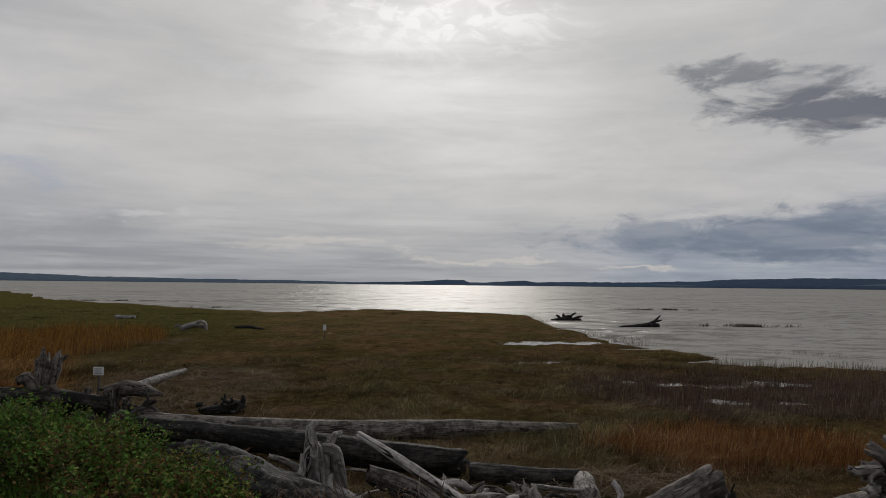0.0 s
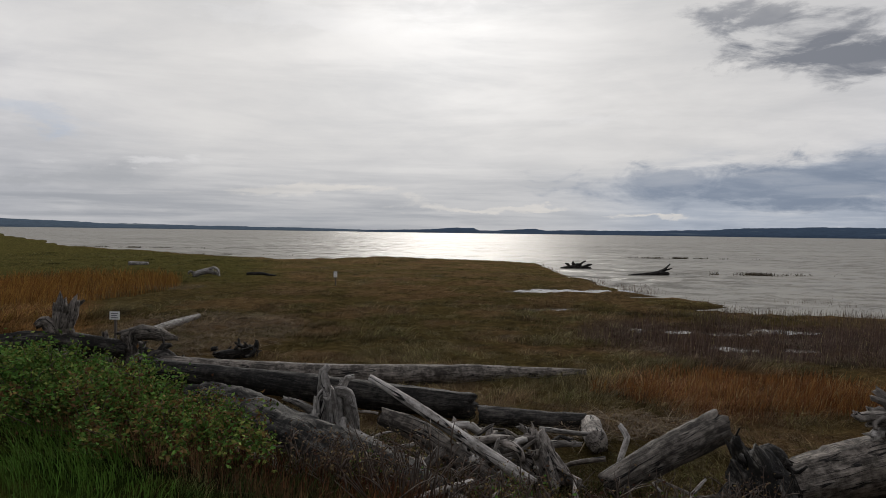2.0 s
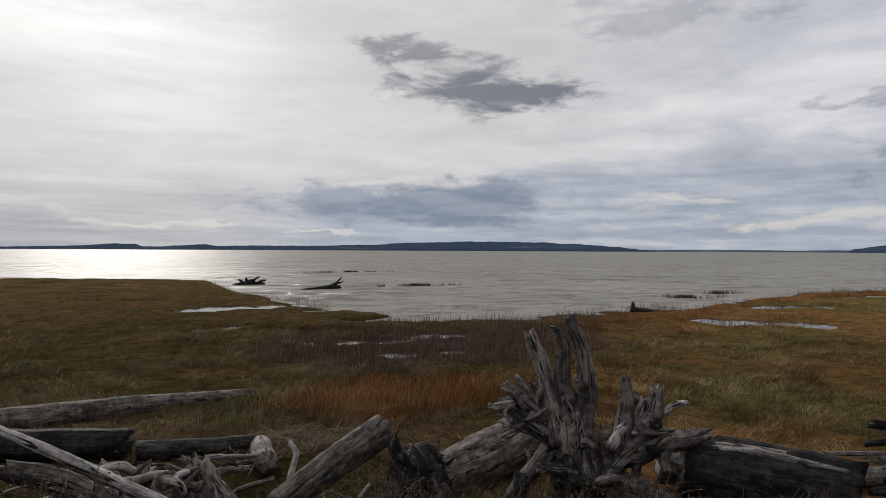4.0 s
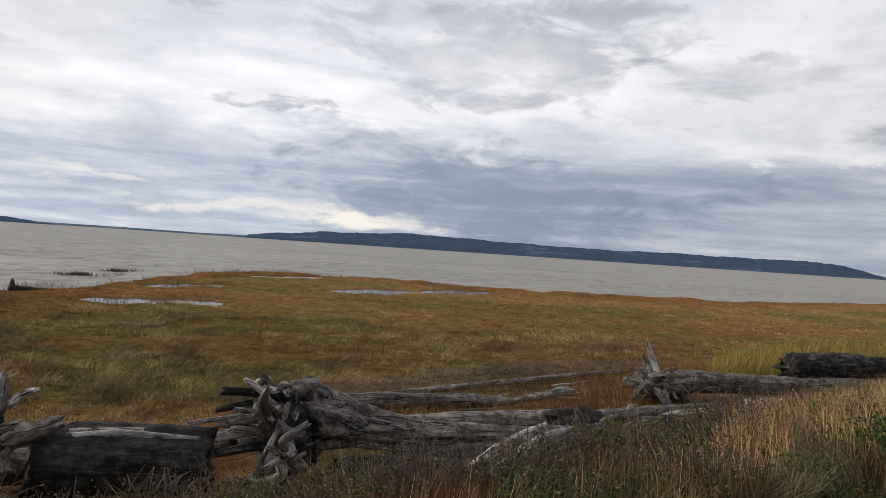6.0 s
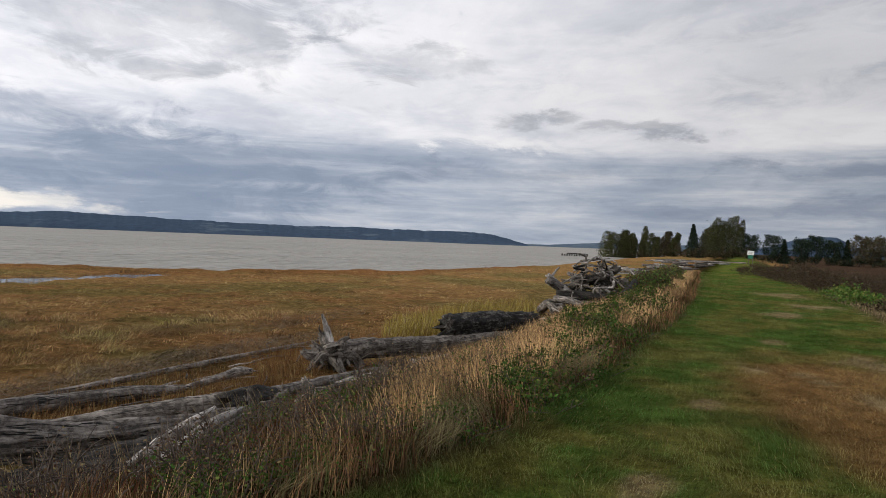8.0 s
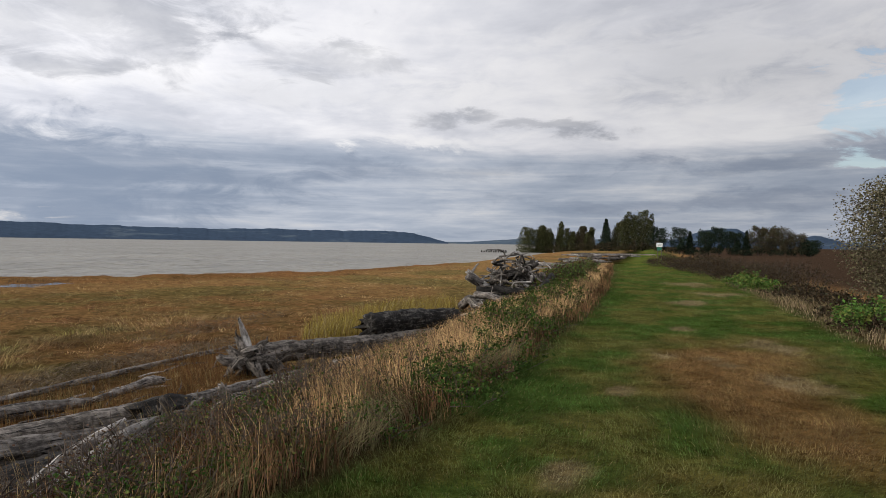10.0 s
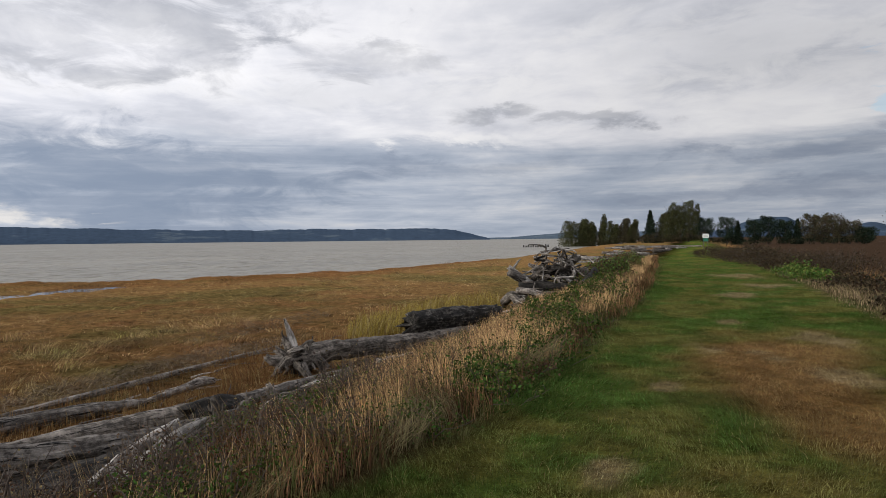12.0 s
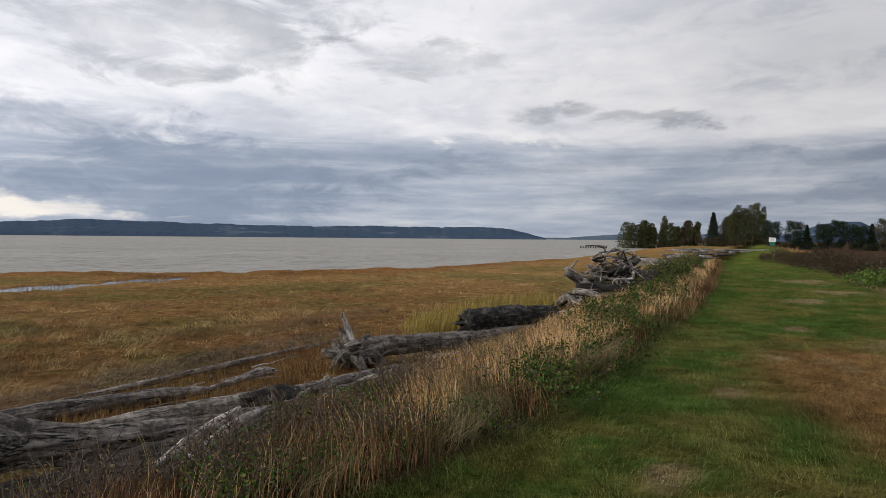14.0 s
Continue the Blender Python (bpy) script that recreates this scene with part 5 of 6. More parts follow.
# far pieces out on the marsh and in the shallows
stump((-12.3, 36.4, 0.2), WOOD_PALE, "pale twisted root lying far out on the marsh", [
    ("trunk", [(-13.1, 36.2, 0.25), (-12.5, 36.5, 0.5), (-11.9, 36.6, 0.35)], [0.14, 0.17, 0.10]),
    ("root", [(-12.5, 36.5, 0.5), (-12.1, 36.45, 0.68), (-11.8, 36.3, 0.55), (-11.7, 36.2, 0.2)], [0.10, 0.08, 0.07, 0.05]),
    ("root", [(-12.9, 36.3, 0.3), (-13.2, 36.1, 0.5), (-13.3, 36.0, 0.35)], [0.09, 0.06, 0.04]),
], 350)
resting_log([(-10.8, 38.3, 0.25), (-9.9, 38.0, 0.3), (-8.9, 37.2, 0.22)], [0.08, 0.09, 0.05], WOOD_DARK, "thin dark limb lying on far marsh grass", seed=360)
resting_log([(-21.5, 47, 0.3), (-20.2, 47.2, 0.3)], [0.15, 0.12], WOOD_PALE, "pale log far off on green marsh", seed=361)
stump((15.0, 46.5, 0.0), WOOD_DARK, "dark snag lying in shallow water", [
    ("trunk", [(13.0, 46.0, -0.02), (14.2, 46.3, 0.05), (15.4, 46.6, 0.14), (16.0, 46.7, 0.12)], [0.08, 0.13, 0.19, 0.12]),
    ("root", [(15.3, 46.6, 0.2), (15.75, 46.7, 0.45), (16.1, 46.75, 0.80)], [0.12, 0.08, 0.045]),
    ("root", [(15.5, 46.6, 0.3), (15.9, 46.5, 0.42), (16.15, 46.5, 0.5)], [0.07, 0.06, 0.03]),
], 370)
stump((11.1, 54.4, -0.1), WOOD_DARK, "black tangled snag in the shallows", [
    ("trunk", [(9.9, 54.2, 0.0), (11.0, 54.4, 0.14), (12.3, 54.6, 0.05)], [0.12, 0.2, 0.1]),
    ("root", [(10.6, 54.3, 0.1), (10.4, 54.2, 0.34), (10.2, 54.2, 0.42)], [0.14, 0.10, 0.06]),
    ("root", [(11.3, 54.4, 0.1), (11.5, 54.5, 0.36), (11.9, 54.6, 0.62)], [0.14, 0.10, 0.05]),
    ("root", [(11.0, 54.4, 0.2), (10.85, 54.4, 0.42), (10.9, 54.4, 0.55)], [0.15, 0.12, 0.06]),
    ("root", [(11.6, 54.4, 0.1), (12.1, 54.4, 0.3), (12.4, 54.4, 0.34)], [0.12, 0.10, 0.05]),
    ("root", [(11.1, 54.4, 0.2), (11.25, 54.4, 0.3), (11.5, 54.4, 0.34)], [0.2, 0.16, 0.1]),
], 380)
stump((21.7, 22.9, 0.0), WOOD_DARK, "small black snag at the marsh edge", [
    ("trunk", [(21.6, 22.8, 0.05), (21.7, 22.9, 0.25), (21.75, 22.95, 0.5)], [0.14, 0.11, 0.06]),
    ("root", [(21.7, 22.9, 0.15), (22.2, 22.7, 0.12), (22.7, 22.5, 0.1)], [0.12, 0.10, 0.05]),
], 390)

# heap of drift logs thrown up against the bank
log([(23.85, -8.7, 1.76), (23.65, -9.15, 1.36), (23.45, -9.65, 1.0), (23.3, -10.1, 0.72)], [0.09, 0.13, 0.15, 0.16], WOOD_PALE, "pale broken log sticking out of a heap", "driftwood heap", seed=400, ragged=0.9)
log([(23.75, -8.85, 1.75), (23.7, -8.98, 1.95), (23.68, -9.08, 2.06)], [0.05, 0.035, 0.02], WOOD_PALE, "pale stub branch on a broken log", "driftwood heap", seed=401, sides=9, name="driftwood_branch")
pick = random.Random(5)
heap_labels = ("grey drift log piled in a heap", "bleached drift log piled in a heap", "dark drift log piled in a heap", "pale bare branch tangled in a heap")
for i in range(120):
    hs, hu = pick.gauss(-0.05, 1.05), pick.gauss(0, 0.60)
    thick = i % 6 == 0 and i < 84
    x, y = 23.5 + hs * ALONG[0] * 0.75 + hu * OUT[0], -10.35 + hs * ALONG[1] * 0.75 + hu * OUT[1]
    base = height_at(x, y)
    top = 1.8 * max(0.12, 1 - (hs / 2.6)**2 * 0.7 - (hu / 1.5)**2 * 0.6)
    z = base + 0.08 + (i / 120) * top
    a = pick.uniform(0, 6.28)
    half = pick.uniform(0.6, 1.2) if thick else pick.uniform(0.25, 0.75)
    tip = pick.gauss(0, 0.3 if thick else 0.55)
    r = pick.uniform(0.09, 0.17) if thick else pick.uniform(0.016, 0.050)
    d = Vector((math.cos(a), math.sin(a), tip)).normalized() * half
    c = Vector((x, y, z))
    bend = Vector((pick.gauss(0, 0.1), pick.gauss(0, 0.1), pick.gauss(0, 0.08))) * (1 if thick else 1.8)
    k = (i // 6 % 3) if thick else pick.choice((0, 1, 2, 3, 0, 1))
    run, radii = [c - d, c - d * 0.3 + bend, c + d * 0.4 - bend * 0.6, c + d], [r, r * 1.05, r * 0.9, r * pick.uniform(0.35, 0.8)]
    log(bedded(run, radii) if i < 24 else run, radii, (WOOD_GREY, WOOD, WOOD_DARK, WOOD_PALE)[k], heap_labels[k], "driftwood heap", seed=410 + i, sides=12 if thick else 7, step=0.16, flute=0.12, gnarl=0.12)
# drift line at the far end of the beach
for i in range(60):
    s, u = pick.uniform(70, 150), pick.gauss(9, 3.0)
    x, y = at(s, u)
    a = math.atan2(ALONG[1], ALONG[0]) + pick.gauss(0, 0.8)
    half, r = pick.uniform(0.8, 3.2), pick.uniform(0.09, 0.24)
    z = height_at(x, y) + r * 0.55
    dx, dy = math.cos(a) * half, math.sin(a) * half
    log([(x - dx, y - dy, z), (x + dx, y + dy, z + pick.uniform(-0.05, 0.08))], [r, r * 0.7], (WOOD_PALE, WOOD, WOOD_GREY)[i % 3], "drift log on the far beach line", "far drift line", seed=500 + i, sides=7, step=1.0)


# ---- signs and piles ----
def notice(place, yaw, wide, tall, post_top, bars, label):
    ob = holder("notice_sign", place, label, "sign")
    ob.rotation_euler = (0, 0, yaw)
    part("post", box_bm((0.045, 0.045, post_top), pose(0, 0.025, post_top / 2 - 0.05)), POST, ob)
    board = part("board", box_bm((wide, 0.012, tall), pose(0, -0.006, post_top - tall / 2), 0.004), WHITE, ob, "small white board")
    for k in range(bars):
        z = post_top - tall * (0.25 + 0.5 * k / max(1, bars - 1))
        part("print_bar", box_bm((wide * (0.7 - 0.12 * (k % 2)), 0.004, tall * 0.08), pose(0, -0.016, z), 0.001), GREYBAR, board)
    return ob


notice((-5.8, 12.05, 0.25), radians(-8), 0.20, 0.15, 0.98, 3, "small white notice on a thin post by driftwood")
notice((-4.7, 31.2, 0.15), radians(-6), 0.16, 0.26, 0.72, 2, "small white marker far out on the marsh")


def trail_sign(place, yaw):
    ob = holder("trail_sign", place, "white board over a green board on posts", "sign")
    ob.rotation_euler = (0, 0, yaw)
    for x in (-0.16, 0.16):
        part("post", box_bm((0.05, 0.05, 1.72), pose(x, 0.035, 0.83)), POST, ob)
    top = part("board", box_bm((0.50, 0.02, 0.34), pose(0, -0.012, 1.60, 0, 4, 0), 0.005), WHITE, ob, "white notice board")
    for k in range(3):
        part("print_bar", box_bm((0.34 - 0.05 * (k % 2), 0.004, 0.02), pose(0, -0.026, 1.67 - 0.07 * k), 0.001), GREYBAR, top)
    part("board", box_bm((0.38, 0.02, 0.26), pose(0, -0.012, 1.27), 0.005), GREEN, ob, "green lower board")


sx, sy = 50.5, -35.0
trail_sign((sx, sy, height_at(sx, sy) + 0.05), math.atan2(ALONG[1], ALONG[0]) - math.pi / 2)

old_pier = holder("pile_row", (205.8, -80.0, 0.0), "row of old dark piles standing in the shallows", "piles")
for i in range(11):
    x, y = 207.2 - i * 0.28 + pick.gauss(0, 0.1), -76.6 - i * 0.72
    h = pick.uniform(0.5, 0.95)
    wood_part("pile", [(x, y, -0.3), (x, y, h * 0.5), (x + pick.gauss(0, 0.06), y, h)], [0.24, 0.23, 0.2], WOOD_DARK, old_pier, seed=600 + i, sides=9, step=0.8)
wood_part("beam", [(206.6, -78.0, 0.8), (205.4, -81.0, 0.8)], [0.15, 0.15], WOOD_DARK, old_pier, seed=620, sides=8, step=2.0)

# ---- grasses ----
def scatter(n, r0, r1, az0, az1, fall=1.6):
    """Places round the path, thinning out with distance."""
    k = 2 - fall
    r = (rng.uniform(r0**k, r1**k, n))**(1 / k)
    a = np.radians(rng.uniform(az0, az1, n))
    return 0.4 + r * np.sin(a), -0.5 + r * np.cos(a), r


def su(x, y):
    return x * ALONG[0] + y * ALONG[1], x * OUT[0] + y * OUT[1]


def lawn_edge(s):
    return np.interp(s, EDGE_S, EDGE_U)


def varied(col, amount=0.25, straw=0.0, tone=(0.30, 0.235, 0.12)):
    n = len(col)
    col = col * rng.uniform(1 - amount, 1 + amount, n)[:, None]
    if straw:
        f = (rng.uniform(0, 1, n) < straw)[:, None] * rng.uniform(0.4, 1.0, n)[:, None]
        col = col * (1 - f) + np.array(tone) * f
    return col


def wind(x, y, seed=0):
    a = 6.28 * fbm(x * 0.45, y * 0.45, 120 + seed, 2) * 1.2 + 2.2
    return np.stack([np.cos(a), np.sin(a)], 1)


def marsh_grass():
    """Marsh grass in tufts, each combed over by wind and tide its own way."""
    x, y, r = scatter(40000, 6.0, 78.0, -40, 124, 1.75)
    s, u = su(x, y)
    e, z = seaward(x, y), land(x, y)
    keep = (u > 5.6 + 0.8 * (fbm(x, y, 130) - 0.5)) & (e > 0.4 + rng.uniform(0, 2.0, len(x))) & (z > 0.045) & (hollow(x, y, POOLS) < 0.4)
    clump = fbm(x * 0.9, y * 0.9, 131, 3)
    keep &= rng.uniform(0, 1, len(x)) < smooth(clump, 0.3, 0.5) * 0.55 + 0.45
    x, y, r, clump, s, u = (q[keep] for q in (x, y, r, clump, s, u))
    m = len(x)
    tall = np.hypot((x - 5.2) / 3.0, (y - 10.6) / 2.0) < 1
    west = (bearing(x, y) < -25) & (r < 42)
    size = rng.uniform(0.6, 1.35, m) * (0.55 + 0.9 * smooth(clump, 0.3, 0.65)) * (1 + 0.6 * tall + 1.2 * west) * np.where((u < 9.8) & (s > 3), 0.55, 1.0)
    turn = rng.normal(0, 0.9, m)
    w = wind(x * 0.6, y * 0.6)
    comb = np.stack([w[:, 0] * np.cos(turn) - w[:, 1] * np.sin(turn), w[:, 0] * np.sin(turn) + w[:, 1] * np.cos(turn)], 1)
    tone = 0.50 + 0.92 * smooth(fbm(x * 1.3 + 7, y * 1.3, 133, 4), 0.36, 0.62)
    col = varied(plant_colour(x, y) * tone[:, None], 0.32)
    fresh = (rng.uniform(0, 1, m) < 0.16)[:, None]
    col = np.where(fresh, col * np.array((0.72, 0.86, 0.60)), col)
    for name, which, per, segs, label in (("marsh_grass", r < 24, 19, 2, "tufted golden brown tidal marsh grass"), ("far_marsh_grass", r >= 24, 15, 1, "golden brown marsh grass out to the water")):
        k = np.repeat(np.nonzero(which)[0], per)
        n = len(k)
        ray = rng.normal(0, 1, (n, 2))
        foot = ray * (0.045 + 0.0045 * r[k])[:, None]
        px, py = x[k] + foot[:, 0], y[k] + foot[:, 1]
        h = rng.uniform(0.07, 0.19, n) * size[k]
        lean = comb[k] * (h * rng.uniform(0.4, 1.7, n))[:, None] + ray * (h * 0.38)[:, None]
        blades(name, np.stack([px, py, land(px, py) - 0.02], 1), h, 0.0022 + 0.00042 * r[k], lean, varied(col[k], 0.28, 0.04, (0.24, 0.18, 0.09)), label, "grass", segs, 0.4)


def patch_grass(name, n, cs, cu, rs, ru, h0, h1, width, tone, label, spread=0.25, upright=0.25, ground_min=-1.0, world_xy=False, segs=3, straw=0.0):
    """A stand of one kind of grass over an oval."""
    a, q = rng.uniform(0, 6.283, n), np.sqrt(rng.uniform(0, 1, n))
    if world_xy:
        x, y = cs + rs * q * np.cos(a), cu + ru * q * np.sin(a)
    else:
        s, u = cs + rs * q * np.cos(a), cu + ru * q * np.sin(a)
        x, y = s * ALONG[0] + u * OUT[0], s * ALONG[1] + u * OUT[1]
    keep = rng.uniform(0, 1, n) < smooth(fbm(x * 1.2, y * 1.2, 150, 3), 0.3, 0.55) + (1 - q) * 0.3
    x, y = x[keep], y[keep]
    z = land(x, y)
    ok = z > ground_min
    x, y, z = x[ok], y[ok], z[ok]
    n = len(x)
    h = rng.uniform(h0, h1, n)
    lean = wind(x, y, 3) * (h * upright * rng.uniform(0.2, 1.4, n))[:, None] + rng.normal(0, 0.12, (n, 2)) * h[:, None]
    col = varied(np.tile(np.array(tone), (n, 1)), spread, straw)
    return blades(name, np.stack([x, y, z - 0.02], 1), h, np.full(n, width), lean, col, label, "grass", segs, 0.15)


def turf():
    x, y, r = scatter(620000, 2.6, 60.0, 60, 160, 1.75)
    x2, y2, r2 = scatter(70000, 2.8, 9.0, -50, 40, 1.5)
    x3, y3, r3 = scatter(330000, 6.5, 46.0, 84, 138, 1.5)
    x, y, r = np.concatenate([x, x2, x3]), np.concatenate([y, y2, y3]), np.concatenate([r, r2, r3])
    s, u = su(x, y)
    keep = (u < lawn_edge(s) + 0.15 * rng.normal(size=len(x))) & (u > -3.9)
    x, y, r, s, u = (q[keep] for q in (x, y, r, s, u))
    n = len(x)
    h = rng.uniform(0.025, 0.085, n) * (0.6 + 0.9 * fbm(x * 1.7, y * 1.7, 140, 3)) * (1 + 0.9 * smooth(u - lawn_edge(s), -0.5, 0.1))
    w = 0.0019 + 0.00034 * r
    lean = wind(x * 2.2, y * 2.2, 9) * (h * 0.45)[:, None] + rng.normal(0, 0.5, (n, 2)) * h[:, None]
    tone = 0.72 + 0.52 * smooth(fbm(x * 3.1, y * 3.1, 142, 4), 0.36, 0.64)
    col = varied(plant_colour(x, y) * tone[:, None], 0.35, 0.07, (0.20, 0.155, 0.07))
    pos = np.stack([x, y, land(x, y) - 0.01], 1)
    for name, k, segs, label in (("lawn_grass", r < 6.5, 2, "short mown green grass with worn brown patches"), ("far_lawn_grass", r >= 6.5, 1, "mown green path running along the dike")):
        blades(name, pos[k], h[k], w[k], lean[k], col[k], label, "grass", segs, 0.25)


def bank_grass():
    """Rank grass on the seaward flank: straw stems over green undergrowth."""
    n = 270000
    s = rng.uniform(0, 1, n)**1.7 * 66 - 7
    u = rng.uniform(0.9, 6.2, n)
    edge = lawn_edge(s)
    keep = u > edge - 0.1 + 0.25 * rng.uniform(0, 1, n)
    s, u = s[keep], u[keep]
    x, y = at(s, u)
    r = np.hypot(x - 0.5, y + 0.6)
    clump = fbm(x * 1.1, y * 1.1, 145, 3)
    keep = (rng.uniform(0, 1, len(x)) < (smooth(clump, 0.3, 0.55) * 0.8 + 0.2) * (0.12 + 0.88 * smooth(u, 5.0, 3.9)) * (1 - 0.9 * smooth(np.hypot((s - 25.5) / 3.2, (u - 4.6) / 1.5), 1.2, 0.8))) & (r > 2.2)
    s, u, x, y, r, clump = (q[keep] for q in (s, u, x, y, r, clump))
    n = len(x)
    edge = lawn_edge(s)
    straw = smooth(s, 1.0, 4.5) * smooth(u - edge, 0.15, 0.7) * np.where(s < 8, smooth(u, 3.6, 2.5), 1.0) * smooth(fbm(x * 0.9, y * 0.9, 147), 0.22, 0.42)
    dry = rng.uniform(0, 1, n) < straw * 0.92
    h = np.where(dry, rng.uniform(0.20, 0.56, n), rng.uniform(0.12, 0.38, n)) * (0.7 + 0.55 * clump) * (1 - 0.45 * smooth(u, 4.4, 5.8))
    h = h * np.where(s < 1.5, 0.75, 1.0)
    w = np.where(dry, 0.0024, 0.0045) + 0.00032 * r
    col = np.where(dry[:, None], np.array((0.365, 0.232, 0.118)), np.array((0.060, 0.066, 0.022)))
    brown = (rng.uniform(0, 1, n) < 0.74) & ~dry
    col = np.where(brown[:, None], np.array((0.155, 0.084, 0.043)), col)
    # blades next to the driftwood get its shade put into their colour
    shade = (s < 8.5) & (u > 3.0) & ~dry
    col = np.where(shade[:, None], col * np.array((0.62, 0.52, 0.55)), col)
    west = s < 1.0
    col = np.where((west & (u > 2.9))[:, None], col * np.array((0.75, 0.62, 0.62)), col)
    lean = wind(x, y, 5) * (h * rng.uniform(0.0, 0.30, n))[:, None] + rng.normal(0, 0.17, (n, 2)) * h[:, None]
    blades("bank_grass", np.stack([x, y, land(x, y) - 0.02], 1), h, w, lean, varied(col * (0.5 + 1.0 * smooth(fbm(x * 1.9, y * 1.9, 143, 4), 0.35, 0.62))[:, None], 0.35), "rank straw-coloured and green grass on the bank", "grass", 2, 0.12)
    # behind the dike
    n = 36000
    s, u = rng.uniform(0, 1, n)**1.5 * 80 + 4, -3.3 - rng.gamma(2.0, 1.1, n)
    x, y = at(s, u)
    r = np.hypot(x - 0.5, y + 0.6)
    dry = rng.uniform(0, 1, n) < 0.55
    col = np.where(dry[:, None], np.array((0.225, 0.165, 0.10)), np.array((0.105, 0.085, 0.04)))
    h = rng.uniform(0.15, 0.5, n) * (0.5 + 0.8 * fbm(x * 0.8, y * 0.8, 149)) * smooth(-u, 3.2, 4.6)
    lean = wind(x, y, 7) * (h * 0.35)[:, None] + rng.normal(0, 0.2, (n, 2)) * h[:, None]
    blades("field_side_grass", np.stack([x, y, land(x, y) - 0.02], 1), h + 0.03, 0.004 + 0.0005 * r, lean, varied(col, 0.3), "dry brown rough grass behind the dike", "grass", 2, 0.2)


def undergrowth():
    """Low growth filling the bank's flank under the stems, its tones darkened for the shade there."""
    n = 74000
    s, u = rng.uniform(0, 1, n)**1.3 * 34 - 6, rng.uniform(1.0, 6.4, n)
    keep = u > lawn_edge(s) + 0.08
    s, u = s[keep], u[keep]
    x, y = at(s, u)
    n = len(x)
    h = rng.uniform(0.06, 0.2, n)
    r = np.hypot(x - 0.5, y + 0.6)
    # tones kept near black to give the shade below the stems
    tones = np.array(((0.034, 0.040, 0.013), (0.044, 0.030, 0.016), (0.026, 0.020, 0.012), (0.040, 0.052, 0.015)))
    blades("bank_undergrowth", np.stack([x, y, land(x, y) - 0.02], 1), h, 0.007 + 0.0008 * r, rng.normal(0, 0.6, (n, 2)) * h[:, None], varied(tones[rng.integers(0, 4, n)], 0.35), "low undergrowth on the bank with shade in its colour", "grass", 2, 0.3)


marsh_grass()
undergrowth()
turf()
bank_grass()
patch_grass("yellow_reed_grass", 9000, 21.6, 7.5, 5.6, 1.5, 0.30, 0.74, 0.012, (0.225, 0.165, 0.040), "tall yellow-green reed grass by a drift heap", spread=0.4, straw=0.3)
patch_grass("russet_grass", 9000, 5.3, 10.6, 2.7, 1.4, 0.15, 0.34, 0.008, (0.185, 0.082, 0.030), "russet autumn marsh grass", world_xy=True, straw=0.1)
patch_grass("orange_grass_along_logs", 15000, 12.0, 8.1, 7.5, 1.2, 0.12, 0.36, 0.006, (0.180, 0.098, 0.042), "orange-brown grass around the drift logs", straw=0.15)
patch_grass("dusky_reeds", 9500, 8.8, 16.3, 5.2, 3.6, 0.22, 0.52, 0.007, (0.098, 0.066, 0.056), "dusky purple-brown reeds in flooded marsh", world_xy=True, upright=0.15, straw=0.05)
patch_grass("sparse_reeds", 4200, 13.0, 20.6, 6.0, 2.6, 0.18, 0.42, 0.008, (0.105, 0.076, 0.056), "sparse brown reeds in flooded hollows", world_xy=True, upright=0.15, straw=0.05)
patch_grass("orange_reeds_west", 9000, -15.5, 27.0, 4.5, 7.5, 0.45, 0.85, 0.016, (0.205, 0.105, 0.030), "orange-brown reeds on the western marsh", world_xy=True)


for px, py, a, b, turn in POOLS[-5:]:
    patch_grass("pool_reeds", 900, px, py, a * 1.15, b * 1.3, 0.12, 0.34, 0.014, (0.120, 0.078, 0.044), "thin brown reeds standing in a flooded hollow", world_xy=True, upright=0.2, segs=2)
for cs, cu, count in ((5.7, 1.85, 420), (6.3, 1.75, 320), (8.7, 1.6, 380), (9.4, 1.5, 280), (4.6, 2.2, 320)):
    patch_grass("edge_tussock", count, cs, cu, 0.42, 0.16, 0.20, 0.42, 0.006, (0.150, 0.122, 0.064), "arching dry tussock at the mown edge", upright=0.9)
patch_grass("lush_grass", 7000, -5.6, 1.9, 2.6, 0.9, 0.08, 0.24, 0.006, (0.080, 0.142, 0.026), "lush green grass at the foot of the bushes", upright=0.5)
patch_grass("weed_stalks", 1700, 3.2, 5.0, 4.6, 0.95, 0.30, 0.72, 0.0055, (0.185, 0.125, 0.070), "thin dry weed stalks before the driftwood", upright=0.35, straw=0.3)
patch_grass("weed_stalks", 1300, -2.0, 4.4, 2.2, 0.9, 0.22, 0.5, 0.005, (0.10, 0.062, 0.040), "dark dry weed stalks before the driftwood", upright=0.35, straw=0.1)


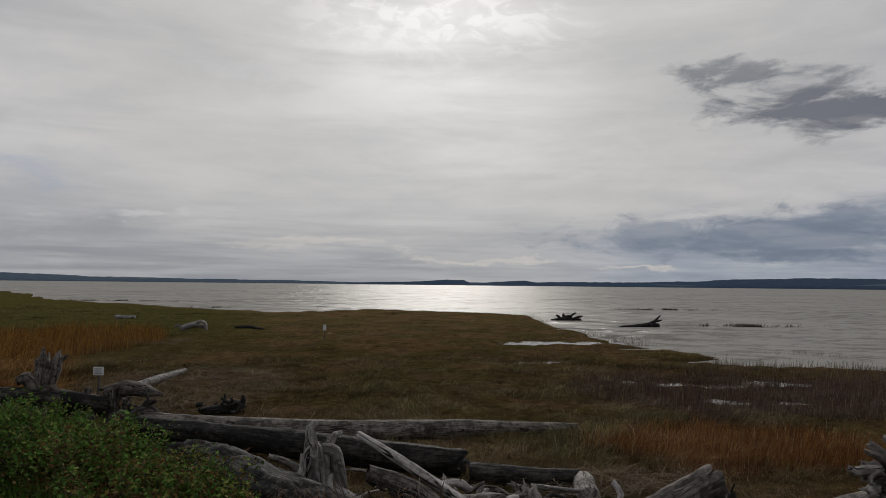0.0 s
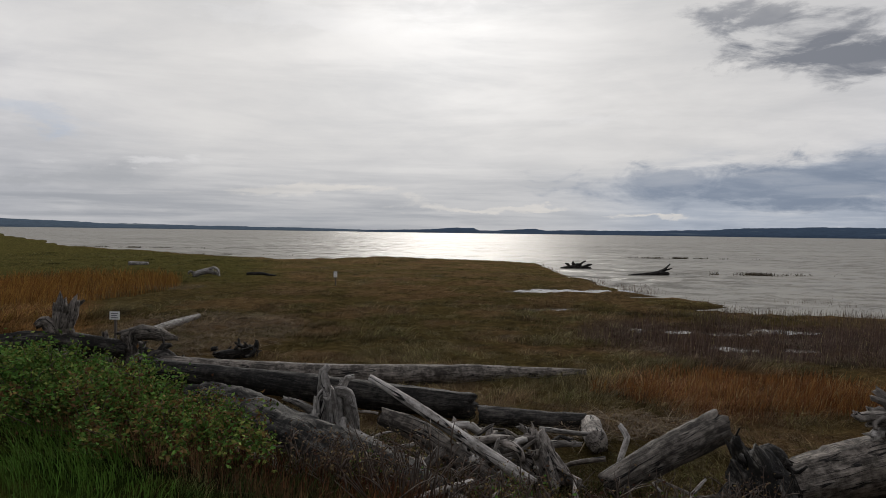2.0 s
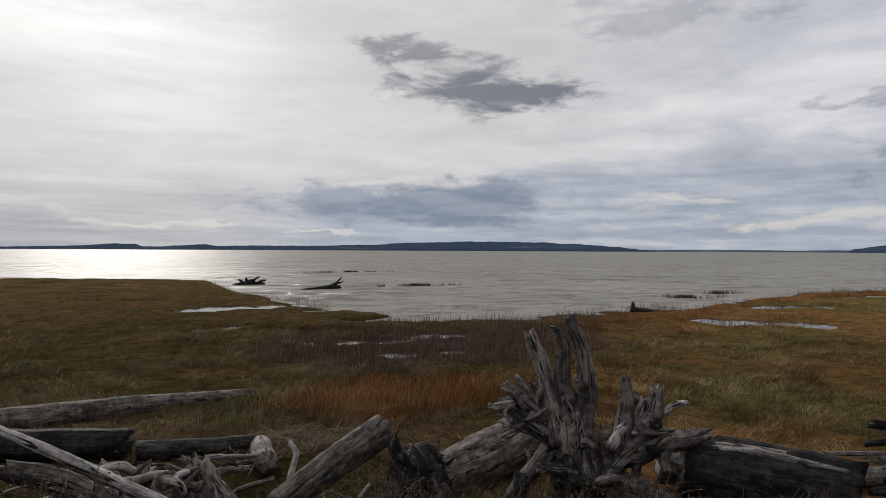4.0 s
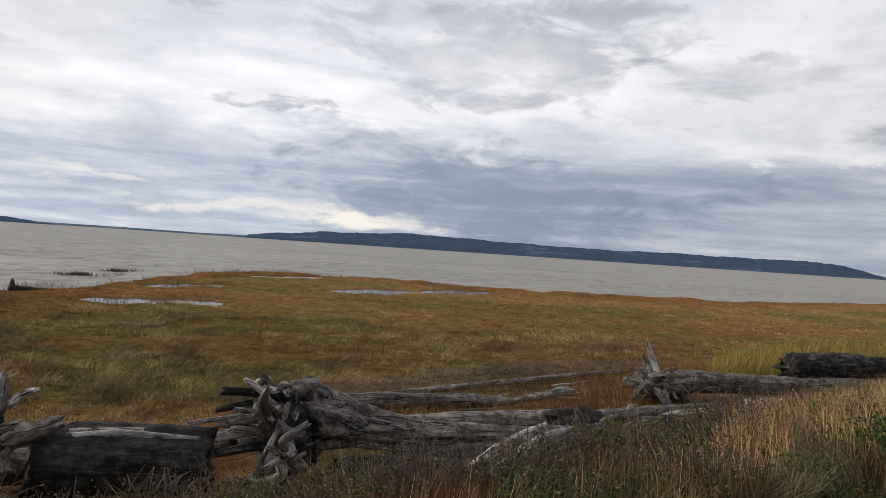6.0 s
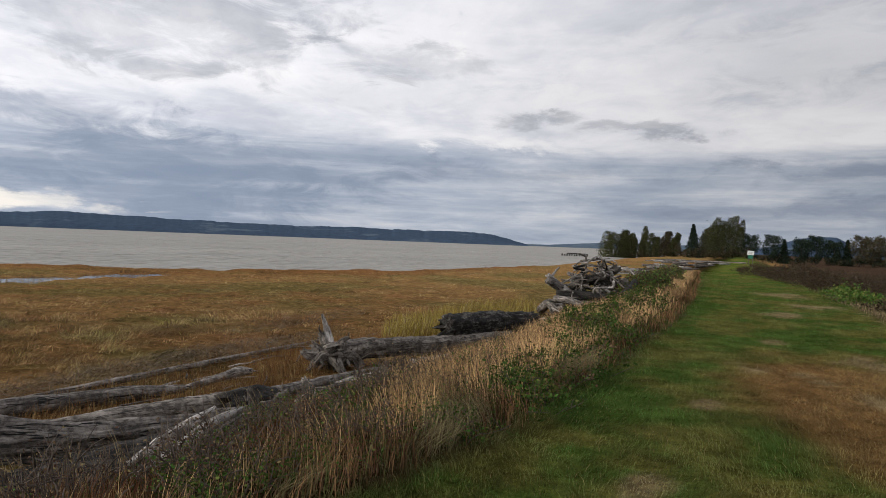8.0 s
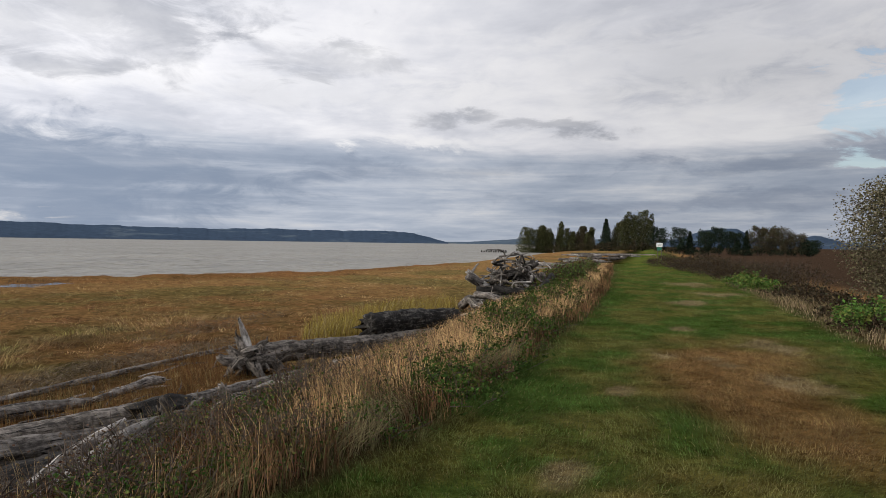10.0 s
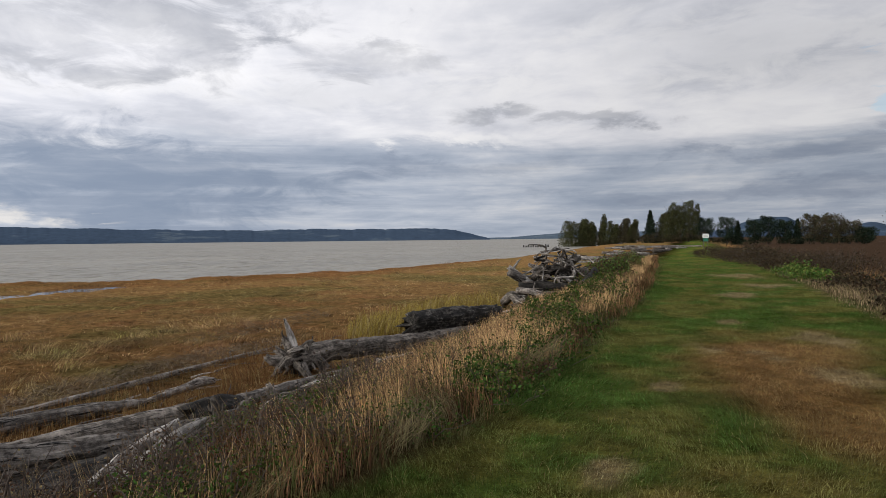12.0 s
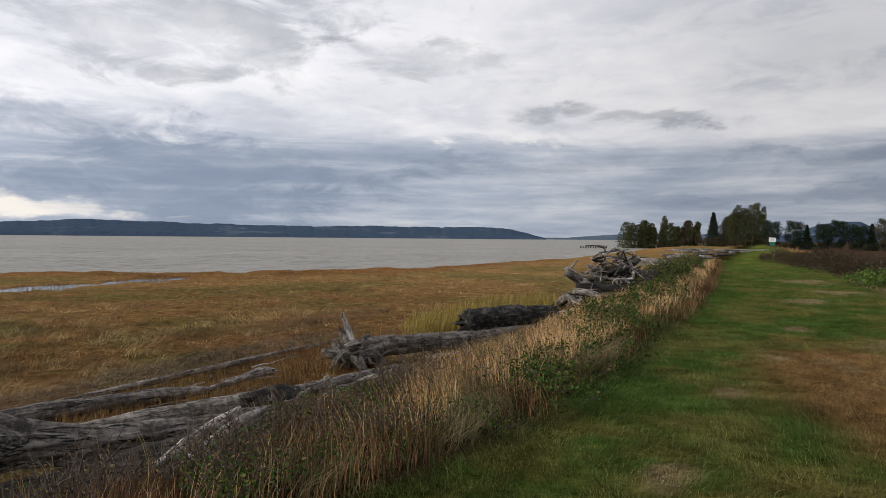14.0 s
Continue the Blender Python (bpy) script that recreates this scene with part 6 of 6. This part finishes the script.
def shore_reeds():
    """Thin stems standing in the shallows."""
    x, y, r = scatter(80000, 18.0, 62.0, 4, 66, 1.2)
    e = seaward(x, y)
    patchy = fbm(x * 0.35, y * 0.35, 160, 3)
    keep = (e < 2.5) & (e > -11) & (rng.uniform(0, 1, len(x)) < smooth(patchy, 0.46, 0.62) * smooth(e, -11, 1) * 0.75 + 0.12 * smooth(e, -1.5, 1.5))
    x, y, r = x[keep], y[keep], r[keep]
    n = len(x)
    h = rng.uniform(0.06, 0.40, n) * (0.5 + 0.9 * smooth(patchy[keep], 0.45, 0.65))
    col = varied(np.tile(np.array((0.125, 0.088, 0.066)), (n, 1)), 0.4)
    blades("shore_reeds", np.stack([x, y, np.minimum(land(x, y), 0.0) - 0.02], 1), h + 0.06, 0.004 + 0.00024 * r, rng.normal(0, 0.16, (n, 2)) * h[:, None], col, "sparse brown reed stems in shallow water", "reeds", 2, 0.1)
    for cx, cy, a, b, m in ((21.7, 48.0, 4.2, 0.7, 2600), (28.0, 80.5, 5.5, 0.6, 2200), (32.5, 29.5, 3.0, 1.2, 1300), (36.5, 31.5, 2.0, 0.8, 800), (-27, 74, 9, 1.0, 2500), (-44, 96, 12, 1.5, 2500)):
        q, t = np.abs(rng.normal(0, 0.6, m)), rng.uniform(0, 6.283, m)
        x, y = cx + a * q * np.cos(t), cy + b * q * np.sin(t)
        keep = rng.uniform(0, 1, m) < smooth(fbm(x * 0.7, y * 0.7, 165, 3), 0.42, 0.58)
        x, y = x[keep], y[keep]
        m = len(x)
        h = rng.uniform(0.10, 0.36, m) 
        col = varied(np.tile(np.array((0.075, 0.060, 0.042)), (m, 1)), 0.3)
        blades("reed_islet", np.stack([x, y, np.full(m, -0.05)], 1), h, np.full(m, 0.035), rng.normal(0, 0.1, (m, 2)), col, "low dark reed islet standing in water", "reeds", 2, 0.1)


shore_reeds()


def litter():
    """Dead reed stalks washed into drifts."""
    xs, ys = [], []
    for cx, cy, a, b, turn, m in ((-5.6, 16.4, 2.2, 3.6, 0.3, 2600), (14.3, 2.0, 5.2, 0.8, -0.59, 2400), (21.5, -0.4, 4.0, 0.9, -0.5, 900), (2.6, 8.2, 1.3, 0.6, 0.1, 700), (-12.5, 27.5, 3.0, 1.2, 0.2, 900), (9.5, 1.6, 2.0, 0.8, -0.6, 500)):
        q, t = np.sqrt(rng.uniform(0, 1, m)), rng.uniform(0, 6.283, m)
        dx, dy = a * q * np.cos(t), b * q * np.sin(t)
        xs.append(cx + dx * math.cos(turn) - dy * math.sin(turn))
        ys.append(cy + dx * math.sin(turn) + dy * math.cos(turn))
    x, y = np.concatenate(xs), np.concatenate(ys)
    n = len(x)
    a = rng.uniform(0, 6.283, n)
    run = rng.uniform(0.15, 0.6, n)
    lean = np.stack([np.cos(a), np.sin(a)], 1) * run[:, None]
    z = land(x, y) + rng.uniform(0.05, 0.16, n)
    col = varied(np.tile(np.array((0.115, 0.086, 0.058)), (n, 1)), 0.5)
    blades("reed_litter", np.stack([x, y, z], 1), rng.uniform(0.0, 0.08, n), np.full(n, 0.017), lean, col, "drifts of bleached dead reed stalks", "litter", 2, 0.0)


litter()


# ---- shrubs and weeds ----
def stems_mesh(lines, radius, mat, parent):
    verts, faces, grain = [], [], []
    for k, pts in enumerate(lines):
        v, f, g = tube(pts, [radius, radius * 0.8, radius * 0.35], sides=3, step=0.3, flute=0.0, rough=0.0, seed=k)
        o = len(verts)
        verts += [p - parent.location for p in v]
        faces += [tuple(i + o for i in q) for q in f]
        grain += g
    return tagged(sheet("twig_mass", verts, faces, mat, parent, grain=grain), kind="stuff")


def shrub(name, place, rx, ry, h, stems, leaves, size, tones, label, category="shrub", group="", seed=0, bare=0.0, spread=0.8):
    """A bush: stems fanning from the foot, leaves along their upper parts."""
    pick = random.Random(seed)
    x0, y0 = place
    z0 = height_at(x0, y0)
    ob = holder(name, (x0, y0, z0), label, category, group)
    lines, tips = [], []
    for i in range(stems):
        a, q = pick.uniform(0, 6.283), math.sqrt(pick.uniform(0, 1))
        fx, fy = x0 + rx * q * math.cos(a) * 0.75, y0 + ry * q * math.sin(a) * 0.75
        foot = Vector((fx, fy, height_at(fx, fy) - 0.04))
        top = Vector((x0 + rx * q * math.cos(a) * (1 + spread * 0.3) + pick.gauss(0, 0.1), y0 + ry * q * math.sin(a) * (1 + spread * 0.3) + pick.gauss(0, 0.1), foot.z + h * (1 - 0.55 * q * q) * pick.uniform(0.75, 1.1)))
        mid = foot.lerp(top, 0.5) + Vector((pick.gauss(0, 0.06), pick.gauss(0, 0.06), 0.08 * h))
        lines.append([foot, mid, top])
        tips.append((foot, mid, top))
        if pick.random() < 0.7:
            side = mid.lerp(top, pick.uniform(0.0, 0.6))
            out = side + Vector((pick.gauss(0, 0.16), pick.gauss(0, 0.16), pick.uniform(0.02, 0.22))) * max(h, 0.4)
            lines.append([side, side.lerp(out, 0.5) + Vector((0, 0, 0.02)), out])
            tips.append((side, side.lerp(out, 0.5), out))
    stems_mesh(lines, 0.004 + 0.004 * h, TWIG, ob)
    if leaves:
        k = np.array([pick.randrange(len(tips)) for _ in range(leaves)])
        t = rng.uniform(0.25, 1.0, leaves)[:, None]
        A, B, C = (np.array([list(q[j]) for q in tips])[k] for j in range(3))
        p = A * (1 - t)**2 + B * 2 * t * (1 - t) + C * t**2 + rng.normal(0, 0.035 + 0.03 * h, (leaves, 3))
        p[:, 2] = np.maximum(p[:, 2], land(p[:, 0], p[:, 1]) + 0.01)
        col = np.array(tones)[rng.integers(0, len(tones), leaves)]
        leaf_mesh("foliage", p, size * rng.uniform(0.6, 1.3, leaves), varied(col, 0.3), LEAF, ob)["kind"] = "stuff"
    return ob


GREENS = ((0.072, 0.132, 0.028), (0.098, 0.156, 0.034), (0.054, 0.100, 0.023), (0.145, 0.160, 0.040))
MIXED = GREENS + ((0.13, 0.085, 0.03), (0.11, 0.06, 0.03))
RUST = ((0.105, 0.065, 0.040), (0.085, 0.050, 0.035), (0.14, 0.10, 0.05))
DUSK = ((0.040, 0.029, 0.019), (0.054, 0.036, 0.022), (0.076, 0.054, 0.030), (0.032, 0.030, 0.018))
# leafy thicket on the bank west of the path
for i, (s, u, rx, ry, h, n) in enumerate(((-8.6, 3.0, 1.1, 0.9, 0.60, 5200), (-7.2, 2.9, 1.0, 0.85, 0.64, 5200), (-6.0, 3.0, 0.95, 0.8, 0.72, 5200), (-5.0, 3.1, 0.85, 0.75, 0.62, 4800), (-4.2, 3.0, 0.7, 0.65, 0.45, 3600),
                                          (-6.6, 3.9, 1.0, 0.7, 0.52, 3200), (-8.0, 4.1, 1.1, 0.7, 0.55, 3200), (-5.4, 2.85, 0.7, 0.35, 0.35, 1800))):
    shrub("rose_bush", at(s, u), rx, ry, h, 46, int(n * 1.45), 0.024, MIXED if i in (3, 4, 5) else GREENS, "low leafy green bush on the grassy bank", group="leafy bushes on the bank", seed=40 + i)
# dark twiggy weeds in front of the driftwood
for i, (s, u) in enumerate(((-3.6, 3.7), (-3.0, 3.9), (-2.4, 3.6), (-2.3, 4.4), (-1.6, 4.1), (-1.0, 4.5), (-0.4, 4.6), (0.2, 4.9), (0.8, 4.6), (1.4, 5.0), (2.0, 5.2), (2.6, 5.0), (3.3, 4.9), (3.9, 4.7), (0.5, 5.4), (-0.9, 5.2), (4.5, 4.5), (5.0, 3.6), (5.6, 4.1), (6.4, 3.9), (7.0, 3.2), (7.6, 4.3), (8.6, 3.4), (9.4, 4.2), (5.8, 3.0), (10.6, 3.9), (4.2, 3.9), (3.4, 4.2), (2.6, 4.3), (1.8, 4.4), (0.2, 5.9), (0.9, 6.0), (1.6, 5.9), (2.3, 5.7), (3.0, 5.8), (-0.6, 5.8), (3.8, 5.5))):
    green = i in (6, 7, 8, 12)
    shrub("dead_weeds", at(s, u), 0.45, 0.36, 0.46 + 0.12 * (i % 3), 46, 520 if green else 420, 0.016, MIXED if green else RUST, "dark twiggy weeds with shrivelled leaves", "weeds", "weeds before the driftwood", 70 + i)
for i, (s, u) in enumerate(((0.3, 4.3), (1.2, 4.5), (2.2, 4.6), (3.0, 4.4), (-0.6, 4.2), (-1.5, 3.8), (1.8, 4.0), (3.8, 4.1), (0.6, 5.5), (1.4, 5.6), (2.3, 5.6), (3.2, 5.3), (-0.3, 5.2), (4.2, 4.9))):
    shrub("weed_clump", at(s, u), 0.45, 0.3, 0.34, 24, 700, 0.018, MIXED, "small green weeds in front of driftwood", "weeds", "weeds before the driftwood", 290 + i)
for i, (s, u) in enumerate(((0.2, 5.7), (0.9, 5.6), (1.5, 5.8), (2.1, 5.5), (2.7, 5.7), (3.4, 5.4), (-0.5, 5.9), (-1.2, 5.7), (4.3, 5.2), (-2.4, 4.9), (-3.2, 4.3))):
    shrub("weed_clump", at(s, u), 0.40, 0.28, 0.30 + 0.06 * (i % 3), 22, 620, 0.018, MIXED, "small green weeds in front of driftwood", "weeds", "weeds before the driftwood", 320 + i)
NETTLE = ((0.038, 0.070, 0.015), (0.050, 0.086, 0.018), (0.032, 0.056, 0.013), (0.082, 0.092, 0.024))
for i in range(26):
    s = 3.6 + i * 0.62
    shrub("weed_clump", at(s, lawn_edge(s) + 0.28 + 0.16 * (i * 7 % 4)), 0.42, 0.26, 0.20 + 0.05 * (i * 5 % 3), 20, 620, 0.019, NETTLE + RUST if i % 3 == 0 else NETTLE, "low dark green weeds at the mown edge", "weeds", "weeds along the path", 420 + i)
for i, (s, u) in enumerate(((4.6, 2.9), (5.6, 2.4), (6.3, 3.0), (7.2, 2.5), (8.2, 3.1), (9.0, 2.6), (10.2, 2.9), (11.4, 3.2), (12.6, 3.6), (8.9, 4.2), (10.9, 4.4), (13.8, 3.9), (15.8, 3.8))):
    shrub("dead_weeds", at(s, u), 0.5, 0.4, 0.42, 34, 520, 0.017, RUST + NETTLE[:2], "brown weeds among straw on the bank", "weeds", "weeds on the bank", 460 + i)
for i, (s, u) in enumerate(((6.1, 4.3), (6.9, 4.5), (7.6, 4.7), (8.5, 4.6), (9.3, 4.4), (10.2, 4.6), (11.4, 4.4))):
    shrub("weed_clump", at(s, u), 0.48, 0.34, 0.34 + 0.05 * (i % 3), 26, 760, 0.018, NETTLE if i % 2 else MIXED, "green leafy weeds at the foot of driftwood", "weeds", "weeds on the bank", 520 + i)
# green nettles and weeds along the mown edge
for i, (s, u, h, n) in enumerate(((7.6, 2.0, 0.38, 900), (8.6, 2.1, 0.42, 1100), (9.6, 1.95, 0.42, 1100), (11.0, 2.3, 0.45, 1000), (12.2, 2.1, 0.5, 1200), (13.4, 2.5, 0.55, 1300), (14.4, 3.0, 0.6, 1400), (15.4, 2.4, 0.55, 1200), (16.6, 2.9, 0.6, 1300),
                                  (17.8, 2.2, 0.55, 1100), (19.2, 2.8, 0.6, 1200), (20.8, 2.3, 0.6, 1100), (22.4, 2.9, 0.65, 1100), (6.6, 3.5, 0.4, 700), (5.2, 3.6, 0.35, 600), (7.9, 3.9, 0.4, 700), (10.3, 3.6, 0.4, 600), (25, 2.6, 0.7, 1100), (28, 2.8, 0.9, 1300), (31, 3.0, 0.9, 1300), (35, 3.4, 1.0, 1200))):
    shrub("weed_clump", at(s, u - (0.35 if 6 < s < 24 else 0.0)), 0.55 + 0.02 * s, 0.42, h, 26, n, 0.019 + 0.0009 * s, NETTLE + RUST[:1] if i % 2 else NETTLE, "green leafy weeds along the mown grass edge", "weeds", "weeds along the path", 100 + i)
for i, (s, u, h) in enumerate(((27.5, 3.0, 1.0), (29.5, 3.4, 1.15), (32, 3.6, 1.2), (34.5, 3.0, 1.2), (37, 3.6, 1.25), (40, 3.2, 1.2), (43.5, 3.6, 1.2), (47, 3.9, 1.2), (30.5, 4.9, 1.1), (25.4, 2.8, 0.85), (51, 4.2, 1.1))):
    shrub("bank_shrub", at(s, u), 1.2, 0.9, h, 50, 1900, 0.045, MIXED + DUSK[:3] if i % 2 else DUSK + GREENS[:2], "dull green shrub on the bank", group="shrubs on the bank", seed=140 + i)
for i, (s, u, rx, h) in enumerate(((56, -1.8, 2.2, 1.0), (50, -3.0, 2.2, 1.0), (46, -3.4, 2.2, 1.05), (42, -3.9, 2.2, 1.1), (38.5, -4.2, 2.0, 1.0), (35.2, -4.6, 1.8, 0.85), (54, -4.6, 2.4, 1.3), (48, -6.2, 2.4, 1.5), (43, -6.4, 2.4, 1.5), (52, -8.2, 2.6, 1.9), (46, -8.8, 2.2, 1.9),
                                       (24.5, -5.2, 1.1, 0.7), (22.0, -5.6, 1.0, 0.75), (18.4, -5.2, 0.8, 0.5), (16.2, -5.0, 0.7, 0.45))):
    shrub("brown_thicket", at(s, u), rx, 1.2, h, 110, 3200, 0.05, DUSK, "dense bare brown thicket beside the mown path", group="brown thicket", seed=160 + i)
for i, (s, u) in enumerate(((29.6, -3.9), (27.6, -4.1), (15.6, -4.5), (17.2, -4.9))):
    shrub("green_bramble", at(s, u), 0.9, 0.6, 0.7, 30, 1500, 0.05, GREENS, "green bramble clump beside the mown path", group="brambles", seed=180 + i)


# ---- trees ----
def tree(name, place, h, crown, label, tones, count, leaf, seed, lean=0.0, trunk=0.12, limbs=9, group="", form="oval"):
    """Tapered trunk, limbs, and a crown of leaf clumps gathered about the limbs' ends."""
    pick = random.Random(seed)
    x0, y0 = place
    z0 = height_at(x0, y0) - 0.05
    ob = holder(name, (x0, y0, z0), label, "tree", group)
    over = Vector((-OUT[0] * 0.2 - ALONG[0] * 0.0, -OUT[1] * 0.2, 0)) + Vector((-0.27, -0.96, 0))
    over *= lean
    axis = [Vector((x0, y0, z0)) + over * (t * t) * h + Vector((0, 0, t * h)) for t in (0, 0.35, 0.7, 0.95)]
    wood_part("trunk", axis, [trunk, trunk * 0.7, trunk * 0.4, trunk * 0.12], BARK, ob, seed=seed, sides=9, step=h / 10)
    centres = []
    for i in range(limbs):
        t = 0.12 + 0.83 * (i + pick.random() * 0.6) / limbs
        c = Vector((x0, y0, z0)) + over * (t * t) * h + Vector((0, 0, t * h))
        if form == "column":
            reach = crown * (0.55 + 0.6 * math.sin(math.pi * min(1, t * 0.9 + 0.05)))
        elif form == "cone":
            reach = crown * (1.08 - t)
        else:
            reach = crown * math.sqrt(max(0.08, 1 - ((t - 0.55) / 0.5)**2))
        a = i * 2.4 + pick.uniform(-0.5, 0.5)
        rise = {"column": 0.9, "cone": -0.12, "oval": 0.45}[form]
        end = c + Vector((math.cos(a) * reach, math.sin(a) * reach, reach * rise)) + over * 0.3
        wood_part("limb", [c, c.lerp(end, 0.5) + Vector((0, 0, 0.05 * h * (form != "cone"))), end], [trunk * 0.35 * (1.1 - t), trunk * 0.2 * (1.1 - t), 0.015], BARK, ob, seed=seed + i, sides=5, step=h / 8)
        for q in (0.45, 0.7, 0.95):
            centres.append((c.lerp(end, q), reach * (0.62 if form != "cone" else 0.34) * (1.15 - 0.3 * q)))
    k = rng.integers(0, len(centres), count)
    C = np.array([list(c[0]) for c in centres])[k]
    R = np.array([c[1] for c in centres])[k]
    d = rng.normal(size=(count, 3))
    d /= np.linalg.norm(d, axis=1)[:, None]
    d[:, 2] *= 0.55 if form == "cone" else (1.5 if form == "column" else 0.9)
    p = C + d * (R * rng.uniform(0.2, 1.0, count)**0.6)[:, None]
    if form == "column":
        # leaves close round upright wind-combed plumes of uneven height
        plumes = 5
        k = rng.integers(0, plumes, count)
        ox = np.array([pick.gauss(0, 0.62) for _ in range(plumes)])[k] * crown
        oy = np.array([pick.gauss(0, 0.62) for _ in range(plumes)])[k] * crown
        rise = np.array([1.0] + [pick.uniform(0.72, 0.98) for _ in range(plumes - 1)])[k]
        t = rng.uniform(0.03, 1.0, count)**0.9
        a = rng.uniform(0, 6.283, count)
        ragged = 0.45 + 1.1 * fbm(a * 1.3 + k * 3.7, t * 6 + k, seed, 3)
        q = 0.80 * crown * np.sqrt(rng.uniform(0.02, 1, count)) * np.sin(np.pi * np.clip(t * 0.80 + 0.16, 0, 1))**0.40 * ragged
        bend = np.array((over.x, over.y)) * h * 0.9
        p = np.stack([x0 + ox * (1 - 0.35 * t) + bend[0] * t * t + q * np.cos(a), y0 + oy * (1 - 0.35 * t) + bend[1] * t * t + q * np.sin(a), z0 + h * rise * t], 1)
    if form == "cone":
        # drooping whorls
        t = rng.uniform(0.05, 1.0, count)
        a = rng.uniform(0, 6.283, count)
        whorl = 0.45 + 0.55 * np.abs(np.sin(t * 26 + np.floor(a * 1.3)))
        q = crown * (1.05 - t) * np.sqrt(rng.uniform(0.03, 1, count)) * whorl * (0.6 + 0.8 * fbm(a * 1.5 + seed, t * 8, seed, 2))
        p = np.stack([x0 + q * np.cos(a), y0 + q * np.sin(a), z0 + h * t - q * 0.25], 1)
    p[:, 2] = np.maximum(p[:, 2], z0 + 0.15)
    col = varied(np.array(tones)[rng.integers(0, len(tones), count)], 0.3)
    leaf_mesh("crown", p, leaf * rng.uniform(0.6, 1.4, count), col, LEAF, ob, long=1.3)["kind"] = "stuff"
    return ob


POPLAR = ((0.070, 0.074, 0.032), (0.090, 0.086, 0.038), (0.052, 0.058, 0.026))
FIR = ((0.024, 0.036, 0.022), (0.032, 0.044, 0.026), (0.020, 0.030, 0.020))
AUTUMN = ((0.085, 0.070, 0.040), (0.075, 0.055, 0.038), (0.060, 0.062, 0.032))
BAY = "trees at the end of the beach"
for i, (x, y, h, c, form, tones, lean) in enumerate((
        (211.0, -95.0, 9.0, 2.0, "column", POPLAR, 0.05), (209.6, -97.8, 9.6, 1.9, "column", POPLAR, 0.06), (208.2, -100.6, 8.6, 1.5, "column", POPLAR, 0.08), (206.6, -103.2, 10.9, 1.1, "column", POPLAR, 0.10),
        (205.0, -106.0, 8.6, 1.4, "column", POPLAR, 0.12), (203.4, -109.4, 8.2, 1.2, "column", AUTUMN, 0.12), (202.0, -111.8, 7.8, 0.9, "column", POPLAR, 0.14),
        (199.1, -116.9, 10.6, 3.6, "cone", FIR, 0.02), (197.2, -120.2, 11.8, 1.5, "column", POPLAR, 0.10), (195.8, -122.4, 13.0, 1.7, "column", POPLAR, 0.10), (194.4, -124.6, 13.4, 1.7, "column", POPLAR, 0.10), (193.0, -126.8, 13.2, 1.4, "column", POPLAR, 0.10))):
    name, label = ("fir_tree", "dark fir tree on the low spit") if form == "cone" else ("poplar_tree", "wind-bent poplar with thinning olive leaves")
    tree(name, (x, y), h, c * (1.2 if form == "column" else 1.0), label, tones, 8000, 0.22, 300 + i * 20, lean, 0.22, 12, BAY, form)
for i, (x, y, h, c, form, tones) in enumerate((
        (190.4, -130.7, 7.0, 2.6, "oval", FIR), (186.6, -136.0, 8.0, 2.8, "oval", FIR), (184.8, -138.5, 7.4, 2.4, "cone", FIR), (182.0, -142.2, 7.0, 2.8, "oval", FIR), (179.6, -145.2, 8.0, 2.8, "oval", FIR),
        (176.5, -148.6, 6.6, 2.6, "oval", FIR), (174.4, -151.2, 7.6, 2.2, "cone", FIR), (172.4, -153.6, 8.4, 2.6, "oval", AUTUMN), (170.2, -156.0, 7.8, 2.8, "oval", AUTUMN), (168.2, -158.3, 8.2, 3.2, "oval", AUTUMN), (165.4, -161.2, 6.0, 3.0, "oval", AUTUMN), (162.6, -164.0, 4.0, 2.6, "oval", FIR))):
    name, label = ("fir_tree", "small dark conifer in the tree line") if form == "cone" else ("broad_tree", "low broad tree in the field's tree line")
    tree(name, (x, y), h, c, label, tones, 4600, 0.23, 600 + i * 20, 0.02, 0.2, 12, "tree line behind the field", form)
for i in range(16):
    x, y = 209.5 - i * 1.35, -97.5 - i * 2.25
    shrub("far_scrub", (190.5 - i * 1.85, -131.5 - i * 2.1), 2.2, 2.2, 2.0 + (i * 5 % 4) * 0.4, 18, 420, 0.22, FIR + AUTUMN[:1], "dark low scrub under the tree line", group="scrub under the trees", seed=230 + i)
    shrub("far_scrub", (x, y), 2.4, 2.4, 2.6 + (i * 7 % 5) * 0.5, 18, 620, 0.22, AUTUMN, "low brown scrub under the trees", group="scrub under the trees", seed=200 + i)
tree("willow_tree", (17.3, -21.5), 4.3, 1.75, "tall loose shrub with pale autumn leaves", ((0.125, 0.108, 0.062), (0.100, 0.088, 0.050), (0.155, 0.130, 0.088), (0.075, 0.072, 0.040)), 26000, 0.055, 900, 0.0, 0.07, 30, "", "oval")
shrub("willow_scrub", (16.6, -20.2), 1.2, 0.9, 0.9, 50, 2600, 0.045, GREENS + RUST, "leafy scrub at the foot of a tall shrub", seed=260)
